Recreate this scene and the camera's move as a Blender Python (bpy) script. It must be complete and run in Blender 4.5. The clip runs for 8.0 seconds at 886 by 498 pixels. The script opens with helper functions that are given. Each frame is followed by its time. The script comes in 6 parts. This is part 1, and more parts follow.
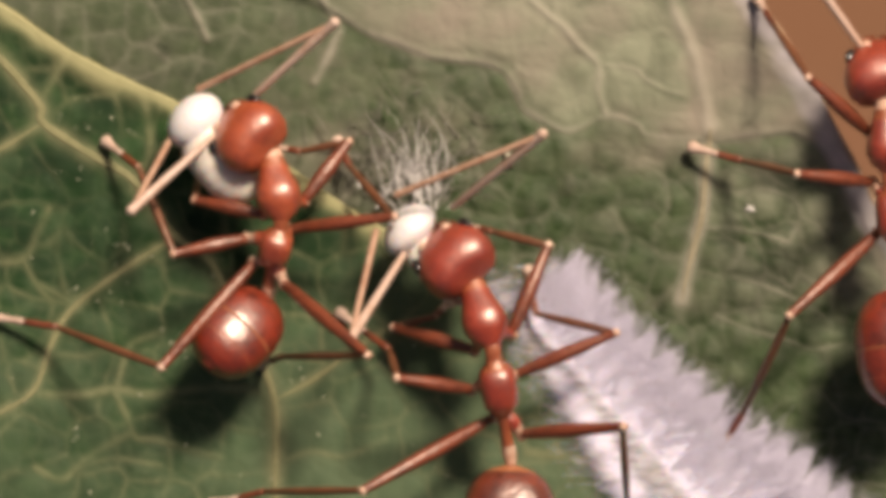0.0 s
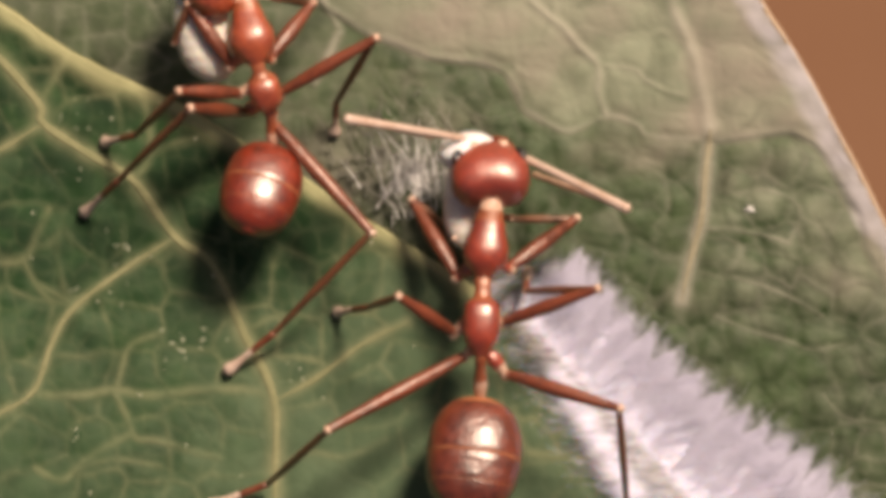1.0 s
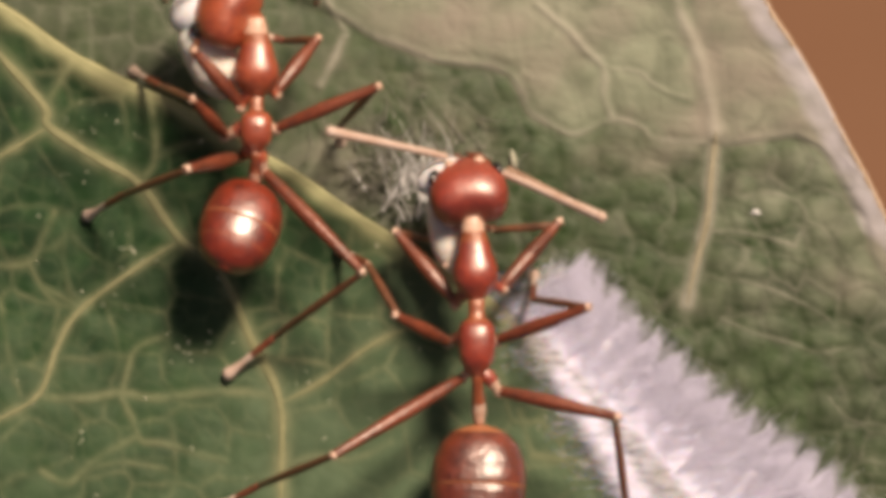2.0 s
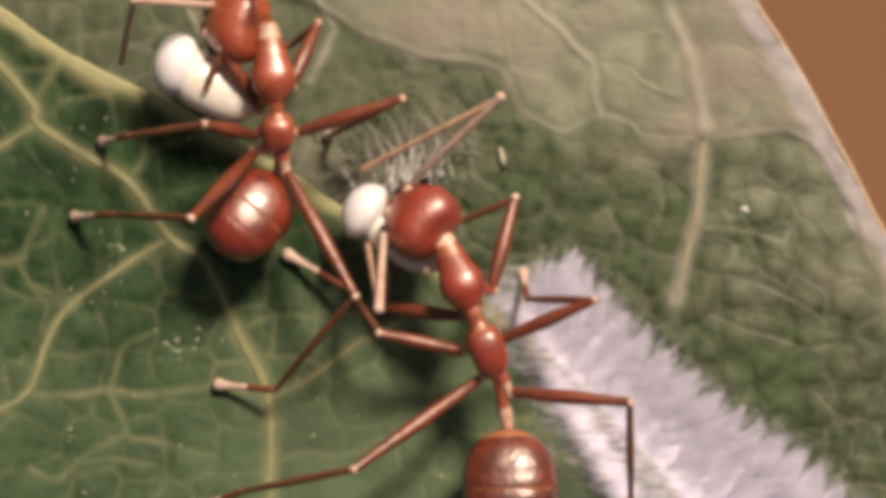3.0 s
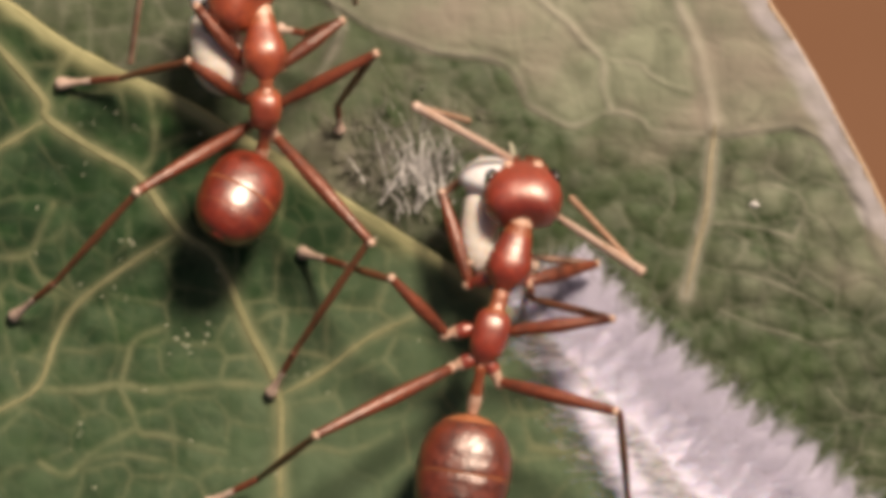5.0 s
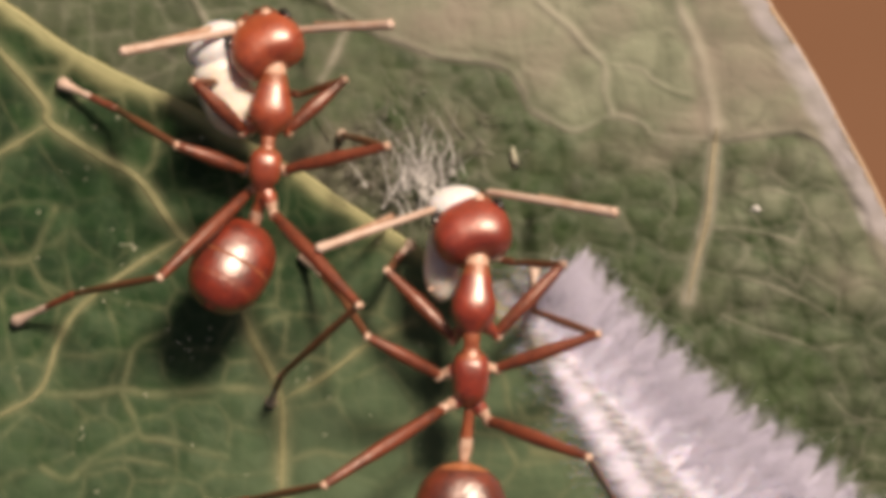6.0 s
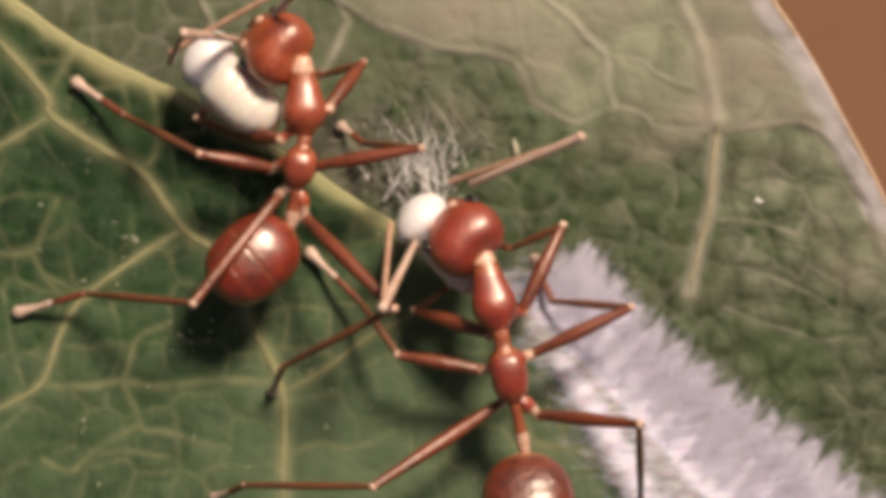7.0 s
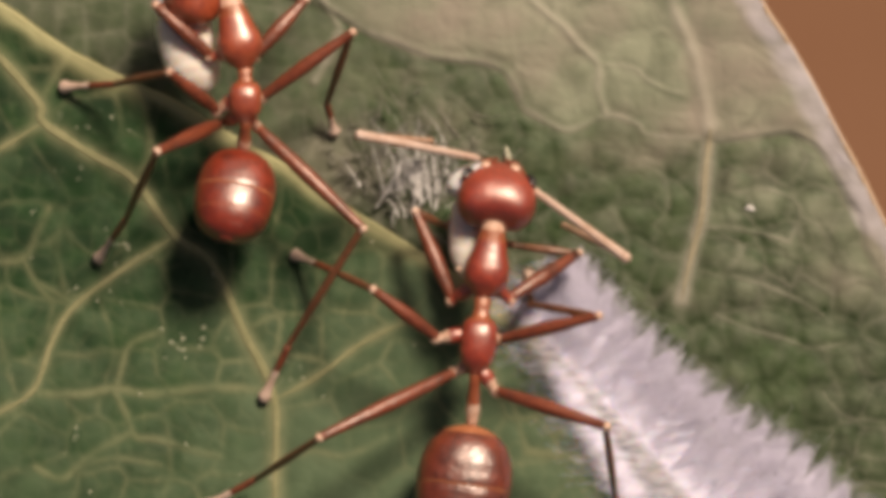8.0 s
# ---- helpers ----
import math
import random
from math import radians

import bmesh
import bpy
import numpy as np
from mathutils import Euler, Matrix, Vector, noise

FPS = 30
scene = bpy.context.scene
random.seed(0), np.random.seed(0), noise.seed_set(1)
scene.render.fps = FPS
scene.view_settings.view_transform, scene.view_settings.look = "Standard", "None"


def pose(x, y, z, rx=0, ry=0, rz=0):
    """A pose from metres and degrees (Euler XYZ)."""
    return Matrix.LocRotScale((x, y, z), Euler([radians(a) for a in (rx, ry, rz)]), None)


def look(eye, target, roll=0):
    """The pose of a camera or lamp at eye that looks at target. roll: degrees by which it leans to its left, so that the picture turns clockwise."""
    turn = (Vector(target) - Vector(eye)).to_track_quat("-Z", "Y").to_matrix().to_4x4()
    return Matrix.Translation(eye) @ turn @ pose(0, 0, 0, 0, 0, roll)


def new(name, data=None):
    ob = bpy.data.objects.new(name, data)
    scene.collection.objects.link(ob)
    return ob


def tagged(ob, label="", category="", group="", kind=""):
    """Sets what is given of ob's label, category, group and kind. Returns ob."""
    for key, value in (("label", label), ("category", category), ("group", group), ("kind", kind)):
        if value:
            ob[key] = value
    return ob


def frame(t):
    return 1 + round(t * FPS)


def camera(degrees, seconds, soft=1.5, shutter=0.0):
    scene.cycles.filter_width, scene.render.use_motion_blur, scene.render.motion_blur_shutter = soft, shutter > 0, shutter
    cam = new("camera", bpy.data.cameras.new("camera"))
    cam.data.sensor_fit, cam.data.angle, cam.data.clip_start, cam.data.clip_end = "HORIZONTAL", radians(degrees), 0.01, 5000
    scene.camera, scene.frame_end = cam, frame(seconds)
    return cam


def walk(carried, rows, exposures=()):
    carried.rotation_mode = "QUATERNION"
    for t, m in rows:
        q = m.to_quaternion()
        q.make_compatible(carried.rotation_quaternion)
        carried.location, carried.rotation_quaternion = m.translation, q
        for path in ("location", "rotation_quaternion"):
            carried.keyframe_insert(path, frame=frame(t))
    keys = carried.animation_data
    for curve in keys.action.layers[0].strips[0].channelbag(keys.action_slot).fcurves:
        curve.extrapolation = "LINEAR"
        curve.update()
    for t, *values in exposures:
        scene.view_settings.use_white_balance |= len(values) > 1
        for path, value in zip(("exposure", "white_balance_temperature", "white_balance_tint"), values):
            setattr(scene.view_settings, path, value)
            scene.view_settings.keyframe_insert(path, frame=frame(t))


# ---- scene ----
MM = 0.001  # the place is small: plans are in millimetres

# ---- camera: a fixed macro camera whose film weaves a little in its gate ----
cam = camera(8.797, 8.0, soft=6.0)
EYE = 130 * MM


def weave(dx, dy):
    """The camera's pose when the picture sits dx, dy micrometres off its rest."""
    return pose(0, 0, EYE, math.degrees(dy * 1e-6 / EYE), math.degrees(dx * 1e-6 / EYE), 0)


walk(cam, [
    (0.0, weave(0, -13)),
    (0.1, weave(-89, 166)),
    (0.2, weave(166, -242)),
    (0.3, weave(242, -383)),
    (0.4, weave(-51, 51)),
    (0.5, weave(-102, 242)),
    (0.6, weave(115, -51)),
    (0.7, weave(230, -357)),
    (0.8, weave(-38, -13)),
    (0.9, weave(-64, 217)),
    (1.0, weave(0, 0)),
    (1.1, weave(115, -344)),
    (1.2, weave(268, -332)),
    (1.3, weave(166, 77)),
    (1.4, weave(64, -13)),
    (1.5, weave(319, -548)),
    (1.6, weave(319, -510)),
    (1.7, weave(-26, -140)),
    (2.0, weave(128, 64)),
    (2.3, weave(-77, -153)),
    (2.6, weave(153, -102)),
    (2.8, weave(497, -281)),
    (2.9, weave(293, -472)),
    (3.0, weave(-128, 0)),
    (3.1, weave(-13, 332)),
    (3.2, weave(332, 26)),
    (3.3, weave(332, -64)),
    (3.4, weave(319, 0)),
    (3.5, weave(153, -128)),
    (3.6, weave(89, -128)),
    (3.7, weave(-115, -64)),
    (3.8, weave(64, 26)),
    (3.9, weave(0, 89)),
    (4.0, weave(128, -166)),
    (4.1, weave(89, -166)),
    (4.2, weave(166, 89)),
    (4.3, weave(-115, 281)),
    (4.4, weave(-128, 115)),
    (4.5, weave(0, -204)),
    (4.6, weave(89, -140)),
    (4.7, weave(-77, 13)),
    (5.0, weave(102, -115)),
    (5.3, weave(-64, 77)),
    (5.6, weave(77, -51)),
    (5.8, weave(77, 128)),
    (5.9, weave(-64, 102)),
    (6.0, weave(140, -13)),
    (6.1, weave(89, 166)),
    (6.2, weave(-230, 255)),
    (6.3, weave(204, -26)),
    (6.4, weave(191, -128)),
    (6.5, weave(-166, 191)),
    (6.6, weave(-217, 293)),
    (6.7, weave(89, -26)),
    (6.8, weave(115, -166)),
    (6.9, weave(38, -166)),
    (7.0, weave(179, -191)),
    (7.1, weave(166, -102)),
    (7.2, weave(26, 89)),
    (7.3, weave(-217, 115)),
    (7.4, weave(-26, -13)),
    (7.5, weave(89, -13)),
    (7.6, weave(-64, 51)),
    (7.8, weave(89, -140)),
    (8.0, weave(0, -26)),
], exposures=[(0.0, 0.08, 7300, 15), (0.6, 0.09, 7300, 15), (1.0, 0.15, 7300, 15), (1.5, 0.11, 7300, 15), (3.0, 0.03, 7300, 15), (4.5, 0.01, 7300, 15), (6.0, -0.02, 7300, 15), (8.0, -0.06, 7300, 15)])

# ---- light: high warm sun and open sky ----
SUN_TO = Vector((0.30, 0.57, 0.78)).normalized()
world = bpy.data.worlds.new("sky")
scene.world = world
world.use_nodes = True
wn = world.node_tree.nodes
sky = wn.new("ShaderNodeTexSky")
sky.sky_type, sky.sun_disc, sky.dust_density = "NISHITA", False, 6.0
sky.sun_elevation = math.asin(SUN_TO.z)
sky.sun_rotation = math.atan2(SUN_TO.x, SUN_TO.y)
world.node_tree.links.new(sky.outputs[0], wn["Background"].inputs["Color"])
wn["Background"].inputs["Strength"].default_value = 0.034
sun = new("sun", bpy.data.lights.new("sun", "SUN"))
sun.data.energy, sun.data.angle, sun.data.color = 5.0, radians(12), (1.0, 0.90, 0.78)
sun.matrix_world = look(SUN_TO * 0.5, (0, 0, 0))


# ---- materials ----
def material(name, base, rough=0.5, vary=0.25, size=1.0, bump=0.0, bump_size=0.2, tint=None, sss=0.0, coat=0.0, spec=0.5, coat_rough=0.4, coat_ior=1.5, ior=1.5, spec_tint=(1, 1, 1)):
    """A surface whose colour wanders between base and tint at two scales (sizes in millimetres), with fine relief."""
    m = bpy.data.materials.new(name)
    m.use_nodes = True
    nt, nodes = m.node_tree, m.node_tree.nodes
    p = nodes["Principled BSDF"]
    tc = nodes.new("ShaderNodeTexCoord")
    big, small = nodes.new("ShaderNodeTexNoise"), nodes.new("ShaderNodeTexNoise")
    for n, s in ((big, size), (small, size * 0.22)):
        n.inputs["Scale"].default_value = 1 / (s * MM)
        n.inputs["Detail"].default_value = 4
        nt.links.new(tc.outputs["Object"], n.inputs["Vector"])
    add = nodes.new("ShaderNodeMath")
    add.operation = "ADD"
    nt.links.new(big.outputs["Fac"], add.inputs[0])
    nt.links.new(small.outputs["Fac"], add.inputs[1])
    rng = nodes.new("ShaderNodeMapRange")
    rng.inputs["From Min"].default_value, rng.inputs["From Max"].default_value = 0.7, 1.3
    nt.links.new(add.outputs[0], rng.inputs["Value"])
    mix = nodes.new("ShaderNodeMix")
    mix.data_type = "RGBA"
    tint = tint or tuple(c * (1 - vary) for c in base)
    mix.inputs["A"].default_value = (*base, 1)
    mix.inputs["B"].default_value = (*tint, 1)
    nt.links.new(rng.outputs[0], mix.inputs["Factor"])
    nt.links.new(mix.outputs["Result"], p.inputs["Base Color"])
    p.inputs["Roughness"].default_value = rough
    p.inputs["Specular IOR Level"].default_value = spec
    p.inputs["Coat Weight"].default_value = coat
    p.inputs["Coat Roughness"].default_value = coat_rough
    p.inputs["Coat IOR"].default_value = coat_ior
    p.inputs["IOR"].default_value = ior
    p.inputs["Specular Tint"].default_value = (*spec_tint, 1)
    if sss:
        p.inputs["Subsurface Weight"].default_value = sss
        p.inputs["Subsurface Radius"].default_value = (1.0, 0.5, 0.3)
        p.inputs["Subsurface Scale"].default_value = 0.25 * MM
    if bump:
        fine = nodes.new("ShaderNodeTexNoise")
        fine.inputs["Scale"].default_value = 1 / (bump_size * MM)
        fine.inputs["Detail"].default_value = 3
        nt.links.new(tc.outputs["Object"], fine.inputs["Vector"])
        b = nodes.new("ShaderNodeBump")
        b.inputs["Strength"].default_value = bump
        b.inputs["Distance"].default_value = 0.05 * MM
        nt.links.new(fine.outputs["Fac"], b.inputs["Height"])
        nt.links.new(b.outputs["Normal"], p.inputs["Normal"])
    return m


def leaf_material(name, base, dark, vein, pale_tone, rim, dry, rough, spec=0.5, grainy=0.62):
    """Leaf blade: green with darker mottling and grain, paler fine veins, a pale tone and rim, where the blade's own
    layers say so.
    """
    m = material(name, base, rough, size=2.4, tint=dark, bump=0.3, bump_size=0.15, spec=spec)
    nt, nodes = m.node_tree, m.node_tree.nodes
    p = nodes["Principled BSDF"]
    colour = p.inputs["Base Color"].links[0].from_socket
    tc, grain, tone, grained = (nodes.new("ShaderNode" + k) for k in ("TexCoord", "TexNoise", "MapRange", "Mix"))
    grain.inputs["Scale"].default_value, grain.inputs["Detail"].default_value = 1 / (0.34 * MM), 5
    nt.links.new(tc.outputs["Object"], grain.inputs["Vector"])
    tone.inputs["From Min"].default_value, tone.inputs["From Max"].default_value = 0.35, 0.7
    nt.links.new(grain.outputs["Fac"], tone.inputs["Value"])
    grained.data_type = "RGBA"
    grained.inputs["B"].default_value = (*[0.45 * c + 0.42 * b for c, b in zip(base, pale_tone)], 1)
    fac = nodes.new("ShaderNodeMath")
    fac.operation = "MULTIPLY"
    fac.inputs[1].default_value = grainy
    nt.links.new(tone.outputs[0], fac.inputs[0])
    nt.links.new(fac.outputs[0], grained.inputs["Factor"])
    nt.links.new(colour, grained.inputs["A"])
    colour = grained.outputs["Result"]
    for layer, shade in (("pale_tone", pale_tone), ("dry", dry), ("fine_vein", vein), ("rim", rim)):
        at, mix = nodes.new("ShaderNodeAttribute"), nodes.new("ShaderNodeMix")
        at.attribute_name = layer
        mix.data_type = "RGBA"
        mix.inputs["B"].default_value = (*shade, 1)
        amount = at.outputs["Fac"]
        if layer == "fine_vein":   # veins come and go
            patchy, span, faded = nodes.new("ShaderNodeTexNoise"), nodes.new("ShaderNodeMapRange"), nodes.new("ShaderNodeMath")
            patchy.inputs["Scale"].default_value, patchy.inputs["Detail"].default_value = 1 / (0.55 * MM), 4
            nt.links.new(tc.outputs["Object"], patchy.inputs["Vector"])
            span.inputs["From Min"].default_value, span.inputs["From Max"].default_value, span.inputs["To Min"].default_value = 0.36, 0.60, 0.42
            nt.links.new(patchy.outputs["Fac"], span.inputs["Value"])
            faded.operation = "MULTIPLY"
            nt.links.new(span.outputs[0], faded.inputs[0])
            nt.links.new(amount, faded.inputs[1])
            amount = faded.outputs[0]
        nt.links.new(amount, mix.inputs["Factor"])
        nt.links.new(colour, mix.inputs["A"])
        colour = mix.outputs["Result"]
    nt.links.new(colour, p.inputs["Base Color"])
    return m


M_GROUND = material("brown_soil", (0.205, 0.106, 0.063), 0.95, size=60, tint=(0.19, 0.095, 0.054), spec=0.1)
M_LEAF_A = leaf_material("green_leaf", (0.022, 0.066, 0.018), (0.006, 0.025, 0.007), (0.225, 0.225, 0.122), (0.098, 0.137, 0.077), (0.40, 0.38, 0.20), (0.005, 0.020, 0.006), 0.6, 0.16)
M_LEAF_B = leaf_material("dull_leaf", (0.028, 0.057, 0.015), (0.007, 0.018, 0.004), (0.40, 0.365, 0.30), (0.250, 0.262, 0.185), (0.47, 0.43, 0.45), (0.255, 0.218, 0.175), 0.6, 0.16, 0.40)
M_VEIN_A = material("vein_yellow", (0.285, 0.270, 0.145), 0.65, size=0.5, tint=(0.19, 0.19, 0.095), bump=0.3, spec=0.15)
M_VEIN_B = material("vein_tan", (0.30, 0.265, 0.18), 0.6, size=0.7, tint=(0.20, 0.175, 0.11), bump=0.3, spec=0.2)
M_RIM_A = material("rim_yellow", (0.36, 0.32, 0.165), 0.6, size=0.9, tint=(0.25, 0.24, 0.11), bump=0.3, spec=0.2)
M_RIM_B = material("rim_pale", (0.44, 0.31, 0.20), 0.5, size=0.5, tint=(0.34, 0.23, 0.14), bump=0.4)
M_SILK = material("white_silk", (0.73, 0.70, 0.83), 0.8, size=0.5, tint=(0.60, 0.57, 0.68), bump=0.5, bump_size=0.06, spec=0.2)
M_GAUZE = material("silk_gauze", (0.73, 0.70, 0.83), 0.8, size=0.9, tint=(0.60, 0.57, 0.68), bump=0.3, bump_size=0.1, spec=0.2, sss=0.5)


def gauzy(m):
    """Let the silk thin out to single fibres where its layer 'cover' falls."""
    nt, nodes = m.node_tree, m.node_tree.nodes
    at, grain, tc = nodes.new("ShaderNodeAttribute"), nodes.new("ShaderNodeTexNoise"), nodes.new("ShaderNodeTexCoord")
    at.attribute_name = "cover"
    turn = nodes.new("ShaderNodeMapping")
    turn.inputs["Rotation"].default_value = (0, 0, -0.86)
    turn.inputs["Scale"].default_value = (2500, 9000, 2500)
    grain.inputs["Scale"].default_value, grain.inputs["Detail"].default_value = 1.0, 3
    nt.links.new(tc.outputs["Object"], turn.inputs["Vector"])
    nt.links.new(turn.outputs["Vector"], grain.inputs["Vector"])
    less = nodes.new("ShaderNodeMath")
    less.operation = "SUBTRACT"
    nt.links.new(at.outputs["Fac"], less.inputs[0])
    nt.links.new(grain.outputs["Fac"], less.inputs[1])
    gain = nodes.new("ShaderNodeMapRange")
    gain.inputs["From Min"].default_value, gain.inputs["From Max"].default_value = -0.45, 0.46
    nt.links.new(less.outputs[0], gain.inputs["Value"])
    nt.links.new(gain.outputs[0], nodes["Principled BSDF"].inputs["Alpha"])


gauzy(M_GAUZE)
M_THREAD = material("grey_silk", (0.25, 0.235, 0.20), 0.7, size=0.5, tint=(0.12, 0.12, 0.09), spec=0.2)
M_STRAND = material("dull_silk", (0.80, 0.77, 0.76), 0.7, size=0.4, tint=(0.58, 0.55, 0.52), spec=0.3)
M_SPECK = material("pale_speck", (0.50, 0.47, 0.35), 0.6, size=0.2)
M_RED = material("red_cuticle", (0.40, 0.042, 0.010), 0.42, size=0.5, tint=(0.18, 0.014, 0.004), bump=0.6, bump_size=0.38, sss=0.08, coat=0.25, coat_rough=0.30, ior=2.4, spec_tint=(1.0, 0.91, 0.84))
M_HEAD = material("head_cuticle", (0.37, 0.032, 0.007), 0.47, size=0.6, tint=(0.17, 0.011, 0.003), bump=0.6, bump_size=0.42, sss=0.06, coat=0.25, coat_rough=0.30, ior=2.4, spec_tint=(1.0, 0.90, 0.82))
M_LIMB = material("limb_cuticle", (0.24, 0.050, 0.019), 0.42, size=0.55, tint=(0.085, 0.018, 0.008), bump=0.4, bump_size=0.10, coat=0.15, coat_rough=0.3, ior=1.8, spec_tint=(1.0, 0.90, 0.82))
M_SHIN = material("shin_cuticle", (0.20, 0.070, 0.032), 0.42, size=0.5, tint=(0.085, 0.030, 0.014), bump=0.3, bump_size=0.07, coat=0.2, coat_rough=0.3, ior=1.7, spec_tint=(1.0, 0.86, 0.74))
M_JOINT = material("joint_cuticle", (0.76, 0.55, 0.43), 0.40, size=0.15, tint=(0.46, 0.24, 0.15), coat=0.6, coat_rough=0.3)
M_NECK = material("neck_membrane", (0.74, 0.50, 0.38), 0.45, size=0.2, tint=(0.50, 0.24, 0.14), coat=0.4)
M_AMBER = material("amber_cuticle", (0.47, 0.085, 0.022), 0.42, size=0.5, tint=(0.24, 0.028, 0.007), bump=0.6, bump_size=0.38, sss=0.10, coat=0.25, coat_rough=0.30, ior=2.4, spec_tint=(1.0, 0.91, 0.84))
M_FEELER = material("feeler_cuticle", (0.66, 0.50, 0.42), 0.45, size=0.4, tint=(0.46, 0.29, 0.21), coat=0.3)
M_WHIP = material("whip_cuticle", (0.56, 0.37, 0.27), 0.45, size=0.3, tint=(0.36, 0.18, 0.11), coat=0.2)
M_GASTER = material("gaster_cuticle", (0.29, 0.028, 0.007), 0.38, size=0.8, tint=(0.085, 0.009, 0.003), bump=0.4, bump_size=0.25, sss=0.05, coat=0.35, coat_rough=0.24, ior=2.0, spec_tint=(1.0, 0.94, 0.88))
M_GASTER_DARK = material("dark_gaster", (0.20, 0.032, 0.012), 0.40, size=0.6, tint=(0.040, 0.007, 0.004), bump=0.9, bump_size=0.30, sss=0.05, coat=0.28, coat_rough=0.28, ior=2.0, spec_tint=(1.0, 0.93, 0.88))
M_WAIST = material("waist_cuticle", (0.38, 0.10, 0.035), 0.42, size=0.2, tint=(0.22, 0.040, 0.012), bump=0.4, bump_size=0.1, coat=0.3, coat_rough=0.3, ior=2.1, spec_tint=(1.0, 0.84, 0.72))
M_BAND = material("gaster_band", (0.46, 0.17, 0.07), 0.42, size=0.3, tint=(0.30, 0.085, 0.035), coat=0.3, ior=1.7)
M_EYE = material("black_eye", (0.012, 0.010, 0.010), 0.2, size=0.2, coat=0.4)
M_LARVA = material("larva_skin", (0.81, 0.80, 0.85), 0.42, size=0.5, tint=(0.76, 0.71, 0.68), bump=0.15, sss=0.25, coat=0.35)
M_GRUB = material("larva_body", (0.86, 0.81, 0.75), 0.36, size=0.5, tint=(0.80, 0.69, 0.58), bump=0.25, bump_size=0.3, sss=0.3, coat=0.6, coat_rough=0.25)


# ---- mesh helpers ----
def mesh_object(name, verts, faces, mats, smooth=True, face_mat=None):
    me = bpy.data.meshes.new(name)
    me.from_pydata([tuple(v) for v in verts], [], faces)
    for m in mats if isinstance(mats, (list, tuple)) else [mats]:
        me.materials.append(m)
    if smooth:
        me.shade_smooth()
    if face_mat is not None:
        me.polygons.foreach_set("material_index", face_mat)
    me.update()
    return new(name, me)


def part(name, shape, mats, parent, label="", m=None):
    """One mesh under a thing or a part. shape: verts and faces, and the faces' materials if there are several."""
    ob = mesh_object(name, shape[0], shape[1], mats, True, shape[2] if len(shape) > 2 else None)
    ob.parent = parent
    if m is not None:
        ob.matrix_basis = m
    return tagged(ob, label)


def lathe(rings, sides=14, split=None, square=2.0):
    """A rounded solid along +y, in millimetres. rings: (y, half width, half height, z offset[, x offset]).
    split: rings from that index on take the second material, a list gives each ring band its own; square: 2 for round sections, more for boxier ones."""
    verts, faces, mats = [], [], []
    for r in rings:
        y, rx, rz, oz = r[:4]
        ox = r[4] if len(r) > 4 else 0
        for k in range(sides):
            a = 2 * math.pi * k / sides
            c, d = math.cos(a), math.sin(a)
            c, d = math.copysign(abs(c) ** (2 / square), c), math.copysign(abs(d) ** (2 / square), d)
            verts.append(((ox + rx * c) * MM, y * MM, (oz + rz * d) * MM))
    for i in range(len(rings) - 1):
        for k in range(sides):
            a, b = i * sides + k, i * sides + (k + 1) % sides
            faces.append((a, a + sides, b + sides, b))
            mats.append(split[i] if isinstance(split, list) else (1 if split is not None and i >= split else 0))
    for i, flip in ((0, False), (len(rings) - 1, True)):
        ring = [i * sides + k for k in range(sides)]
        faces.append(tuple(ring[::-1] if flip else ring))
        mats.append(mats[0] if i == 0 else mats[-1])
    return verts, faces, mats


def tube(points, radius, sides=8, flat=1.0):
    """A tapering tube through points (millimetres); radius: a number or one for each point; flat: height over width."""
    pts = [Vector(p) for p in points]
    verts, faces = [], []
    for i, p in enumerate(pts):
        d = (pts[min(i + 1, len(pts) - 1)] - pts[max(i - 1, 0)]).normalized()
        side = d.cross(Vector((0, 0, 1)))
        side = side.normalized() if side.length > 1e-4 else Vector((1, 0, 0))
        up = side.cross(d)
        r = radius[i] if isinstance(radius, (list, tuple)) else radius
        for k in range(sides):
            a = 2 * math.pi * k / sides
            verts.append((p + side * (r * math.cos(a)) + up * (r * flat * math.sin(a))) * MM)
    for i in range(len(pts) - 1):
        for k in range(sides):
            a, b = i * sides + k, i * sides + (k + 1) % sides
            faces.append((a, b, b + sides, a + sides))
    faces.append(tuple(range(sides))[::-1])
    faces.append(tuple((len(pts) - 1) * sides + k for k in range(sides)))
    return verts, faces


def spline(points, n):
    """n points of a smooth curve through the given ones (Catmull-Rom)."""
    p = np.array(points, float)
    p = np.vstack([2 * p[0] - p[1], p, 2 * p[-1] - p[-2]])
    out = []
    for t in np.linspace(0, len(p) - 3 - 1e-6, n):
        i = int(t)
        f = t - i
        a, b, c, d = p[i], p[i + 1], p[i + 2], p[i + 3]
        out.append(0.5 * (2 * b + (c - a) * f + (2 * a - 5 * b + 4 * c - d) * f * f + (3 * b - a - 3 * c + d) * f ** 3))
    return np.array(out)


# ---- the leaves: their forms as functions of the plan ----
def hashed(i, j, salt):
    v = np.sin(i * 127.1 + j * 311.7 + salt * 74.7) * 43758.5453
    return v - np.floor(v)


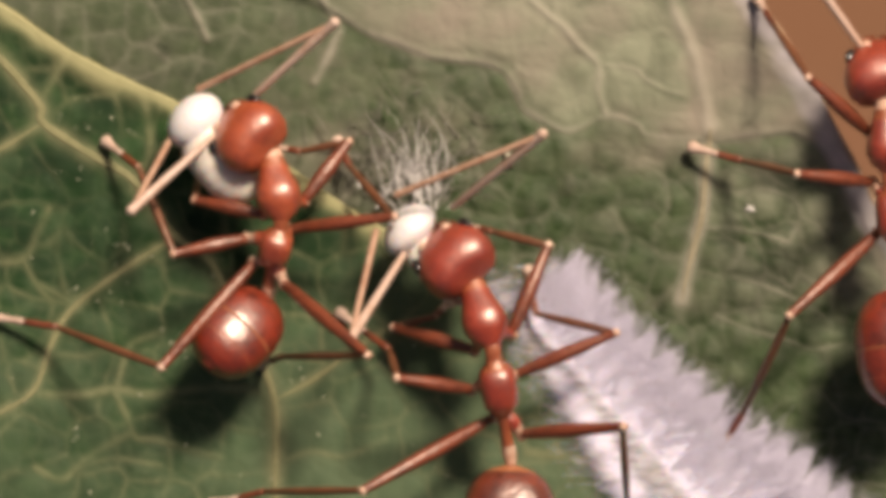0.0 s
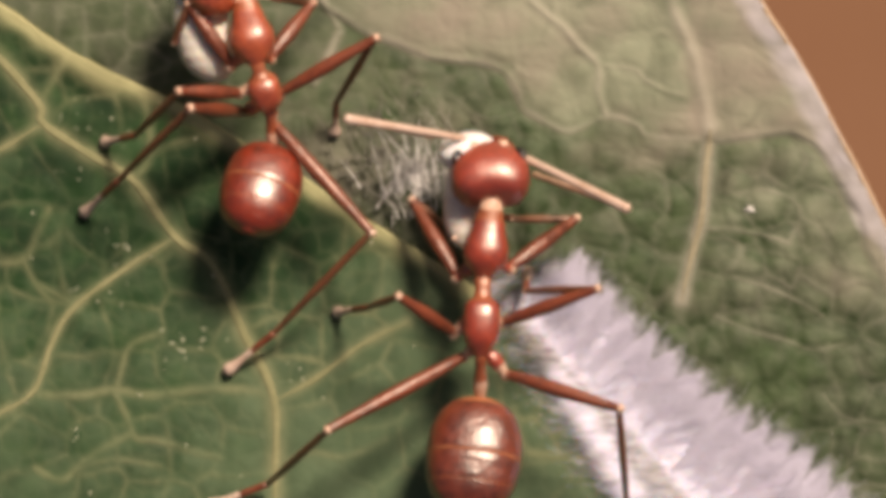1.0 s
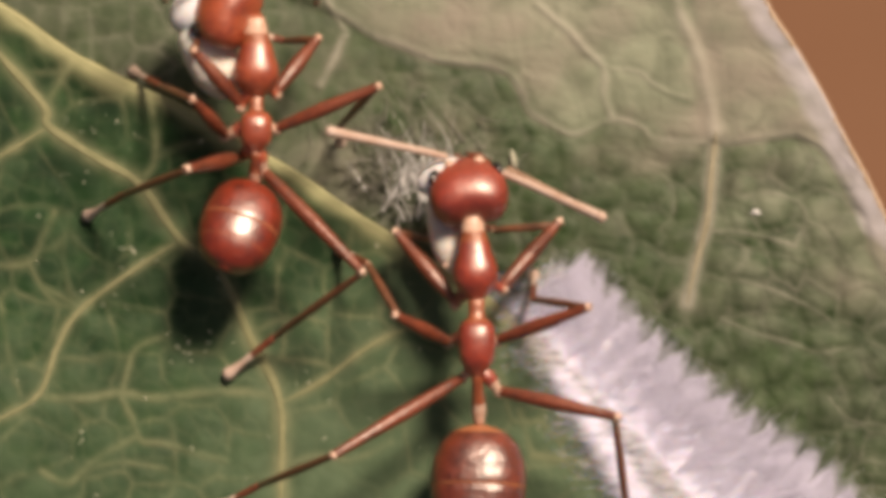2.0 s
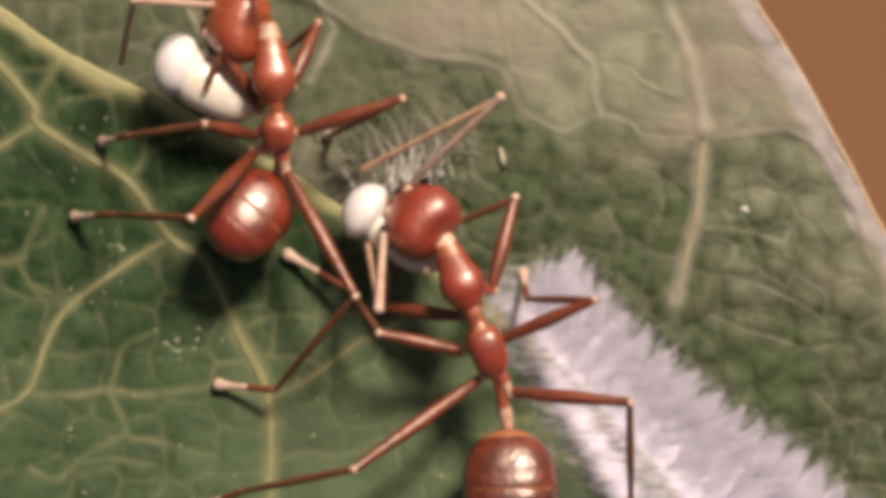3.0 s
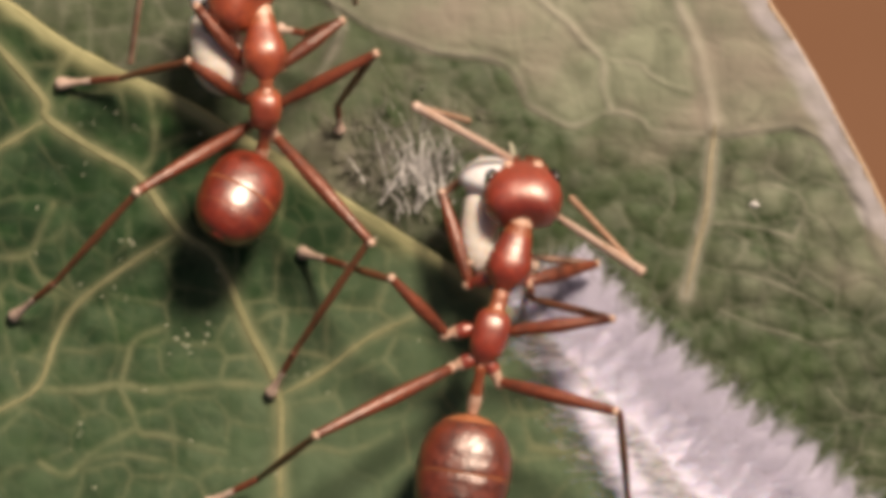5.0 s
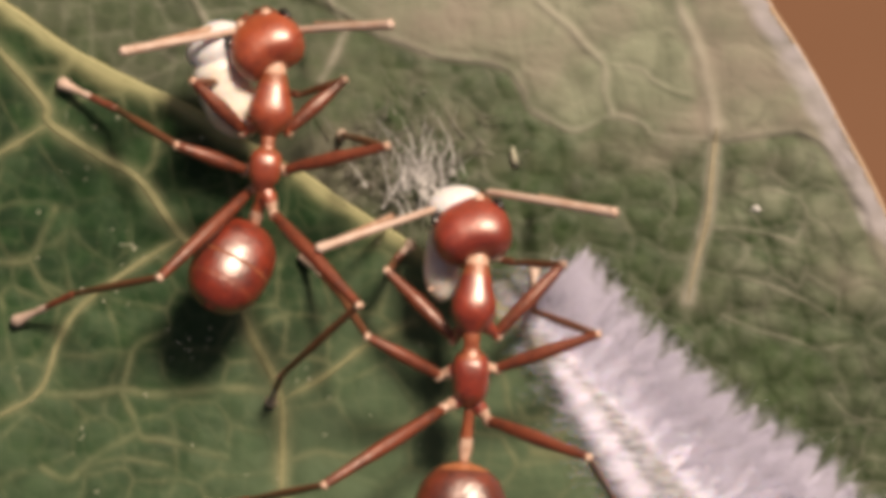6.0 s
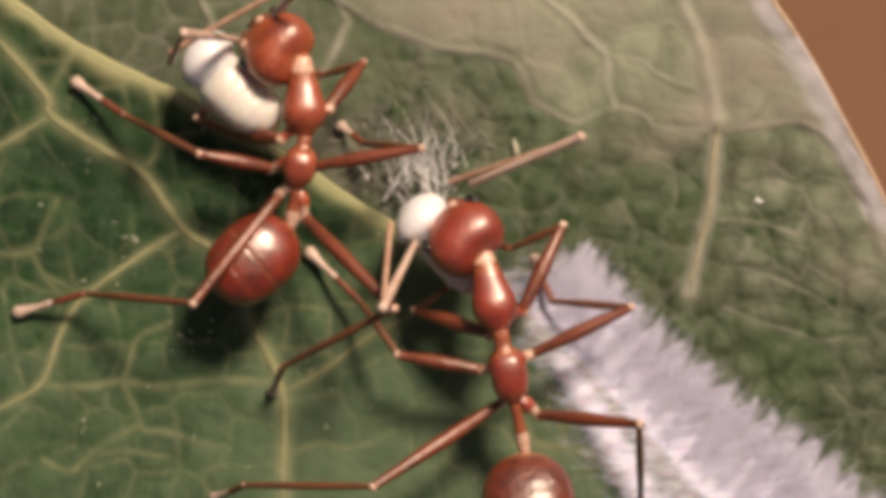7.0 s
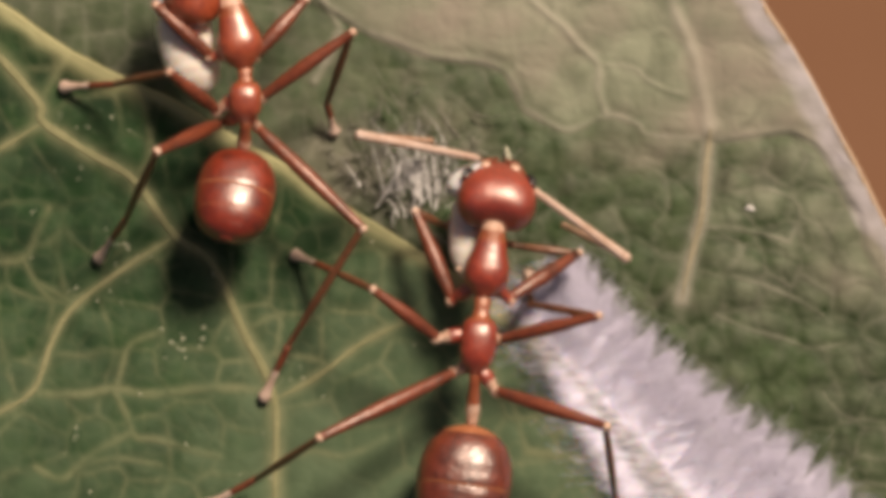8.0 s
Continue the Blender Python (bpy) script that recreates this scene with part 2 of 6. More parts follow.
def cells(x, y, size, salt):
    """Distances to the nearest cell centre and to the nearest cell border, for an irregular net of cells of that size."""
    u, v = x / size, y / size
    i0, j0 = np.floor(u), np.floor(v)
    f1, f2 = np.full(u.shape, 9.0), np.full(u.shape, 9.0)
    for di in (-1, 0, 1):
        for dj in (-1, 0, 1):
            i, j = i0 + di, j0 + dj
            d = np.hypot(i + 0.15 + 0.7 * hashed(i, j, salt) - u, j + 0.15 + 0.7 * hashed(i, j, salt + 5) - v)
            f2 = np.minimum(f2, np.maximum(f1, d))
            f1 = np.minimum(f1, d)
    return f1 * size, (f2 - f1) * 0.5 * size


def cell_tone(x, y, size, salt):
    """A number from 0 to 1 that each cell of the net has for itself."""
    u, v = x / size, y / size
    i0, j0 = np.floor(u), np.floor(v)
    best, tone = np.full(u.shape, 9.0), np.zeros(u.shape)
    for di in (-1, 0, 1):
        for dj in (-1, 0, 1):
            i, j = i0 + di, j0 + dj
            d = np.hypot(i + 0.15 + 0.7 * hashed(i, j, salt) - u, j + 0.15 + 0.7 * hashed(i, j, salt + 5) - v)
            tone = np.where(d < best, hashed(i, j, salt + 11), tone)
            best = np.minimum(best, d)
    return tone


def wander(x, y, size, salt):
    """A smooth field between about -1 and 1."""
    return (np.sin(x / size + 1.7 * np.sin(y / size * 0.8 + salt) + salt) + np.sin(y / size * 1.2 + 1.3 * np.sin(x / size * 0.7 - salt) + 2 * salt)) * 0.5


EDGE_A = [(-14, 8.1), (-10, 5.54), (-8.6, 4.55), (-7.4, 3.92), (-6.05, 3.34), (-4.9, 2.63), (-3.24, 1.69), (-2.1, 0.88), (-1.07, 0.27),
          (0.2, -0.52), (1.2, -1.22), (1.99, -1.9), (2.76, -2.68), (4.03, -3.97), (4.86, -4.92), (6.5, -6.85), (9, -9.7), (13, -14.3)]
EDGE_B = [(14, 5.3), (10, 6.4), (5.62, 7.17), (4.46, 7.98), (3.56, 8.49), (2.56, 9.0), (1.61, 9.52), (0.52, 10.04), (-0.45, 10.8), (-1.6, 11.4), (-4.0, 12.0), (-9, 12.6), (-16, 12.0)]


def edge_a(x):
    return np.interp(x, [p[0] for p in EDGE_A], [p[1] for p in EDGE_A])


def edge_b(y):
    return np.interp(-y, [-p[0] for p in EDGE_B], [p[1] for p in EDGE_B])


def smooth_edge(f, lo, hi):
    s = np.linspace(lo, hi, 1400)
    v = f(s)
    k = np.ones(35) / 35
    w = np.convolve(np.pad(v, 17, mode="edge"), k, mode="valid")
    return lambda q: np.interp(q, s, w)


edge_a, edge_b = smooth_edge(edge_a, -20, 20), smooth_edge(edge_b, -18, 18)


def relief(x, y, salt, big, small, puff):
    """Quilting: puffed cells between fine veins. Returns the height and how much of a fine vein a place is."""
    xw, yw = x + 0.15 * wander(x, y, 0.55, salt) + 0.02 * wander(x, y, 0.13, salt), y + 0.15 * wander(y, x, 0.6, salt + 2) + 0.02 * wander(y, x, 0.14, salt)
    c1, e1 = cells(xw, yw, big, salt)
    _, e2 = cells(xw, yw, small, salt + 9)
    v1, v2 = np.exp(-(e1 / 0.052) ** 2), np.exp(-(e2 / 0.028) ** 2)
    strength = 0.55 + 0.45 * wander(x, y, 1.3, salt + 4)
    h = 0.6 * puff * (1 - np.exp(-e1 / 0.16)) + 0.7 * puff * np.clip(1 - (c1 / (0.75 * big)) ** 2, 0, 1) + 0.16 * puff * (1 - np.exp(-e2 / 0.10)) + 0.4 * puff * v1
    return h, np.clip(0.68 * v1 * strength + 0.30 * v2 * strength, 0, 0.85)


VEINS_A, VEINS_B = [], []
VEINS_A.append(([(-10.6, 4.9), (-10.0, 4.29), (-9.13, 3.27), (-9.03, 2.84), (-7.96, 2.12), (-7.0, 1.54), (-6.05, 0.27), (-5.22, -0.37), (-4.51, -1.9), (-3.81, -3.43), (-3.79, -5.6), (-3.6, -8.5)], 0.24))
VEINS_A.append(([(-9.13, 3.27), (-8.66, 4.03), (-8.45, 4.5)], 0.13))
VEINS_A.append(([(-9.03, 2.84), (-10.0, 2.24), (-10.8, 1.9)], 0.16))
VEINS_A.append(([(-7.0, 1.54), (-6.62, 2.12), (-6.68, 3.1), (-6.8, 3.5)], 0.11))
VEINS_A.append(([(-6.62, 2.12), (-5.92, 2.44), (-5.2, 2.55)], 0.1))
VEINS_A.append(([(-6.05, 0.27), (-7.07, -0.37), (-8.34, -1.33), (-8.85, -2.16), (-9.23, -3.18), (-10.0, -3.7), (-10.8, -4.0)], 0.15))
VEINS_A.append(([(-9.23, -3.24), (-8.72, -3.30), (-8.09, -3.30), (-7.39, -3.18), (-6.68, -3.30), (-5.54, -3.18), (-4.4, -3.18), (-3.94, -3.30)], 0.12))
VEINS_A.append(([(-7.39, -3.30), (-7.13, -3.81), (-6.94, -4.26), (-6.43, -4.32), (-5.66, -4.58), (-5.03, -4.71)], 0.10))
VEINS_A.append(([(-9.2, -4.96), (-8.6, -5.22), (-8.1, -4.77), (-7.13, -4.20)], 0.10))
VEINS_A.append(([(-6.36, -1.90), (-6.81, -2.03), (-7.13, -2.28), (-7.26, -2.73), (-7.39, -3.18)], 0.10))
VEINS_A.append(([(-9.23, -0.75), (-8.85, -0.95), (-8.34, -1.26)], 0.08))
VEINS_A.append(([(-3.81, -3.43), (-2.86, -2.92), (-1.84, -2.16), (-0.8, -1.65)], 0.15))
VEINS_A.append(([(-4.51, -1.9), (-4.0, -1.6), (-3.6, -1.5)], 0.09))
VEINS_A.append(([(-10.4, -0.3), (-9.5, -0.25), (-9.1, 0.5), (-8.9, 0.9)], 0.1))
VEINS_A.append(([(-8.34, -1.33), (-9.0, -1.05), (-9.5, -0.25)], 0.08))
VEINS_A.append(([(-6.4, -4.9), (-7.5, -4.75), (-8.4, -5.0)], 0.08))
VEINS_A.append(([(1.9, -4.6), (3.0, -4.75), (4.0, -4.9)], 0.12))
VEINS_A.append(([(1.9, -4.6), (1.6, -3.6)], 0.08))
VEINS_A.append(([(-3.8, -4.9), (-3.0, -4.6), (-2.2, -4.7), (-1.3, -4.3)], 0.09))
VEINS_B.append(([(6.07, 2.75), (6.05, 2.44), (5.97, 1.80), (5.88, 0.78), (5.69, 0.01), (5.50, -0.75), (5.41, -1.20)], 0.22))
VEINS_B.append(([(4.9, 7.5), (5.20, 5.62), (5.50, 4.86), (5.75, 4.22), (5.92, 3.46), (6.05, 2.44)], 0.19))
RIDGE = [(-2.47, 5.37), (-1.71, 4.92), (-1.07, 4.67), (-0.31, 4.35), (0.20, 4.29), (0.97, 4.20), (1.42, 3.97), (1.67, 3.58), (1.80, 3.20), (2.24, 2.92), (2.88, 2.67), (3.71, 3.01), (4.41, 2.82), (4.67, 2.56), (6.01, 2.49)]
FOLD = [(6.03, 2.47), (6.58, 2.50), (7.22, 2.59), (7.86, 2.65), (8.37, 2.44), (8.69, 2.12), (9.01, 1.54), (9.39, 0.78), (9.58, 0.01), (9.90, -0.50)]
VEINS_B.append((RIDGE[:10], 0.125))
VEINS_B.append((RIDGE[9:], 0.09))
VEINS_B.append((FOLD[:7], 0.12))
VEINS_B.append(([(2.0, 5.62), (2.44, 5.24), (2.76, 4.99), (3.14, 4.54), (3.52, 4.16), (3.55, 3.50), (3.71, 3.01)], 0.12))
VEINS_B.append(([(3.65, 4.16), (4.29, 4.09), (4.60, 3.84), (5.05, 3.58), (5.43, 3.52)], 0.07))
VEINS_B.append(([(-2.35, 4.9), (-2.67, 4.22), (-2.92, 3.78)], 0.13))
VEINS_B.append(([(-2.35, 5.0), (-2.7, 5.6), (-3.0, 6.2)], 0.10))
VEINS_B.append(([(-5.8, 5.7), (-5.5, 5.1), (-5.35, 4.75)], 0.12))
VEINS_B.append(([(5.88, 0.46), (6.58, 0.46), (7.22, 0.33), (7.86, 0.14)], 0.08))
VEINS_B.append(([(7.86, 0.14), (8.11, 0.78), (7.86, 1.16), (7.22, 1.35), (6.71, 1.25)], 0.07))
VEINS_B.append(([(7.86, 1.16), (8.37, 1.42), (8.88, 1.29)], 0.07))
VEINS_B.append(([(8.11, 0.71), (8.50, 0.52), (8.75, 0.14)], 0.06))
VEINS_B.append(([(6.58, -0.63), (7.22, -0.82), (7.98, -1.14), (8.62, -1.52)], 0.07))
VEINS_B.append(([(6.20, -1.52), (6.96, -1.84), (7.86, -2.09), (8.37, -2.28), (9.13, -2.16)], 0.065))
VEINS_B.append(([(8.62, -3.30), (9.13, -3.81), (10.0, -3.94)], 0.05))
VEINS_B.append(([(4.80, 0.5), (5.1, 0.9), (5.0, 1.6), (4.5, 1.9)], 0.06))


def near_vein(x, y, veins, spread):
    """1 on a traced vein, fading to 0 beside it."""
    x, y = np.asarray(x, float), np.asarray(y, float)
    out = np.zeros(x.shape)
    for points, w in veins:
        p = spline(points, 4 * len(points))
        best = np.full(x.shape, 9.0)
        for a, b in zip(p[:-1], p[1:]):
            d = b - a
            f = np.clip(((x - a[0]) * d[0] + (y - a[1]) * d[1]) / max(d @ d, 1e-9), 0, 1)
            best = np.minimum(best, np.hypot(x - a[0] - f * d[0], y - a[1] - f * d[1]))
        out = np.maximum(out, min(1, w / 0.15) * np.exp(-(best / (spread * w)) ** 2))
    return out


def height_a(x, y):
    d = np.maximum(edge_a(x) - y, 0) * 0.8
    h, _ = relief(x, y, 1.0, 1.25, 0.42, 0.05)
    return h * (1 - 0.85 * near_vein(x, y, VEINS_A, 1.5)) - 0.12 + 0.03 * near_vein(x, y, VEINS_A, 0.9) + 0.12 * np.exp(-d / 0.7) + 0.10 * wander(x, y, 3.0, 0.4)


def ridge(x):
    """The line past which the dull leaf is pale and stands higher."""
    line = RIDGE + FOLD
    return np.interp(x, [-6] + [p[0] for p in line] + [10.4], [6.6] + [p[1] for p in line] + [-1.5])


def off_ridge(x, y):
    """How far a place lies past the ridge (positive) or within the pockets (negative)."""
    x, y = np.asarray(x, float), np.asarray(y, float)
    line = [(-6, 6.6)] + RIDGE + FOLD + [(10.4, -1.5)]
    best = np.full(x.shape, 9.0)
    for (ax, ay), (bx, by) in zip(line[:-1], line[1:]):
        dx, dy = bx - ax, by - ay
        f = np.clip(((x - ax) * dx + (y - ay) * dy) / (dx * dx + dy * dy), 0, 1)
        best = np.minimum(best, np.hypot(x - ax - f * dx, y - ay - f * dy))
    return np.where(y > ridge(x), best, -best) - 0.04 * wander(x, y, 0.3, 6.1)


def past_ridge(x, y, soft):
    """0 in the sunken green pockets, 1 on the pale folds."""
    return 1 / (1 + np.exp(np.clip(-off_ridge(x, y) / soft, -30, 30)))


def open_side(x):
    """1 between the two pockets, where the pale part runs out without a step."""
    return 1 / ((1 + np.exp(np.clip(-(x - 2.3) / 0.22, -30, 30))) * (1 + np.exp(np.clip((x - 5.75) / 0.10, -30, 30))))


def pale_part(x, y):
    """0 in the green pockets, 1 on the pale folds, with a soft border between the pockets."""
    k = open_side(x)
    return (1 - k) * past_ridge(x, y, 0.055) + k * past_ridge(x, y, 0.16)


def height_b(x, y):
    d = np.maximum(edge_b(y) - x, 0) * 0.85
    h, _ = relief(x, y, 3.0, 0.8, 0.42, 1.0)
    wide, _ = relief(x, y, 8.0, 1.5, 0.9, 1.0)
    pale = pale_part(x, y)
    flat = 1 - 0.65 / (1 + np.exp((x + 1.2) / 0.5))   # and towards its far end
    h = flat * (h * (0.035 + 0.085 * (1 - pale)) + wide * (0.05 + 0.03 * pale))   # flatter where it is pale
    pocket = -0.15 * (1 - 0.70 * open_side(x)) * (1 - pale) * np.exp(-np.maximum(-off_ridge(x, y), 0) / 0.6)
    return h * (1 - 0.8 * near_vein(x, y, VEINS_B, 1.4)) - 0.75 + pocket + 0.10 * near_vein(x, y, VEINS_B, 0.9) + 0.10 * np.exp(-d / 0.45) + 0.15 * wander(x, y, 2.2, 1.9) + 0.02 * (y - x * 0.3)


def samples(lo, fine_lo, fine_hi, hi, step):
    return np.concatenate([np.linspace(lo, fine_lo, 14)[:-1], np.arange(fine_lo, fine_hi, step), np.linspace(fine_hi, hi, 14)])


def blade(name, along, inward, place, height, fine, pale_tone, rim, dry, mat, parent):
    """A leaf blade on a net of lines along and in from its edge, with a rounded rim that turns under."""
    s, d = np.meshgrid(along, inward, indexing="ij")
    x, y = place(s, d)
    z = height(x, y)
    under = [(0.02, -0.05), (0.06, -0.11), (0.30, -0.14), (1.2, -0.14)]
    cols = []
    for w, drop in under[::-1]:
        xe, ye = place(along, np.full(along.shape, w))
        cols.append(np.stack([xe, ye, np.minimum(height(*place(along, np.zeros(along.shape))), height(xe, ye)) + drop], -1)[:, None, :])
    grid = np.concatenate(cols + [np.stack([x, y, z], -1)], 1)
    n, m = grid.shape[:2]
    ids = np.arange(n * m).reshape(n, m)
    quads = np.stack([ids[:-1, :-1], ids[1:, :-1], ids[1:, 1:], ids[:-1, 1:]], -1).reshape(-1, 4)
    me = bpy.data.meshes.new(name)
    flat = grid.reshape(-1, 3) * MM
    me.vertices.add(len(flat))
    me.vertices.foreach_set("co", flat.ravel())
    me.loops.add(quads.size)
    me.loops.foreach_set("vertex_index", quads.ravel().astype(np.int32))
    me.polygons.add(len(quads))
    me.polygons.foreach_set("loop_start", np.arange(0, quads.size, 4, dtype=np.int32))
    me.update(calc_edges=True)
    for layer, f in (("fine_vein", fine), ("pale_tone", pale_tone), ("rim", rim), ("dry", dry)):
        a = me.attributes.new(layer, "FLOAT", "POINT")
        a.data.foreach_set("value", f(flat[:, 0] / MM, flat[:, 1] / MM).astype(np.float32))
    me.materials.append(mat)
    me.shade_smooth()
    ob = new(name, me)
    ob.parent = parent
    return ob


def vein(leaf, height, mat, points, width, rise=0.055):
    """A raised vein of that width (millimetres) that follows the blade."""
    p = spline(points, max(12, 14 * len(points)))
    z = height(p[:, 0], p[:, 1])
    z = np.convolve(np.pad(z, 1, mode="edge"), np.ones(3) / 3, mode="valid") + 0.012
    n = len(p)
    r = [width * (0.34 + 0.03 * math.sin(i * 0.4)) * min(1, 0.15 + 0.05 * i, 0.15 + 0.025 * (n - 1 - i)) for i in range(n)]
    part("vein", tube([(a, b, c - 0.005) for (a, b), c in zip(p, z)], r, 8, rise), mat, leaf)


# ground far below
g = mesh_object("ground", [(-60, -60, -0.3), (60, -60, -0.3), (60, 60, -0.3), (-60, 60, -0.3)], [(0, 1, 2, 3)], M_GROUND, False)
tagged(g, "bare brown soil far below the leaves, out of focus", "ground", kind="structure")

# green leaf
def deep_a(x, y):
    """The deepest green of the leaf, in small blotches, mostly towards its margin."""
    blotch = 0.42 + 0.40 * wander(x, y, 0.38, 4.4) + 0.55 * (cell_tone(x, y, 0.42, 10.0) - 0.5) + 0.35 * (cell_tone(x, y, 1.25, 1.0) - 0.5)
    return np.clip(blotch, 0, 0.85) * np.clip(0.32 + (y + 2.0) / 3.2, 0.30, 1) * (1 - 0.3 * np.clip((x + 5) / 4, 0, 1))


leaf_a = tagged(new("leaf"), "green leaf with pale yellow veins and a thick pale margin", "leaf")
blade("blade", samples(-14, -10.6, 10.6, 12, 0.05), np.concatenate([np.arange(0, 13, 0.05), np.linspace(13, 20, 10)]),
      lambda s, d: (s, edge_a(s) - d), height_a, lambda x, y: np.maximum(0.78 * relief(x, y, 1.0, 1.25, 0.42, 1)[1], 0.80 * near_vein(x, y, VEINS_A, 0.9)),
      # paler towards the bottom and the right, with three soft pale patches
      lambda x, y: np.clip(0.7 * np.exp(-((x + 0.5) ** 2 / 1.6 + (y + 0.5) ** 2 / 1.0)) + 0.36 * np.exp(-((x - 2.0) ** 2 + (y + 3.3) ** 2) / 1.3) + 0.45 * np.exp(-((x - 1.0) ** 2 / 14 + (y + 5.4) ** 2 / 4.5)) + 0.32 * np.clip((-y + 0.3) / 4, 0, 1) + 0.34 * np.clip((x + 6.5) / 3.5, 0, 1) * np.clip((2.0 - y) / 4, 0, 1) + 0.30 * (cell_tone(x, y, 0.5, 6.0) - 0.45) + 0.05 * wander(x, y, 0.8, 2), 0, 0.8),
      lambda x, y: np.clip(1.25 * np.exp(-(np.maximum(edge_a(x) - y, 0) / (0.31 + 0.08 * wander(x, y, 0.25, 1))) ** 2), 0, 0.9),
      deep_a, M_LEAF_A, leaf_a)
for pts, w in VEINS_A:
    if w >= 0.14:
        vein(leaf_a, height_a, M_VEIN_A, pts, w)
xs = np.linspace(-13.5, 11, 150)
rim_w = np.interp(xs, [-12, -8, -5, -2, 1, 4, 10], [0.14, 0.14, 0.13, 0.12, 0.12, 0.10, 0.09])
part("margin", tube([(x, edge_a(x) - 0.06, height_a(np.array([x]), np.array([edge_a(x) - 0.1]))[0] - 0.035) for x in xs],
                    [0.6 * w * (1 + 0.12 * math.sin(3.1 * x) + 0.08 * math.sin(7.7 * x)) for w, x in zip(rim_w, xs)], 10, 0.4), M_RIM_A, leaf_a, "thick pale yellow leaf margin")

# duller leaf beneath it
leaf_b = tagged(new("leaf"), "dull grey-green leaf with a quilted underside and pale edge", "leaf")


def spot(x, y, cx, cy, rx, ry):
    return np.exp(-(((x - cx) / rx) ** 2 + ((y - cy) / ry) ** 2))


def pale_sheen_b(x, y):
    """The dull leaf's paler colour: sheen painted on its raised folds, unevenly, and on the lit tops of its quilted
    cells, and a strip along its edge.
    """
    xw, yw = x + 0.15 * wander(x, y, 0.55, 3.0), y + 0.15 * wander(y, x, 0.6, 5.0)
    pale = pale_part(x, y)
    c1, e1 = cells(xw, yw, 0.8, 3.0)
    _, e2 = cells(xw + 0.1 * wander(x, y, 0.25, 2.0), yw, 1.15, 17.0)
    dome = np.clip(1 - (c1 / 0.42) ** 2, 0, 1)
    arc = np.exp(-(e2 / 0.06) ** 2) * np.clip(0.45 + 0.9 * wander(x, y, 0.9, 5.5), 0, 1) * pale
    # sky and sun sheen of the tilted folds, put into the colour
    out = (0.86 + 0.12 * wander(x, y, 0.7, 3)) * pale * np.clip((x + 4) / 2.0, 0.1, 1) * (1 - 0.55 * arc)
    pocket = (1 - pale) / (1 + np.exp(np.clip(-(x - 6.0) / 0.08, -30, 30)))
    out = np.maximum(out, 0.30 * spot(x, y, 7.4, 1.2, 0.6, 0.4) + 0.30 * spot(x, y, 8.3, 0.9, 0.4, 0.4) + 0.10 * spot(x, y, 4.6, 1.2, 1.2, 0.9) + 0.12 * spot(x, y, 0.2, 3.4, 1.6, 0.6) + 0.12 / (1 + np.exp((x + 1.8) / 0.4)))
    # lit tops of the quilted cells, painted paler
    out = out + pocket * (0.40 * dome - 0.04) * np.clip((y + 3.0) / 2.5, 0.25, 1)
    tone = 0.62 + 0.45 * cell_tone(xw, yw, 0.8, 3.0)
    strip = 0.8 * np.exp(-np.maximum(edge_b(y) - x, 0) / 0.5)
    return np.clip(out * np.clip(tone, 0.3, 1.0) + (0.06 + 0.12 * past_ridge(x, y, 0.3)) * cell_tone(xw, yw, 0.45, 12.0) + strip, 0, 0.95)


def dry_b(x, y):
    """Brownish grey parts of the dull leaf: on its folds beyond the main vein and above the pockets, between the pockets, and in small patches."""
    pale = pale_part(x, y)
    fold = 0.85 * pale * (1 / (1 + np.exp(-(x - 5.55) / 0.12)))
    above = pale * (0.85 * spot(x, y, 0.2, 5.1, 2.8, 0.8) + 0.8 * spot(x, y, 4.75, 2.95, 1.0, 0.5) + 0.5 * spot(x, y, 2.2, 3.9, 0.6, 0.7))
    below = 0.50 * spot(x, y, 4.7, 2.1, 1.2, 0.6) + 0.22 * spot(x, y, 2.9, 2.2, 0.8, 0.5) + 0.15 * spot(x, y, 4.2, 0.7, 1.1, 0.7) + 0.3 * spot(x, y, 8.9, -1.0, 0.7, 0.6) + 0.3 * spot(x, y, 5.2, -1.2, 0.8, 0.4) + 0.16 / (1 + np.exp((x + 1.6) / 0.4))
    patches = 0.45 * wander(x, y, 0.5, 7.7) + 0.6 * (cell_tone(x, y, 0.42, 12.0) - 0.55) + 0.3 * wander(x, y, 1.7, 0.9)
    return np.clip((fold + above + below) * (0.8 + 0.3 * wander(x, y, 0.3, 2.2) + 0.25 * (cell_tone(x, y, 0.8, 3.0) - 0.5)) + (0.14 + 0.28 * np.clip(y / 3, 0, 1)) * patches, 0, 0.85) * np.clip((x + 5.5) / 2.5, 0.15, 1)


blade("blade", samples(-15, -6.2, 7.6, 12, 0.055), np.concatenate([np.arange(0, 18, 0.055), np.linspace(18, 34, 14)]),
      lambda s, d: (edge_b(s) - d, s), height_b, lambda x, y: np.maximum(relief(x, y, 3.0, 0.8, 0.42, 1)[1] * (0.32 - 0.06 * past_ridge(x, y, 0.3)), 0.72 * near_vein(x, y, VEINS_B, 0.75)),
      pale_sheen_b,
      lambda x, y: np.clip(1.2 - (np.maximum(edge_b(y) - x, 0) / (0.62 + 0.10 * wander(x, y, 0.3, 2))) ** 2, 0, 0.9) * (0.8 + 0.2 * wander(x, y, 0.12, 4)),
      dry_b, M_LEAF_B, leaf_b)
for pts, w in VEINS_B:
    if w >= 0.2:
        vein(leaf_b, height_b, M_VEIN_B, pts, w)
ys = np.linspace(-6, 12, 130)
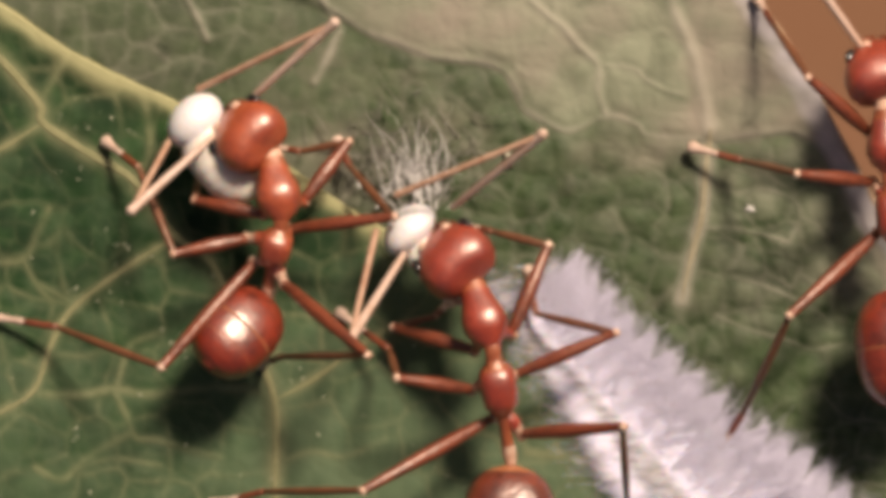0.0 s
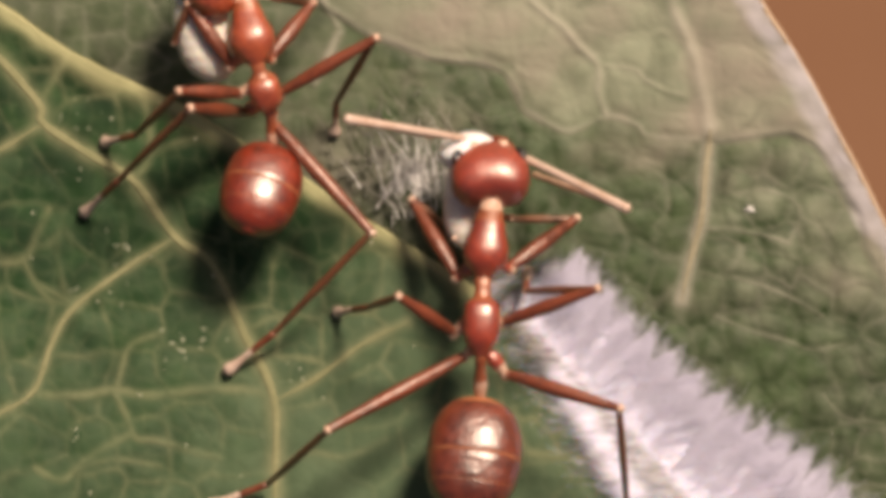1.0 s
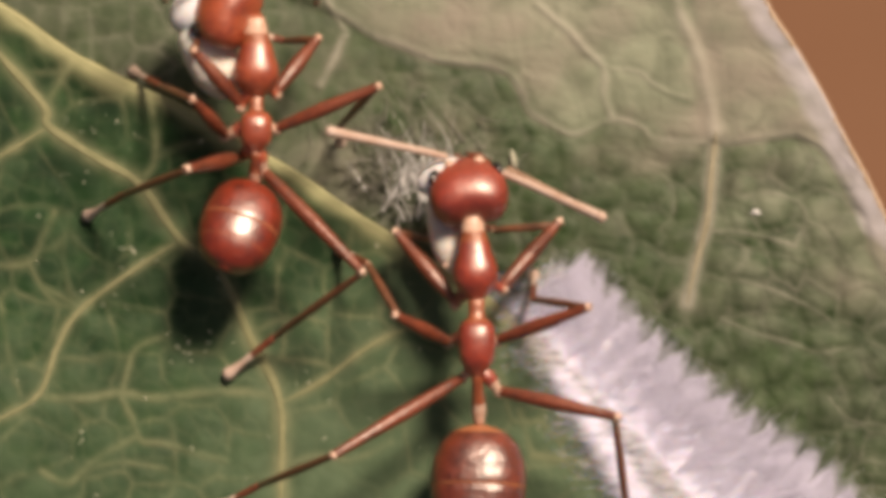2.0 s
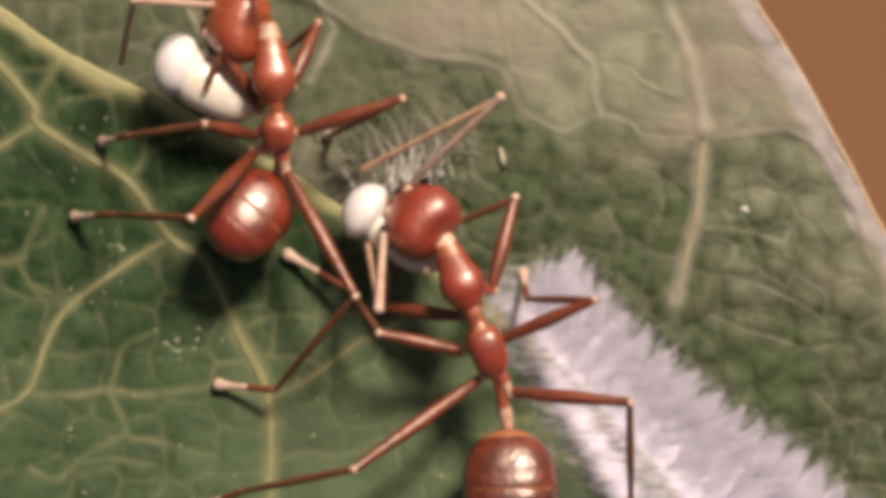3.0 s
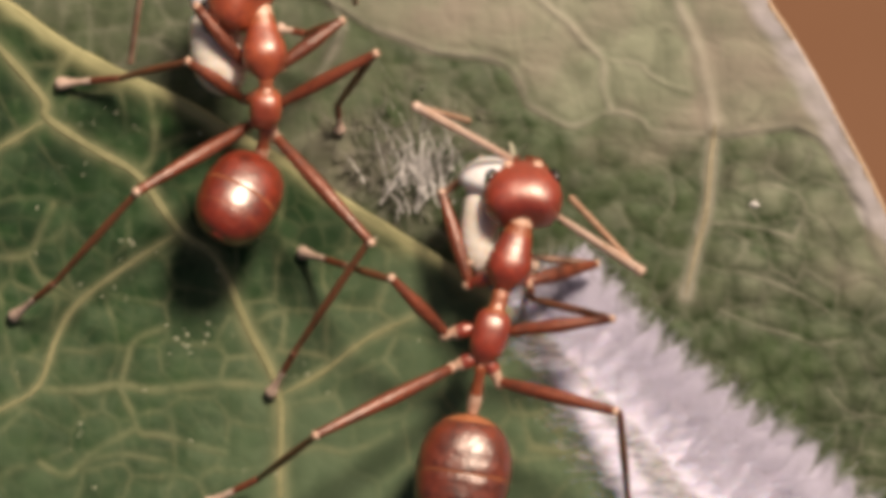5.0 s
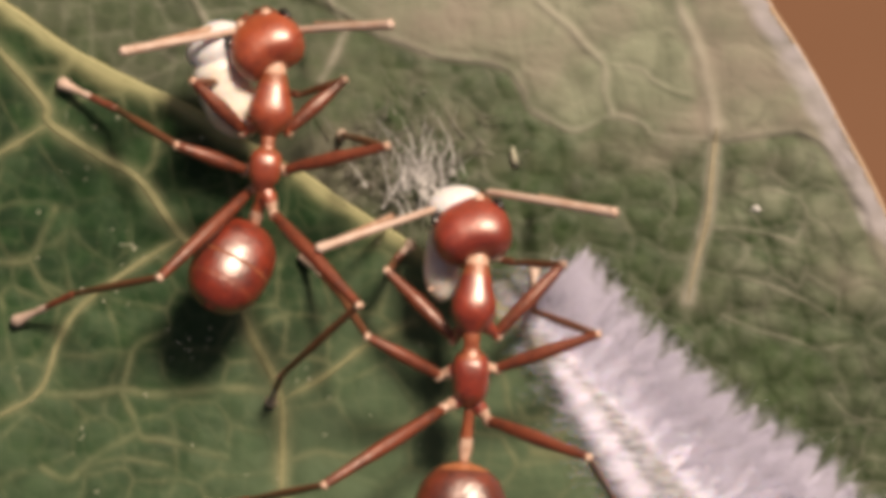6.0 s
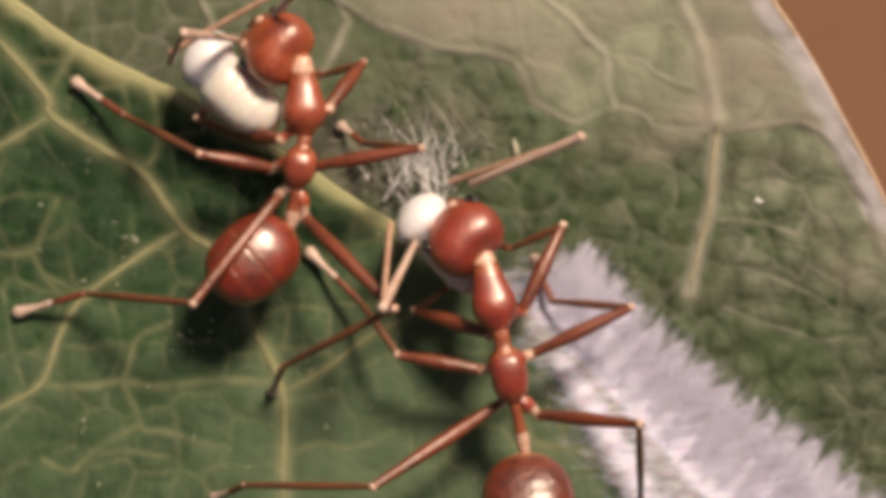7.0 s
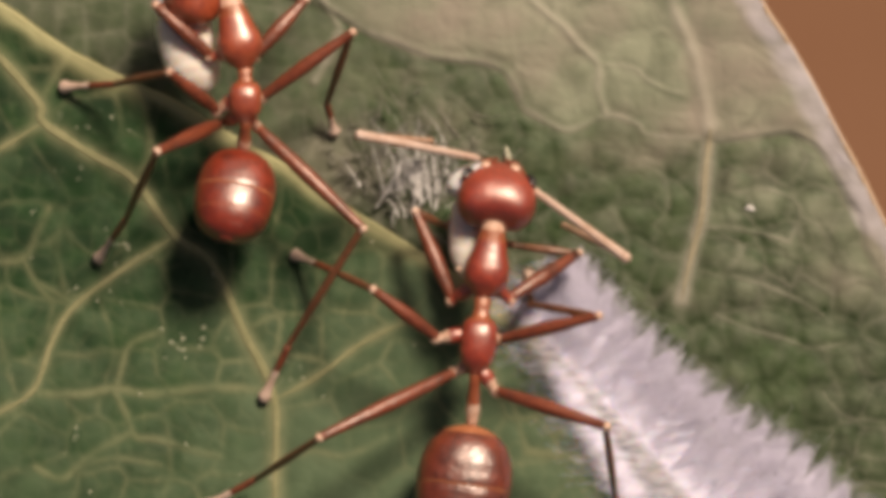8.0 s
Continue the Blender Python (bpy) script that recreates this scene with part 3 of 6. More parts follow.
part("margin", tube([(edge_b(y) - 0.02, y, height_b(np.array([edge_b(y)]), np.array([y]))[0] - 0.055) for y in ys],
                    [0.065 * (1 + 0.10 * math.sin(1.3 * y) + 0.05 * math.sin(4.1 * y)) for y in ys], 8, 0.8), M_RIM_B, leaf_b, "thin tan leaf edge")


# ---- silk ----
def fibres(count, root, way, length, width, seed, curl=0.25):
    """Many fine tapered fibres in one mesh; root(rng) gives a place, way(p, rng) a direction, in millimetres."""
    rng = random.Random(seed)
    verts, faces = [], []
    for _ in range(count):
        p = Vector(root(rng))
        d = Vector(way(p, rng)).normalized()
        ln, w = rng.uniform(*length), rng.uniform(*width)
        bend = Vector((rng.uniform(-1, 1), rng.uniform(-1, 1), rng.uniform(-0.25, 0.3))) * curl
        base, steps = len(verts), 4
        side = d.cross(Vector((0, 0, 1))).normalized()
        for k in range(steps + 1):
            f = k / steps
            c = p + d * ln * f + bend * ln * f * f
            r = w * (1 - 0.85 * f)
            for a in (0, 2.094, 4.189):
                verts.append((c + side * (r * math.cos(a)) + Vector((0, 0, r * math.sin(a)))) * MM)
        for k in range(steps):
            for q in range(3):
                a, b = base + 3 * k + q, base + 3 * k + (q + 1) % 3
                faces.append((a, b, b + 3, a + 3))
    return verts, faces


BAND_L = [(0.95, -0.5), (0.95, -1.75), (1.3, -2.85), (2.0, -3.95), (2.7, -5.3), (3.4, -6.5), (4.8, -8.4)]
BAND_R = [(2.7, -0.2), (3.2, -0.95), (4.65, -2.45), (6.5, -4.0), (8.3, -5.2), (10.2, -6.9)]


def silk_top(x, y, f):
    return 0.11 - 0.45 * min(max(f, 0), 1) ** 1.3 + 0.22 * math.sin(math.pi * min(max(f, 0), 1)) ** 0.7 + 0.04 * math.sin(2.6 * x + 1.7 * y) + 0.03 * math.sin(6 * x - 8 * y)


ACROSS, ALONG = 60, 240
band_l, band_r = spline(BAND_L, ALONG), spline(BAND_R, ALONG)
places, faces = [], []
for i in range(ALONG):
    for k in range(ACROSS):
        f = k / (ACROSS - 1)
        jag = 0.07 * math.sin(i * 0.71) * f ** 3 + 0.05 * math.sin(i * 1.63) * f ** 3 - 0.08 * f ** 3
        p = band_l[i] * (1 - f - jag) + band_r[i] * (f + jag)
        h = noise.noise(Vector((p[0] * 1.6, p[1] * 1.6, 0))) * 0.05 + noise.noise(Vector(((p[0] * 0.76 - p[1] * 0.65) * 7, (p[0] * 0.65 + p[1] * 0.76) * 1.6, 3))) * 0.04
        places.append((p[0], p[1], silk_top(p[0], p[1], f) + h))
places = np.array(places)
over = np.maximum(places[:, 1] - edge_a(places[:, 0]), 0)   # how far past the green leaf's margin
rest = height_a(places[:, 0], np.minimum(places[:, 1], edge_a(places[:, 0]))) + 0.07 - 0.5 * over
gap = places[:, 2] - rest
places[:, 2] = rest + 0.5 * (gap + np.sqrt(gap * gap + 0.02))   # the silk lies on the margin and sags beyond it
verts = [tuple(p * MM) for p in places]
for i in range(ALONG - 1):
    for k in range(ACROSS - 1):
        a = i * ACROSS + k
        faces.append((a, a + ACROSS, a + ACROSS + 1, a + 1))
silk = tagged(new("silk_band"), "dense white silk webbing with a frayed edge joining two leaves", "silk")
sheet = part("mat", (verts, faces), M_GAUZE, silk, "matted white silk sheet")
cover = sheet.data.attributes.new("cover", "FLOAT", "POINT")


def silk_over(i, k):
    """How closely the silk is woven: full past the green leaf's margin, thin on the margin itself, a white strip inside it that leaves the margin lower down, then a haze."""
    v = sheet.data.vertices[i * ACROSS + k].co / MM
    past = v.y - float(edge_a(v.x))
    way = 0.36 * (v.y + 2.03)
    strip = 0.95 * math.exp(-((past - way) / (0.36 + 0.07 * max(0, -2.5 - v.y))) ** 2) * min(1, max(0, -1.9 - v.y))
    haze = 0.50 * math.exp(-max(0, way - past) / 0.7)
    w = min(1, max(0, (past + 0.08) / 0.46))
    c = max(strip, haze) * min(1.0, k / 7)
    c = c + (0.97 - c) * w * w * (3 - 2 * w)
    return c * min(1.0, 0.16 + i / 85)


cover.data.foreach_set("value", [silk_over(i, k) for i in range(ALONG) for k in range(ACROSS)])


def silk_root(rng):
    i, f = 26 + int((ALONG - 29) * rng.random() ** 0.8), 0.45 + 0.55 * rng.random() ** 0.8
    p = band_l[i] * (1 - f) + band_r[i] * f
    return p[0], p[1], silk_top(p[0], p[1], f) + rng.uniform(0, 0.03)


def silk_way(p, rng):
    w = 0.5 * math.sin(p.x * 4.1 + p.y * 2.3) + 0.3 * math.sin(p.x * 9 - p.y * 7)
    a = 0.86 + 0.45 * w + rng.uniform(-0.25, 0.25)
    return math.cos(a), math.sin(a), rng.uniform(-0.12, 0.10)


fz = part("fuzz", fibres(6000, silk_root, silk_way, (0.3, 0.9), (0.005, 0.011), 3), M_SILK, silk, "loose white silk fuzz")
tagged(fz, kind="stuff")


def tooth(p):
    """The tip of the ragged tooth that a fibre at p leans to."""
    i = min(range(0, ALONG, 13), key=lambda k: (band_r[k][0] - p[0]) ** 2 + (band_r[k][1] - p[1]) ** 2)
    reach = 0.30 + 0.45 * abs(math.sin(i * 2.7))
    return band_r[i][0] + reach * math.cos(0.95 + 0.3 * math.sin(i)), band_r[i][1] + reach * math.sin(0.95 + 0.3 * math.sin(i))


def tuft_root(rng):
    i, f = rng.randrange(24, ALONG - 2), rng.uniform(0.84, 1.0)
    p = band_l[i] * (1 - f) + band_r[i] * f
    return p[0], p[1], -0.3 + rng.uniform(0, 0.15)


def tuft_way(p, rng):
    t = tooth(p)
    return t[0] - p.x + rng.gauss(0, 0.05), t[1] - p.y + rng.gauss(0, 0.05), rng.uniform(-0.12, 0.10)


def rim_root(rng):
    i, f = rng.randrange(6, ALONG - 2), rng.uniform(0.26, 0.40)
    p = band_l[i] * (1 - f) + band_r[i] * f
    return p[0], p[1], 0.08 + rng.uniform(0, 0.06)


fz = part("wisp", fibres(70, rim_root, lambda p, r: (-math.cos(0.9 + r.uniform(-0.9, 0.9)), -math.sin(0.9 + r.uniform(-0.9, 0.9)), r.uniform(-0.12, 0.05)), (0.15, 0.4), (0.006, 0.012), 8, 0.2), M_SILK, silk, "thin white silk wisps over the leaf margin")
tagged(fz, kind="stuff")
fz = part("fringe", fibres(2600, tuft_root, tuft_way, (0.3, 0.75), (0.012, 0.028), 5, 0.12), M_SILK, silk, "frayed silk fringe")
tagged(fz, kind="stuff")


def web_root(rng):
    x, y = rng.gauss(-1.1, 0.85), rng.gauss(1.75, 0.6)
    return x, y, float(height_b(np.array([x]), np.array([y]))[0]) + rng.uniform(0.02, 0.35)


def web_way(p, rng):
    a = 1.3 + 1.6 * math.sin(p.x * 2.2 + p.y * 3.1) + rng.uniform(-0.7, 0.7)
    return math.cos(a), math.sin(a), rng.uniform(-0.1, 0.25)


tagged(mesh_object("silk_threads", *fibres(190, web_root, web_way, (0.3, 0.9), (0.012, 0.034), 11, 1.2), M_THREAD),
       "loose grey-white silk threads on the leaf", "silk", kind="stuff")


def strand_root(rng):
    x, y = rng.gauss(-0.6, 0.40), rng.gauss(1.25, 0.40)
    return x, y, float(height_b(np.array([x]), np.array([y]))[0]) + rng.uniform(0.1, 0.45)


tagged(mesh_object("silk_strands", *fibres(90, strand_root, lambda p, r: (r.uniform(-0.35, 0.5), 1, r.uniform(-0.1, 0.2)), (0.4, 1.1), (0.012, 0.034), 14, 1.0), M_STRAND),
       "small bundle of whitish silk strands between the leaves", "silk", kind="stuff")


# ---- specks and scraps on the leaves ----
def speck_field(count, seed):
    """Tiny pale grains scattered over the green leaf, denser in a few patches."""
    rng = random.Random(seed)
    verts, faces = [], []
    patches = [(-8.7, 1.8), (-7.3, 0.1), (-6.3, -2.0), (-5.7, -2.3), (-8.3, -4.2), (-7.6, -1.2), (-3.2, -2.8), (-8.2, 3.0), (2.2, -3.6)]
    for _ in range(count):
        if rng.random() < 0.6:
            c = rng.choice(patches)
            x, y = rng.gauss(c[0], 0.35), rng.gauss(c[1], 0.22)
        else:
            x, y = rng.uniform(-9.8, 1.0), rng.uniform(-5.6, 3.0)
        if y > edge_a(x) - 0.4:
            continue
        z = float(height_a(np.array([x]), np.array([y]))[0])
        r = rng.uniform(0.014, 0.042)
        base = len(verts)
        for k in range(5):
            a = k * 1.2566 + rng.uniform(-0.3, 0.3)
            verts.append(((x + r * math.cos(a) * 1.3) * MM, (y + r * math.sin(a)) * MM, (z - 0.01) * MM))
        verts.append((x * MM, y * MM, (z + r * 0.8) * MM))
        faces += [(base + k, base + (k + 1) % 5, base + 5) for k in range(5)]
    return verts, faces


tagged(mesh_object("pale_grains", *speck_field(110, 21), M_SPECK), "tiny pale grains scattered over the green leaf", "grains", kind="stuff")


def on_dull(x, y, up=0.0):
    return x, y, float(height_b(np.array([x]), np.array([y]))[0]) + up


spur = tagged(new("leaf_spur"), "small pale upright bristle on the dull leaf", "bristle")
part("stem", tube([on_dull(1.50, 1.85, -0.03), on_dull(1.47, 2.05, 0.12), on_dull(1.43, 2.3, 0.2)], [0.10, 0.075, 0.03], 8), M_SPECK, spur)
scrap = tagged(new("silk_scrap"), "small pale scrap of silk on the dull leaf", "silk")
part("scrap", tube([on_dull(6.86, 0.88), on_dull(6.97, 0.92, 0.01), on_dull(7.07, 0.86)], [0.03, 0.07, 0.03], 8, 0.4), M_STRAND, scrap)

# ---- ants ----
def bone(a, b):
    """The pose of a limb that starts at a and points to b (millimetres): +y along it, +z as far up as it goes."""
    a, b = Vector(a), Vector(b)
    y = (b - a).normalized()
    x = y.cross(Vector((0, 0, 1)))
    x = x.normalized() if x.length > 1e-3 else Vector((1, 0, 0))
    m = Matrix((x, y, x.cross(y))).transposed().to_4x4()
    m.translation = a * MM
    return m


def limb(length, r0, r1, r2, pale=0.10):
    """A leg or feeler joint: swollen, tapering, pale at its far end."""
    n = 9
    rings = [(-0.03 * length, r0 * 0.35, r0 * 0.35, 0)]
    for i in range(n):
        f = i / (n - 1)
        r = (r0 + (r1 - r0) * math.sin(f * math.pi / 1.1) if f < 0.55 else r1 + (r2 - r1) * ((f - 0.55) / 0.45) ** 0.8)
        rings.append((f * length, r, r, 0.03 * length * math.sin(math.pi * f)))
    rings += [(length + r2 * 0.5, r2 * 1.12, r2 * 1.12, 0), (length + r2 * 1.2, r2 * 0.5, r2 * 0.5, 0)]
    bands = [0] * (len(rings) - 1)
    bands[-2:] = [1, 1]
    return lathe(rings, 10, bands)


def foot_shape(length):
    """The jointed foot, with a pale clubbed tip."""
    rings, n = [(-0.02, 0.03, 0.03, 0)], 16
    for i in range(n):
        f = i / (n - 1)
        r = 0.080 - 0.012 * f + 0.010 * (i % 3 == 2) + (0.085 * max(0, (f - 0.72) / 0.28))
        rings.append((f * length, r, r * 0.9, 0))
    rings += [(length + 0.05, 0.125, 0.10, -0.01), (length + 0.10, 0.06, 0.05, -0.01)]
    return lathe(rings, 9, [0] * 8 + [1] * (len(rings) - 9))


def head_shape(k):
    prof = [(-0.70, 0.20), (-0.66, 0.46), (-0.55, 0.68), (-0.36, 0.82), (-0.12, 0.875), (0.12, 0.84), (0.35, 0.74), (0.55, 0.60), (0.72, 0.46), (0.82, 0.30), (0.86, 0.12)]
    v, f, m = lathe([(0.95 * y, 1.05 * r, 0.74 * r + 0.04, 0.0) for y, r in prof], 30, None, 2.35)
    out = []
    for x, y, z in v:
        y -= 0.10 * MM * min(1, (x / (0.6 * MM)) ** 2) * min(1, max(0, -y / (0.5 * MM)))   # lobed back of the head
        out.append((k * x, k * y, k * z))
    return out, f


def ball(rx, ry, rz, n=8):
    return lathe([(-ry * math.cos(math.pi * i / n), rx * math.sin(math.pi * i / n) + 0.002, rz * math.sin(math.pi * i / n) + 0.002, 0) for i in range(n + 1)], 12)


def gaster_ring(length, width, i, wrinkle=0.0):
    """One of the overlapping plates of the hind body, smooth or with crosswise wrinkles."""
    def r(f):
        return width * 0.5 * max(0.03, 1 - abs(2 * min(1, max(0, f)) - 1) ** 3.0) ** 0.48 * (1.03 - 0.12 * abs(f - 0.45))
    a, b = (0.0, 0.50, 0.74, 0.89)[i], (0.52, 0.76, 0.91, 1.0)[i]
    steps = [0.0, 0.05, 0.10] + [0.14 + 0.75 * k / 16 for k in range(17)] + [0.955, 1.0]
    rings, bands = [], []
    for k, g in enumerate(steps):
        f = a + (b - a) * g
        lift = 1.012 if k > 1 or i == 0 else 0.985
        fold = wrinkle * math.sin(math.pi * min(1, g * 1.1)) * (math.sin(f * 46) + 0.6 * math.sin(f * 79 + 1))
        rr = r(f) * lift * (1.0 if g < 1 or i == 3 else 0.985)
        rings.append((f * length, rr * (1 + 0.4 * fold), rr * 0.80 * (1 + fold), 0))
        bands.append(1 if (g == 0.955 and i < 3) or (i == 0 and k < (3 if wrinkle else 1)) else 0)
    return lathe(rings, 28, bands[:-1], 2.3)


def hip_shape(pale):
    """The short tapering joint that ties a leg to the body, with a bead at its outer end."""
    rings = ((-0.66, 0.06), (-0.58, 0.13), (-0.42, 0.175), (-0.26, 0.16), (-0.13, 0.12), (-0.07, 0.10), (0.0, 0.125), (0.08, 0.125), (0.15, 0.09), (0.18, 0.04))
    return lathe([(y, r, r, 0.0) for y, r in rings], 12, 3 if pale else 6)


def hip_pose(body, hip):
    """Ends at the hip and points out from the body."""
    m = bone(body, hip)
    m.translation = Vector(hip) * MM
    return m


def between(a, b, f):
    return Vector(a).lerp(Vector(b), f)


HIP_ROOT = {"front": ("neck", "waist", 0.75), "middle": ("waist", "rear", 0.45), "hind": ("waist", "rear", 0.85)}
LEGS = ("front_left", "front_right", "middle_left", "middle_right", "hind_left", "hind_right")
THICK = {"front": (0.11, 0.18, 0.095), "middle": (0.105, 0.165, 0.095), "hind": (0.105, 0.17, 0.10)}


def ant(label, size, k=0.93, gaster=M_GASTER, wrinkle=0.0, head=M_HEAD, thorax=M_RED):
    """An ant's root and its parts; size holds the lengths of its joints in millimetres, k how large its head is."""
    root = tagged(new("weaver_ant"), label, "ant")
    p = {}
    p["head"] = part("head", head_shape(k), head, root, "glossy rounded red-brown head")
    for s in (-1, 1):
        part("eye", ball(0.13, 0.22, 0.20), M_EYE, p["head"], "black compound eye", pose(s * 0.70 * k * MM, 0.33 * k * MM, 0.24 * k * MM, 0, s * 30, s * 18))
        part("mandible", tube([(s * k * x, k * y, k * z) for x, y, z in ((0.34, 0.62, -0.06), (0.44, 0.86, -0.12), (0.34, 1.12, -0.16), (0.06, 1.28, -0.16))], [0.17, 0.17, 0.12, 0.03], 10, 0.6), M_LIMB, p["head"])
        part("feeler_socket", ball(0.13, 0.13, 0.11), M_JOINT, p["head"], "pale rim at the feeler's root", pose(s * 0.33 * k * MM, 0.60 * k * MM, 0.33 * k * MM))
    part("clypeus", ball(0.34 * k, 0.20 * k, 0.16 * k), head, p["head"], "", pose(0, 0.72 * k * MM, 0.10 * k * MM))
    n = size["pronotum"]
    p["pronotum"] = part("pronotum", lathe([(f * n, r, r * 0.95, z) for f, r, z in ((-0.18, 0.10, 0.08), (-0.10, 0.19, 0.12), (0.02, 0.24, 0.12), (0.12, 0.27, 0.09), (0.26, 0.335, 0.05), (0.42, 0.395, 0.04),
                         (0.58, 0.49, 0.05), (0.74, 0.505, 0.04), (0.87, 0.41, 0.0), (0.96, 0.25, -0.05), (1.06, 0.12, -0.05))], 22, [2, 1, 1, 2] + [0] * 6, 2.4), [thorax, M_NECK, M_WAIST], root, "bulging red-brown front thorax")
    n = size["propodeum"]
    p["propodeum"] = part("propodeum", lathe([(f * n, r * (0.55 + 0.265 * n), r * (0.55 + 0.265 * n), z) for f, r, z in ((-0.06, 0.12, -0.05), (0.02, 0.19, -0.05), (0.16, 0.17, -0.04), (0.26, 0.19, -0.02), (0.31, 0.31, 0.02), (0.38, 0.39, 0.04),
                          (0.52, 0.41, 0.05), (0.70, 0.41, 0.05), (0.84, 0.37, 0.03), (0.93, 0.24, 0), (1.0, 0.17, -0.03), (1.04, 0.1, -0.03))], 22, [1, 1, 1, 1] + [0] * 7, 2.6), [thorax, M_WAIST], root, "narrow red-brown hind thorax")
    n = size["petiole"]
    p["petiole"] = part("petiole", lathe([(f * n, r, r, 0) for f, r in ((-0.05, 0.09), (0.05, 0.13), (0.3, 0.12), (0.55, 0.15), (0.72, 0.165), (0.9, 0.13), (1.06, 0.09))], 12, 3), [M_WAIST, M_JOINT], root, "slender paler waist")
    n, w = size["gaster"], size["gaster_width"]
    p["gaster"] = part("gaster", gaster_ring(n, w, 0, wrinkle), [gaster, M_BAND], root, "shiny banded brown hind body")
    for i in (1, 2, 3):
        part("plate", gaster_ring(n, w, i, wrinkle), [gaster, M_BAND], p["gaster"])
    for leg in LEGS:
        a, b, c = size[leg]
        t = THICK[leg.split("_")[0]]
        p[leg + "_hip"] = part("hip", hip_shape(not leg.startswith("front")), [thorax, M_JOINT], root, "red-brown leg joint with a pale bead")
        p[leg + "_femur"] = part("femur", limb(a, *t), [M_LIMB, M_JOINT], root)
        p[leg + "_tibia"] = part("tibia", limb(b, 0.072, 0.095, 0.066), [M_SHIN, M_JOINT], root)
        p[leg + "_foot"] = part("foot", foot_shape(c), [M_LIMB, M_FEELER], root)
    for side in ("left", "right"):
        p[side + "_scape"] = part("antenna_scape", limb(size[side + "_scape"], 0.075, 0.088, 0.115), [M_FEELER, M_FEELER], root, "pale thin feeler")
        p[side + "_whip"] = part("antenna_whip", limb(size[side + "_whip"], 0.060, 0.068, 0.074), [M_WHIP, M_WHIP], root, "thin tan end of a feeler")
    return root, p


def larva_shape(k, plump):
    """A plump bent grub: a white ball of a front, a crease, then a longer body of soft rings."""
    rings, n = [], 72
    for f in [0.0, 0.001, 0.003, 0.007, 0.012] + [i / n for i in range(1, n)] + [0.99, 0.996, 0.999, 1.0]:
        if f < 0.32:
            r = 0.69 * max(0.0004, 1 - (f / 0.20 - 1) ** 2) ** 0.5 if f < 0.20 else 0.69 - (0.69 - 0.50 * plump) * ((f - 0.20) / 0.12) ** 2
        else:
            g = (f - 0.32) / 0.68
            r = plump * (0.50 + 0.09 * min(1, g / 0.12) ** 0.6) * (1 - 0.06 * g) * max(0.0004, 1 - max(0, (g - 0.60) / 0.40) ** 2) ** 0.5 * (1 + 0.016 * abs(math.sin(g * 7 * math.pi)))
        r *= k
        rings.append((-0.60 * k + f * 2.70 * k, r, r * 0.86, 0.10 * math.sin(math.pi * f), 0.16 * math.sin(math.pi * f)))
    return lathe(rings, 24, 27)


def larva(label, k=1.0, plump=1.0):
    root = tagged(new("ant_larva"), label, "larva")
    part("skin", larva_shape(k, plump), [M_LARVA, M_GRUB], root)
    part("mouth", ball(0.07, 0.06, 0.06), M_JOINT, root, "small brown mouth", pose(0.26 * MM, 1.80 * MM, 0.36 * MM))
    return root


def straight(p, stance):
    """Set the parts of a whole ant that walks by in one stance, in its own space."""
    j = stance
    p["head"].matrix_basis = head_pose(j["neck"], j["head"])
    for name, a, b in (("pronotum", "neck", "waist"), ("propodeum", "waist", "rear"), ("petiole", "rear", "node"), ("gaster", "node", "end")):
        p[name].matrix_basis = bone(j[a], j[b])
    for leg in LEGS:
        s = -1 if leg.endswith("left") else 1
        h, k, a, t = [(s * x, y, z) for x, y, z in j[leg.split("_")[0]]]
        u, v, f = HIP_ROOT[leg.split("_")[0]]
        p[leg + "_hip"].matrix_basis = hip_pose(between(j[u], j[v], f), h)
        p[leg + "_femur"].matrix_basis, p[leg + "_tibia"].matrix_basis, p[leg + "_foot"].matrix_basis = bone(h, k), bone(k, a), bone(a, t)
    for s, side in ((-1, "left"), (1, "right")):
        b, e, t = [(s * x, y, z) for x, y, z in j["feeler"]]
        p[side + "_scape"].matrix_basis, p[side + "_whip"].matrix_basis = bone(b, e), bone(e, t)


def head_pose(neck, head, dip=38):
    d = Vector(head) - Vector(neck)
    yaw = math.degrees(math.atan2(-d.x, d.y))
    return pose(head[0] * MM, head[1] * MM, head[2] * MM, 0, 0, yaw) @ pose(0, 0, 0, -dip, 0, 0)


LEFT_SIZE = dict(pronotum=1.56, propodeum=1.21, petiole=0.97, gaster=2.23, gaster_width=1.72, front_left=(1.67, 1.04, 0.57), front_right=(1.72, 1.17, 0.65), middle_left=(1.69, 2.35, 1.53), middle_right=(2.52, 2.56, 0.93), hind_left=(3.23, 3.31, 1.78), hind_right=(3.29, 3.52, 1.47), left_scape=2.72, right_scape=2.79, left_whip=2.83, right_whip=3.71)
RIGHT_SIZE = dict(pronotum=1.7, propodeum=1.7, petiole=1.33, gaster=2.72, gaster_width=2.06, front_left=(2.13, 0.96, 0.52), front_right=(2.15, 1.41, 0.67), middle_left=(1.9, 1.7, 1.74), middle_right=(2.42, 2.2, 1.15), hind_left=(3.58, 3.3, 1.43), hind_right=(2.78, 2.85, 1.41), left_scape=2.84, right_scape=3.03, left_whip=2.99, right_whip=3.62)
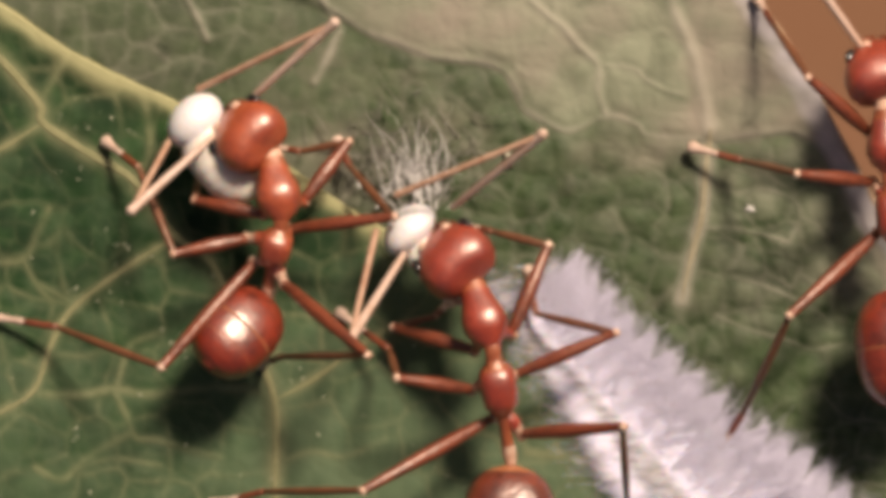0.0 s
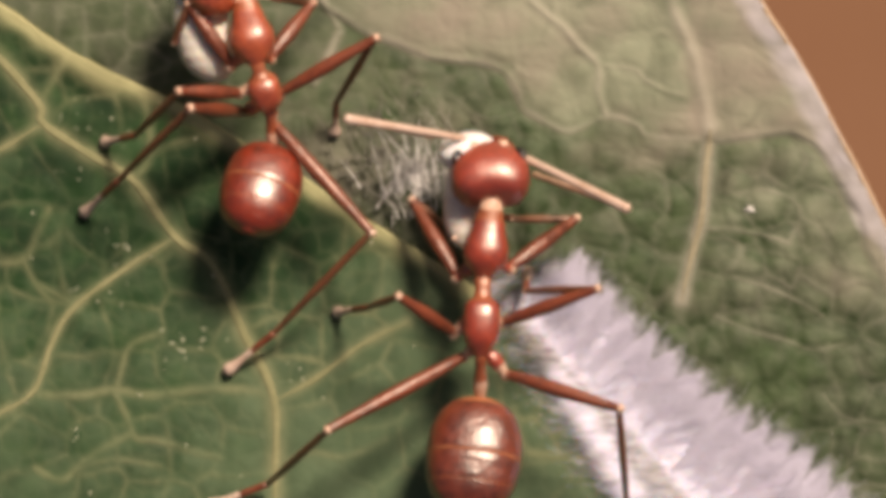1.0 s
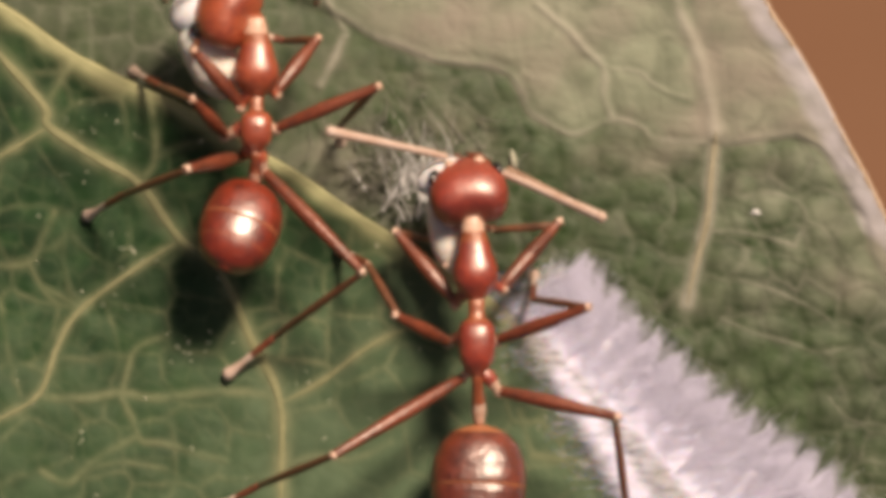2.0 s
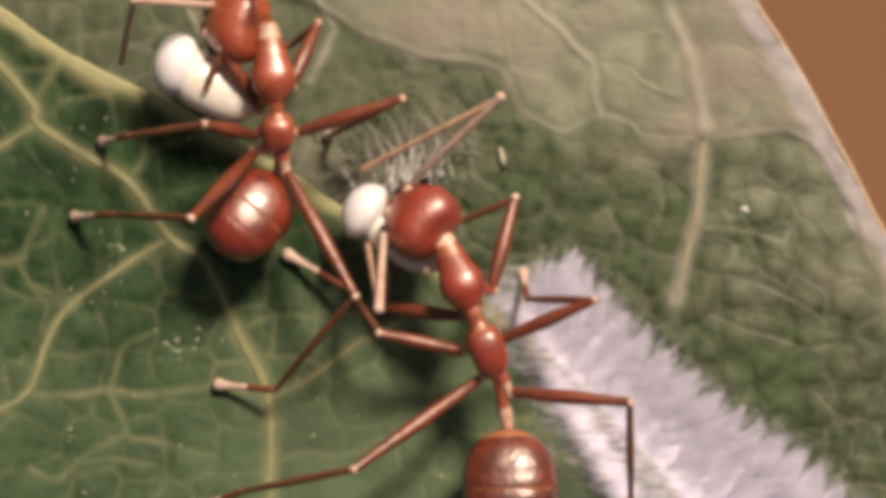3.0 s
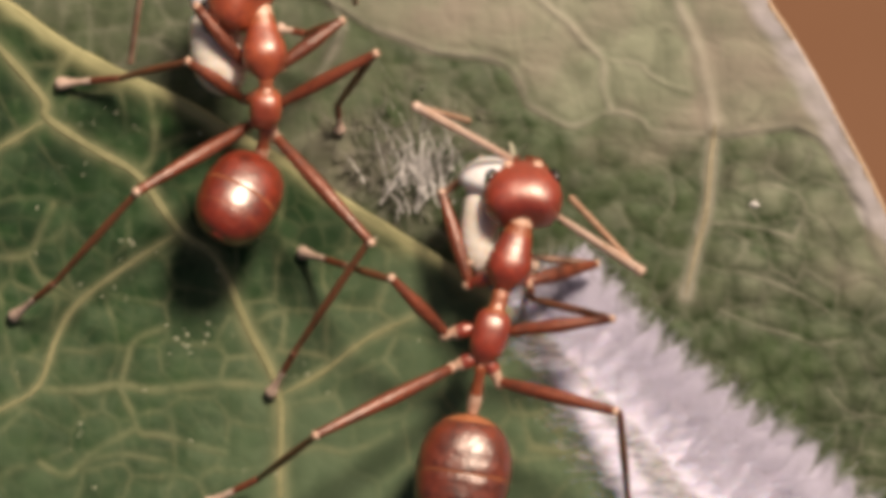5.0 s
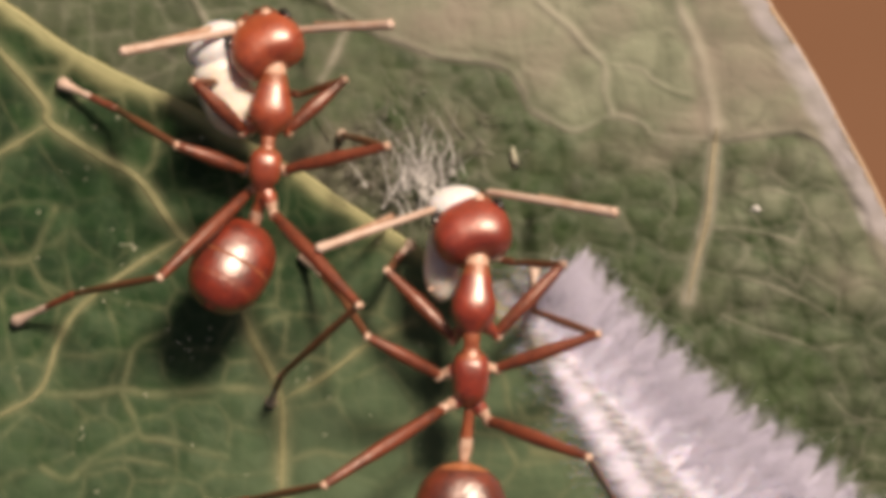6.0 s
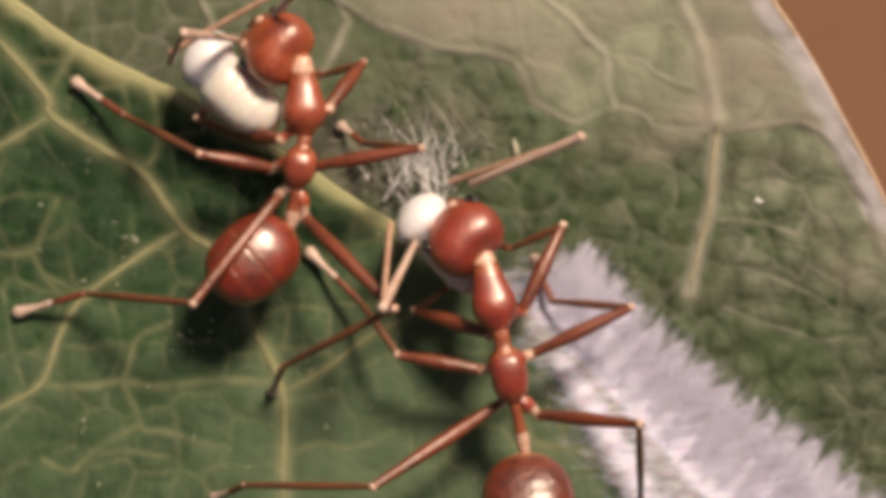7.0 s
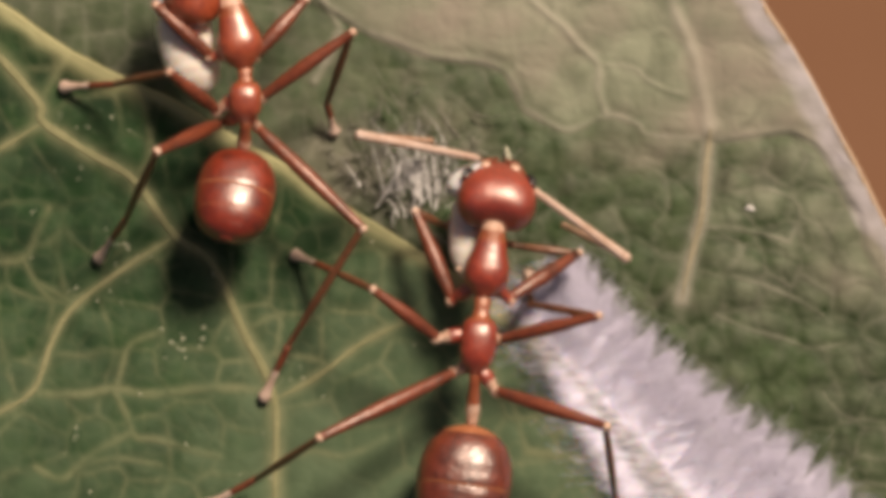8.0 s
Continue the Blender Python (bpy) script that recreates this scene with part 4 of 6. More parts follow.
STANCE = dict(head=(0, 2.6, 2.1), neck=(0, 2.0, 2.1), waist=(0, 0.4, 2.1), rear=(0, -1.2, 2.0), node=(0, -2.2, 1.9), end=(0, -4.9, 2.3),
              front=((0.35, 1.3, 1.7), (1.7, 2.6, 2.6), (2.3, 3.9, 0.9), (2.6, 4.6, 0.1)), middle=((0.35, 0.2, 1.7), (2.1, 0.5, 2.8), (3.2, 0.9, 0.6), (4.3, 1.3, 0.1)),
              hind=((0.3, -0.9, 1.7), (2.5, -2.6, 3.0), (3.6, -4.8, 0.7), (4.2, -5.7, 0.1)), feeler=((0.35, 3.1, 1.9), (1.7, 5.2, 2.6), (0.9, 7.4, 0.4)))


def span(a, b):
    return (Vector(b) - Vector(a)).length


STANCE_SIZE = dict(RIGHT_SIZE, pronotum=span(STANCE["neck"], STANCE["waist"]), propodeum=span(STANCE["waist"], STANCE["rear"]), petiole=span(STANCE["rear"], STANCE["node"]))
for side in ("left", "right"):
    STANCE_SIZE[side + "_scape"], STANCE_SIZE[side + "_whip"] = span(*STANCE["feeler"][:2]), span(*STANCE["feeler"][1:])
    for pair in ("front", "middle", "hind"):
        j = STANCE[pair]
        STANCE_SIZE[pair + "_" + side] = (span(j[0], j[1]), span(j[1], j[2]), span(j[2], j[3]))

left_ant, left_parts = ant("red-brown ant holding a white larva, standing on the leaf margin", LEFT_SIZE, head=M_AMBER, thorax=M_AMBER)
right_ant, right_parts = ant("red-brown ant bending over a white larva beside the silk", RIGHT_SIZE, 0.97, M_GASTER_DARK, 0.006)
edge_ant, edge_parts = ant("red-brown ant walking off along the leaf edge", STANCE_SIZE, 0.97)
top_ant, top_parts = ant("red-brown ant backing in over the duller leaf", STANCE_SIZE, 0.97)
left_larva = larva("plump white larva held in an ant's jaws", 1.0, 1.08)
right_larva = larva("plump white larva held above the silk", 0.98, 0.74)
straight(edge_parts, STANCE)
straight(top_parts, STANCE)


# ---- what moves ----
def glide(times, track, at):
    """The track's points at the times 'at', on a smooth curve that never overshoots."""
    t, v = np.array(times, float), np.array(track, float)
    step, slope = np.diff(t)[:, None], np.diff(v, axis=0) / np.diff(t)[:, None]
    ease = np.zeros_like(v)
    both = slope[:-1] * slope[1:]
    ease[1:-1] = np.where(both > 0, 2 * both / np.where(slope[:-1] + slope[1:] == 0, 1, slope[:-1] + slope[1:]), 0)
    k = np.clip(np.searchsorted(t, at, side="right") - 1, 0, len(t) - 2)
    f, d = ((at - t[k]) / step[k, 0])[:, None], step[k]
    return (v[k] * (1 + 2 * f) * (1 - f) ** 2 + v[k + 1] * f * f * (3 - 2 * f) + ease[k] * d * f * (1 - f) ** 2 - ease[k + 1] * d * f * f * (1 - f)).tolist()


def carry(root, p, grub, times, j):
    """Key one ant: its root follows the hind thorax over the leaf, every joint keeps to its track, the larva follows the jaws."""
    at = np.array(sorted({round(0.1 * k, 1) for k in range(81)} | set(times)))   # often enough that the joints stay together
    j = {name: glide(times, track, at) for name, track in j.items()}
    times = at.tolist()
    base = [Matrix.Translation((r[0] * MM, r[1] * MM, 0)) for r in j["rear"]]
    back = [m.inverted() for m in base]
    walk(root, list(zip(times, base)))

    def key(name, poses):
        walk(p[name], [(t, b @ m) for t, b, m in zip(times, back, poses)])

    key("head", [head_pose(a, b) for a, b in zip(j["neck"], j["head"])])
    for name, a, b in (("pronotum", "neck", "waist"), ("propodeum", "waist", "rear"), ("petiole", "rear", "node"), ("gaster", "node", "end")):
        key(name, [bone(u, v) for u, v in zip(j[a], j[b])])
    for leg in LEGS:
        h, k, a, t = (j[leg + "_" + n] for n in ("hip", "knee", "ankle", "tip"))
        first, second, f = HIP_ROOT[leg.split("_")[0]]
        key(leg + "_hip", [hip_pose(between(u, v, f), w) for u, v, w in zip(j[first], j[second], h)])
        key(leg + "_femur", [bone(u, v) for u, v in zip(h, k)])
        key(leg + "_tibia", [bone(u, v) for u, v in zip(k, a)])
        key(leg + "_foot", [bone(u, v) for u, v in zip(a, t)])
    for side in ("left", "right"):
        b, e, t = (j[side + "_feeler_" + n] for n in ("base", "elbow", "tip"))
        key(side + "_scape", [bone(u, v) for u, v in zip(b, e)])
        key(side + "_whip", [bone(u, v) for u, v in zip(e, t)])
    walk(grub, [(t, bone(u, v)) for t, u, v in zip(times, j["larva_front"], j["larva_end"])])


def motions():
    times = (0, 0.3, 0.5, 0.7, 1, 1.5, 2.8, 3, 3.2, 3.5, 3.8, 4, 4.2, 4.5, 5.8, 6, 6.2, 6.5, 7, 7.2, 7.5, 8)
    left = {}
    left["head"] = [(-4.32, 2.51, 2.1), (-3.8, 2.96, 2.1), (-3.34, 3.2, 2.1), (-4.17, 4.68, 2.1), (-5.05, 6.0, 2.1), (-5.4, 5.8, 2.1), (-3.99, 4.76, 2.1), (-4.44, 4.97, 2.1), (-4.14, 3.8, 2.1), (-4.34, 3.65, 2.1), (-4.19, 4.18, 2.1), (-4.07, 4.81, 2.1), (-4.29, 5.06, 2.1), (-4.9, 5.65, 2.1), (-4.02, 5.09, 2.1), (-4.08, 4.52, 2.1), (-4.03, 4.03, 2.1), (-4.53, 3.09, 2.1), (-3.87, 4.28, 2.1), (-4.22, 5.12, 2.1), (-4.91, 5.65, 2.1), (-5.5, 5.8, 2.1)]
    left["neck"] = [(-3.82, 2.09, 1.92), (-3.36, 2.36, 1.87), (-2.9, 2.65, 2.16), (-3.72, 4.6, 2.13), (-4.42, 5.61, 2.01), (-4.65, 5.44, 2.16), (-3.49, 4.46, 2.17), (-3.74, 4.82, 2.31), (-3.57, 3.45, 2.07), (-3.78, 3.36, 2.15), (-3.75, 3.96, 1.96), (-3.63, 4.47, 1.99), (-3.85, 4.75, 2.08), (-4.19, 5.29, 2), (-3.95, 4.73, 2.09), (-3.86, 4.07, 2.15), (-3.59, 3.63, 2.02), (-4.19, 2.66, 2.09), (-3.3, 3.92, 2.16), (-3.44, 4.97, 2.17), (-4.36, 5.38, 2.14), (-4.73, 5.54, 2.17)]
    left["waist"] = [(-3.56, 0.67, 2.51), (-3.23, 0.92, 2.46), (-3.09, 1.1, 2.1), (-3.55, 3.05, 2.11), (-4.13, 4.14, 2.44), (-4.63, 3.88, 2.16), (-3.55, 2.9, 2.1), (-3.58, 3.28, 2.43), (-3.64, 1.9, 2.26), (-3.71, 1.8, 2.15), (-3.69, 2.44, 2.33), (-3.63, 2.93, 2.25), (-3.91, 3.24, 2.45), (-3.93, 3.82, 2.46), (-4.14, 3.2, 2.28), (-4.01, 2.52, 2.15), (-3.59, 2.08, 2.21), (-3.96, 1.14, 2.33), (-3.24, 2.37, 2.13), (-3.23, 3.42, 2.17), (-4.02, 3.85, 2.14), (-4.4, 4.01, 2.19)]
    left["rear"] = [(-3.82, -0.39, 1.98), (-3.49, -0.18, 2.03), (-3.59, 0, 1.96), (-3.48, 1.84, 2.03), (-3.84, 3.08, 1.94), (-4.45, 2.69, 2.09), (-3.68, 1.7, 2.02), (-3.5, 2.19, 1.91), (-3.83, 0.71, 2.12), (-3.78, 0.59, 2.14), (-3.76, 1.29, 1.97), (-3.82, 1.74, 2.07), (-3.92, 2.16, 1.9), (-3.94, 2.68, 2.04), (-4.21, 2.06, 1.86), (-4.14, 1.32, 2), (-3.97, 0.95, 1.97), (-4.2, 0, 2), (-3.43, 1.19, 1.9), (-3.34, 2.24, 1.9), (-3.97, 2.64, 2.09), (-4.38, 2.81, 2.07)]
    left["node"] = [(-3.9, -1.14, 1.38), (-3.63, -0.94, 1.44), (-3.73, -0.87, 1.57), (-3.49, 1, 1.54), (-3.77, 2.27, 1.4), (-4.46, 2, 1.41), (-3.76, 0.87, 1.51), (-3.52, 1.58, 1.15), (-3.91, 0.16, 1.33), (-3.8, 0.01, 1.36), (-3.83, 0.42, 1.55), (-3.96, 0.98, 1.49), (-4, 1.35, 1.37), (-4.02, 2.07, 1.29), (-4.35, 1.15, 1.56), (-4.35, 0.51, 1.51), (-4.17, 0.08, 1.6), (-4.21, -0.75, 1.38), (-3.57, 0.28, 1.61), (-3.41, 1.33, 1.58), (-4.05, 1.91, 1.46), (-4.46, 2.13, 1.38)]
    left["end"] = [(-5.25, -2.63, 2.4), (-5.11, -2.24, 2.4), (-5.81, -2.08, 1.55), (-4.66, -0.59, 2.4), (-4.31, 0.45, 2.4), (-4.68, 0.04, 2.4), (-5.18, -0.64, 2.3), (-4.89, -0.11, 1.91), (-5.55, -1.35, 1.55), (-5.62, -1.37, 1.55), (-5.66, -0.97, 1.55), (-5.65, -0.4, 1.91), (-5.68, -0.03, 1.91), (-5.13, 0.31, 2.3), (-5.14, -0.68, 2.4), (-5.33, -1.32, 2.33), (-5.59, -1.43, 2.3), (-5.59, -2.12, 2.4), (-5.26, -1.12, 1.91), (-5.24, -0.15, 1.55), (-5.1, 0, 2.03), (-4.81, 0.18, 2.4)]
    left["larva_front"] = [(-5.41, 2.84, 1.5), (-5.27, 3.1, 1.5), (-4.68, 3.53, 1.5), (-5.45, 3.95, 1.5), (-5.3, 5.8, 1.5), (-5.6, 5.9, 1.5), (-5.21, 4.21, 1.5), (-5.72, 4.17, 1.5), (-5.61, 3.88, 1.5), (-5.94, 3.54, 1.5), (-5.85, 4.2, 1.5), (-5.53, 4.14, 1.5), (-5.45, 4.51, 1.5), (-5.1, 5.5, 1.5), (-4.85, 4.93, 1.5), (-5.11, 4.48, 1.5), (-5.18, 4.05, 1.5), (-5.62, 3.29, 1.5), (-5.33, 4.05, 1.5), (-5.94, 4.45, 1.5), (-5.72, 4.25, 2.1), (-5.7, 5.5, 1.5)]
    left["larva_end"] = [(-4.3, 1.2, 1.4), (-3.95, 1.34, 1.4), (-3.61, 1.58, 1.4), (-4.22, 3.09, 1.4), (-5.1, 4.2, 1.4), (-5.25, 4.4, 1.4), (-4.36, 3.16, 1.4), (-4.37, 3.44, 1.4), (-4.03, 2.18, 1.4), (-4.17, 2.03, 1.4), (-4.27, 2.56, 1.4), (-4.5, 3.09, 1.4), (-4.6, 3.4, 1.4), (-5.0, 3.9, 1.4), (-4.83, 3.82, 1.4), (-4.64, 2.98, 1.4), (-4.27, 2.43, 1.4), (-4.57, 1.53, 1.4), (-3.89, 2.54, 1.4), (-3.98, 3.51, 1.4), (-4.85, 3.75, 0.75), (-5.45, 3.9, 1.4)]
    left["front_left_hip"] = [(-3.96, 0.75, 1.96), (-3.95, 1.02, 2.0), (-3.72, 1.06, 2.05), (-3.82, 2.76, 1.87), (-4.69, 4.07, 2.04), (-4.97, 3.68, 2.08), (-3.86, 2.81, 1.83), (-3.94, 3.14, 1.78), (-4.03, 1.93, 2.0), (-4.1, 1.77, 1.98), (-4.14, 2.43, 2.02), (-4.11, 2.83, 1.79), (-4.49, 3.24, 1.99), (-4.43, 4.13, 1.98), (-4.74, 3.31, 2.08), (-4.55, 2.6, 1.95), (-4.06, 2.13, 1.7), (-4.51, 1.06, 2.04), (-3.74, 2.28, 2.07), (-3.58, 3.15, 1.73), (-4.42, 3.67, 1.98), (-5.14, 4.25, 2.09)]
    left["front_left_knee"] = [(-5.52, 1.07, 1.45), (-5.28, 1.36, 1.05), (-4.4, 1.63, 0.64), (-4.92, 3.94, 2.28), (-5.65, 5.44, 2.26), (-5.91, 5.03, 2.46), (-4.86, 3.75, 2.77), (-4.77, 4.41, 2.43), (-5.19, 2.44, 0.92), (-5.18, 2.12, 0.76), (-5.16, 2.77, 0.75), (-5.06, 4.04, 2.4), (-5.64, 4.39, 2.4), (-5.51, 5.34, 2.44), (-5.64, 4.72, 2.36), (-5.66, 3.69, 2.57), (-5.27, 2.81, 2.59), (-5.92, 1.66, 1.4), (-4.82, 2.36, 0.8), (-4.33, 4.42, 2.48), (-4.99, 5.22, 2.29), (-6.37, 5.38, 2.37)]
    left["front_left_ankle"] = [(-5.46, 1.74, 0.66), (-5.75, 2.24, 0.82), (-4.49, 2.48, 1.23), (-5.25, 3.12, 1.73), (-5.99, 4.6, 1.74), (-5.55, 5.43, 1.58), (-5.63, 3.41, 2.15), (-5.17, 3.49, 2.09), (-6.1, 2.78, 1.29), (-6.02, 2.66, 1.05), (-6.03, 2.8, 1.32), (-5.8, 3.37, 2.05), (-6.07, 3.64, 1.82), (-5.39, 4.49, 1.84), (-5.0, 4.32, 1.64), (-5.0, 3.69, 1.76), (-5.23, 3.41, 1.73), (-6.15, 2.47, 0.79), (-5.69, 2.75, 1.21), (-5.17, 3.93, 2.08), (-5.62, 4.43, 2.01), (-5.74, 5.32, 1.55)]
    left["front_left_tip"] = [(-5.13, 2.03, 0.31), (-5.45, 2.48, 0.4), (-4.23, 2.71, 0.79), (-4.91, 3.47, 1.42), (-5.72, 4.89, 1.34), (-5.28, 5.73, 1.19), (-5.34, 3.7, 1.76), (-4.87, 3.77, 1.69), (-5.79, 3.08, 0.92), (-5.72, 3.01, 0.72), (-5.75, 3.05, 0.9), (-5.69, 3.55, 1.53), (-5.73, 3.99, 1.54), (-5.07, 4.82, 1.51), (-4.7, 4.65, 1.29), (-4.7, 4.0, 1.4), (-5.0, 3.6, 1.25), (-5.78, 2.74, 0.48), (-5.37, 3.06, 0.86), (-4.9, 4.24, 1.68), (-5.41, 4.64, 1.52), (-5.44, 5.64, 1.2)]
    left["front_right_hip"] = [(-3.12, 1.04, 1.66), (-3.03, 1.3, 1.67), (-2.73, 1.31, 1.82), (-3.1, 3.06, 1.7), (-3.86, 4.25, 1.85), (-4.28, 3.86, 1.76), (-3.05, 3.21, 1.85), (-3.27, 3.62, 1.83), (-3.09, 2.38, 1.82), (-3.35, 2.22, 1.73), (-3.22, 2.65, 1.85), (-3.32, 2.99, 1.78), (-3.56, 3.3, 1.81), (-3.74, 4.13, 1.82), (-3.69, 3.17, 1.67), (-3.62, 2.61, 1.67), (-3.35, 2.21, 1.72), (-3.54, 1.59, 1.72), (-2.75, 2.91, 1.98), (-2.92, 3.72, 2.11), (-3.74, 3.82, 1.78), (-4.22, 4.25, 1.7)]
    left["front_right_knee"] = [(-2.11, 2.38, 1.23), (-1.78, 2.45, 1.3), (-1.51, 2.29, 1.12), (-2.06, 4.32, 1.13), (-2.93, 5.48, 1.12), (-3.2, 5.04, 1.13), (-2.44, 4.5, 0.89), (-2.68, 5.04, 1.07), (-2.63, 3.86, 1.09), (-2.49, 3.61, 1.19), (-2.29, 3.93, 1.18), (-2.29, 4.08, 0.94), (-2.48, 4.42, 1.05), (-2.42, 5.14, 1.43), (-2.34, 4.24, 1.45), (-2.35, 3.76, 1.36), (-2.33, 3.54, 1.32), (-2.74, 3.04, 1.24), (-1.98, 3.97, 0.88), (-2.51, 4.93, 0.98), (-2.78, 5.07, 1.09), (-3.08, 5.53, 1.43)]
    left["front_right_ankle"] = [(-3.2, 2.17, 0.84), (-2.82, 2.23, 0.79), (-2.56, 2.03, 0.68), (-3.06, 3.84, 0.73), (-3.63, 5.62, 0.2), (-3.93, 5.32, 0.26), (-3.25, 4.03, 0.2), (-3.31, 4.58, 0.2), (-3.39, 3.73, 0.21), (-3.47, 3.41, 0.59), (-3.24, 3.61, 0.58), (-3.31, 3.55, 0.69), (-3.5, 4.03, 0.64), (-3.23, 5.02, 0.61), (-3.17, 3.71, 0.82), (-3.35, 3.44, 0.82), (-3.23, 3.18, 0.67), (-3.67, 2.68, 0.63), (-2.89, 3.73, 0.2), (-3.15, 4.36, 0.2), (-3.64, 4.96, 0.3), (-3.83, 5.82, 0.59)]
    left["front_right_tip"] = [(-3.78, 2.28, 0.55), (-3.39, 2.36, 0.51), (-3.14, 2.16, 0.45), (-3.65, 3.98, 0.49), (-4.19, 5.73, 0.49), (-4.51, 5.44, 0.51), (-3.76, 4.17, 0.56), (-3.87, 4.71, 0.49), (-3.95, 3.85, 0.49), (-4.1, 3.55, 0.47), (-3.82, 3.75, 0.37), (-3.92, 3.66, 0.48), (-4.11, 4.17, 0.45), (-3.81, 5.14, 0.37), (-3.73, 3.82, 0.51), (-3.92, 3.56, 0.53), (-3.85, 3.32, 0.51), (-4.3, 2.82, 0.5), (-3.38, 3.88, 0.59), (-3.58, 4.54, 0.63), (-4.22, 5.08, 0.53), (-4.46, 5.97, 0.49)]
    left["middle_left_hip"] = [(-4.34, 0.23, 1.86), (-4.0, 0.46, 1.75), (-3.9, 0.65, 1.66), (-4.07, 2.11, 1.98), (-4.5, 3.47, 2.12), (-5.21, 3.13, 1.84), (-4.18, 1.94, 1.82), (-4.07, 2.53, 1.66), (-4.28, 1.33, 2.02), (-4.14, 1.19, 1.76), (-4.17, 1.62, 1.68), (-4.35, 2.05, 1.88), (-4.45, 2.6, 1.12), (-4.45, 3.35, 1.49), (-4.69, 2.61, 1.47), (-4.52, 1.74, 1.75), (-4.6, 1.42, 1.9), (-4.78, 0.61, 1.8), (-3.98, 1.61, 1.54), (-3.93, 2.53, 1.11), (-4.64, 3.0, 1.68), (-5.01, 3.06, 1.86)]
    left["middle_left_knee"] = [(-5.97, -0.12, 2.22), (-5.54, -0.12, 2.14), (-5.38, 0.23, 2.35), (-5.34, 2.22, 3.1), (-5.8, 3.47, 3.21), (-5.77, 3.95, 3.2), (-5.27, 2.11, 3.1), (-5.12, 2.75, 2.96), (-5.69, 0.79, 2.8), (-5.54, 0.54, 2.45), (-5.27, 1.1, 2.84), (-5.49, 2.03, 3.14), (-5.42, 2.99, 2.44), (-5.66, 4.22, 2.28), (-5.87, 3.21, 2.51), (-6.03, 2.28, 2.32), (-6.14, 1.95, 2.41), (-6.43, 0.96, 2.02), (-5.57, 1.92, 2.03), (-5.16, 2.99, 2.15), (-5.78, 3.63, 2.76), (-6.04, 3.87, 2.94)]
    left["middle_left_ankle"] = [(-6.81, 1.81, 1.18), (-6.55, 1.44, 0.69), (-6.4, 1.66, 0.77), (-6.85, 2.42, 1.32), (-6.88, 2.53, 1.35), (-6.43, 4.39, 0.98), (-6.73, 2.38, 1.29), (-6.85, 2.53, 1.39), (-6.56, 1.94, 0.96), (-6.46, 1.8, 0.69), (-6.35, 2.0, 0.95), (-6.61, 2.38, 1.11), (-7.31, 3.34, 1.06), (-7.36, 3.83, 0.71), (-7.37, 3.29, 0.69), (-7.46, 3.13, 0.67), (-7.52, 3.18, 0.98), (-7.62, 2.59, 0.83), (-7.31, 2.8, 0.71), (-7.11, 3.35, 0.86), (-7.24, 3.55, 0.93), (-7.38, 3.66, 1.03)]
    left["middle_left_tip"] = [(-7.62, 2.42, 0.04), (-7.58, 2.39, 0.07), (-7.57, 2.4, 0.08), (-7.64, 2.41, 0.02), (-7.63, 2.41, 0.03), (-6.89, 4.9, -0.4), (-7.61, 2.41, 0.04), (-7.57, 2.41, 0.04), (-7.67, 2.45, 0.05), (-7.71, 2.46, 0.08), (-7.53, 2.39, 0.06), (-7.65, 2.41, 0.02), (-8.52, 3.62, 0.14), (-8.76, 3.6, 0.09), (-8.73, 3.68, 0.1), (-8.76, 3.73, 0.1), (-8.64, 3.67, 0.07), (-8.53, 3.59, 0.1), (-8.48, 3.59, 0.11), (-8.46, 3.61, 0.13), (-8.51, 3.63, 0.08), (-8.57, 3.63, 0.08)]
    left["middle_right_hip"] = [(-3.43, 0.43, 1.32), (-3.18, 0.64, 1.33), (-3.12, 0.69, 1.08), (-3.13, 2.25, 1.75), (-3.64, 3.47, 1.58), (-4.12, 3.23, 1.71), (-3.2, 2.07, 1.97), (-3.15, 2.58, 1.84), (-3.28, 1.48, 1.81), (-3.41, 1.33, 1.75), (-3.36, 1.73, 1.75), (-3.44, 2.05, 2.01), (-3.56, 2.5, 2.0), (-3.64, 3.3, 1.52), (-3.84, 2.31, 1.82), (-3.67, 1.74, 1.82), (-3.41, 1.38, 1.88), (-3.61, 0.71, 1.88), (-3.1, 1.64, 1.74), (-2.96, 2.6, 1.4), (-3.65, 3.16, 1.86), (-4.05, 3.34, 1.69)]
    left["middle_right_knee"] = [(-1.11, 0.7, 2.23), (-0.82, 0.79, 2.16), (-0.97, 0.69, 2.34), (-0.75, 2.82, 2.37), (-1.51, 4.67, 2.14), (-1.98, 4.43, 2.28), (-0.77, 2.5, 2.49), (-0.8, 3.32, 2.38), (-0.82, 1.62, 2.35), (-0.98, 1.62, 2.31), (-0.94, 1.99, 2.36), (-1.01, 2.43, 2.56), (-1.13, 2.87, 2.56), (-1.52, 4.47, 2.18), (-1.67, 3.05, 2.84), (-1.41, 2.25, 2.77), (-0.98, 1.75, 2.47), (-1.18, 1.18, 2.38), (-0.69, 2.04, 2.35), (-0.72, 3.1, 2.4), (-1.3, 3.87, 2.42), (-2.03, 4.77, 2.14)]
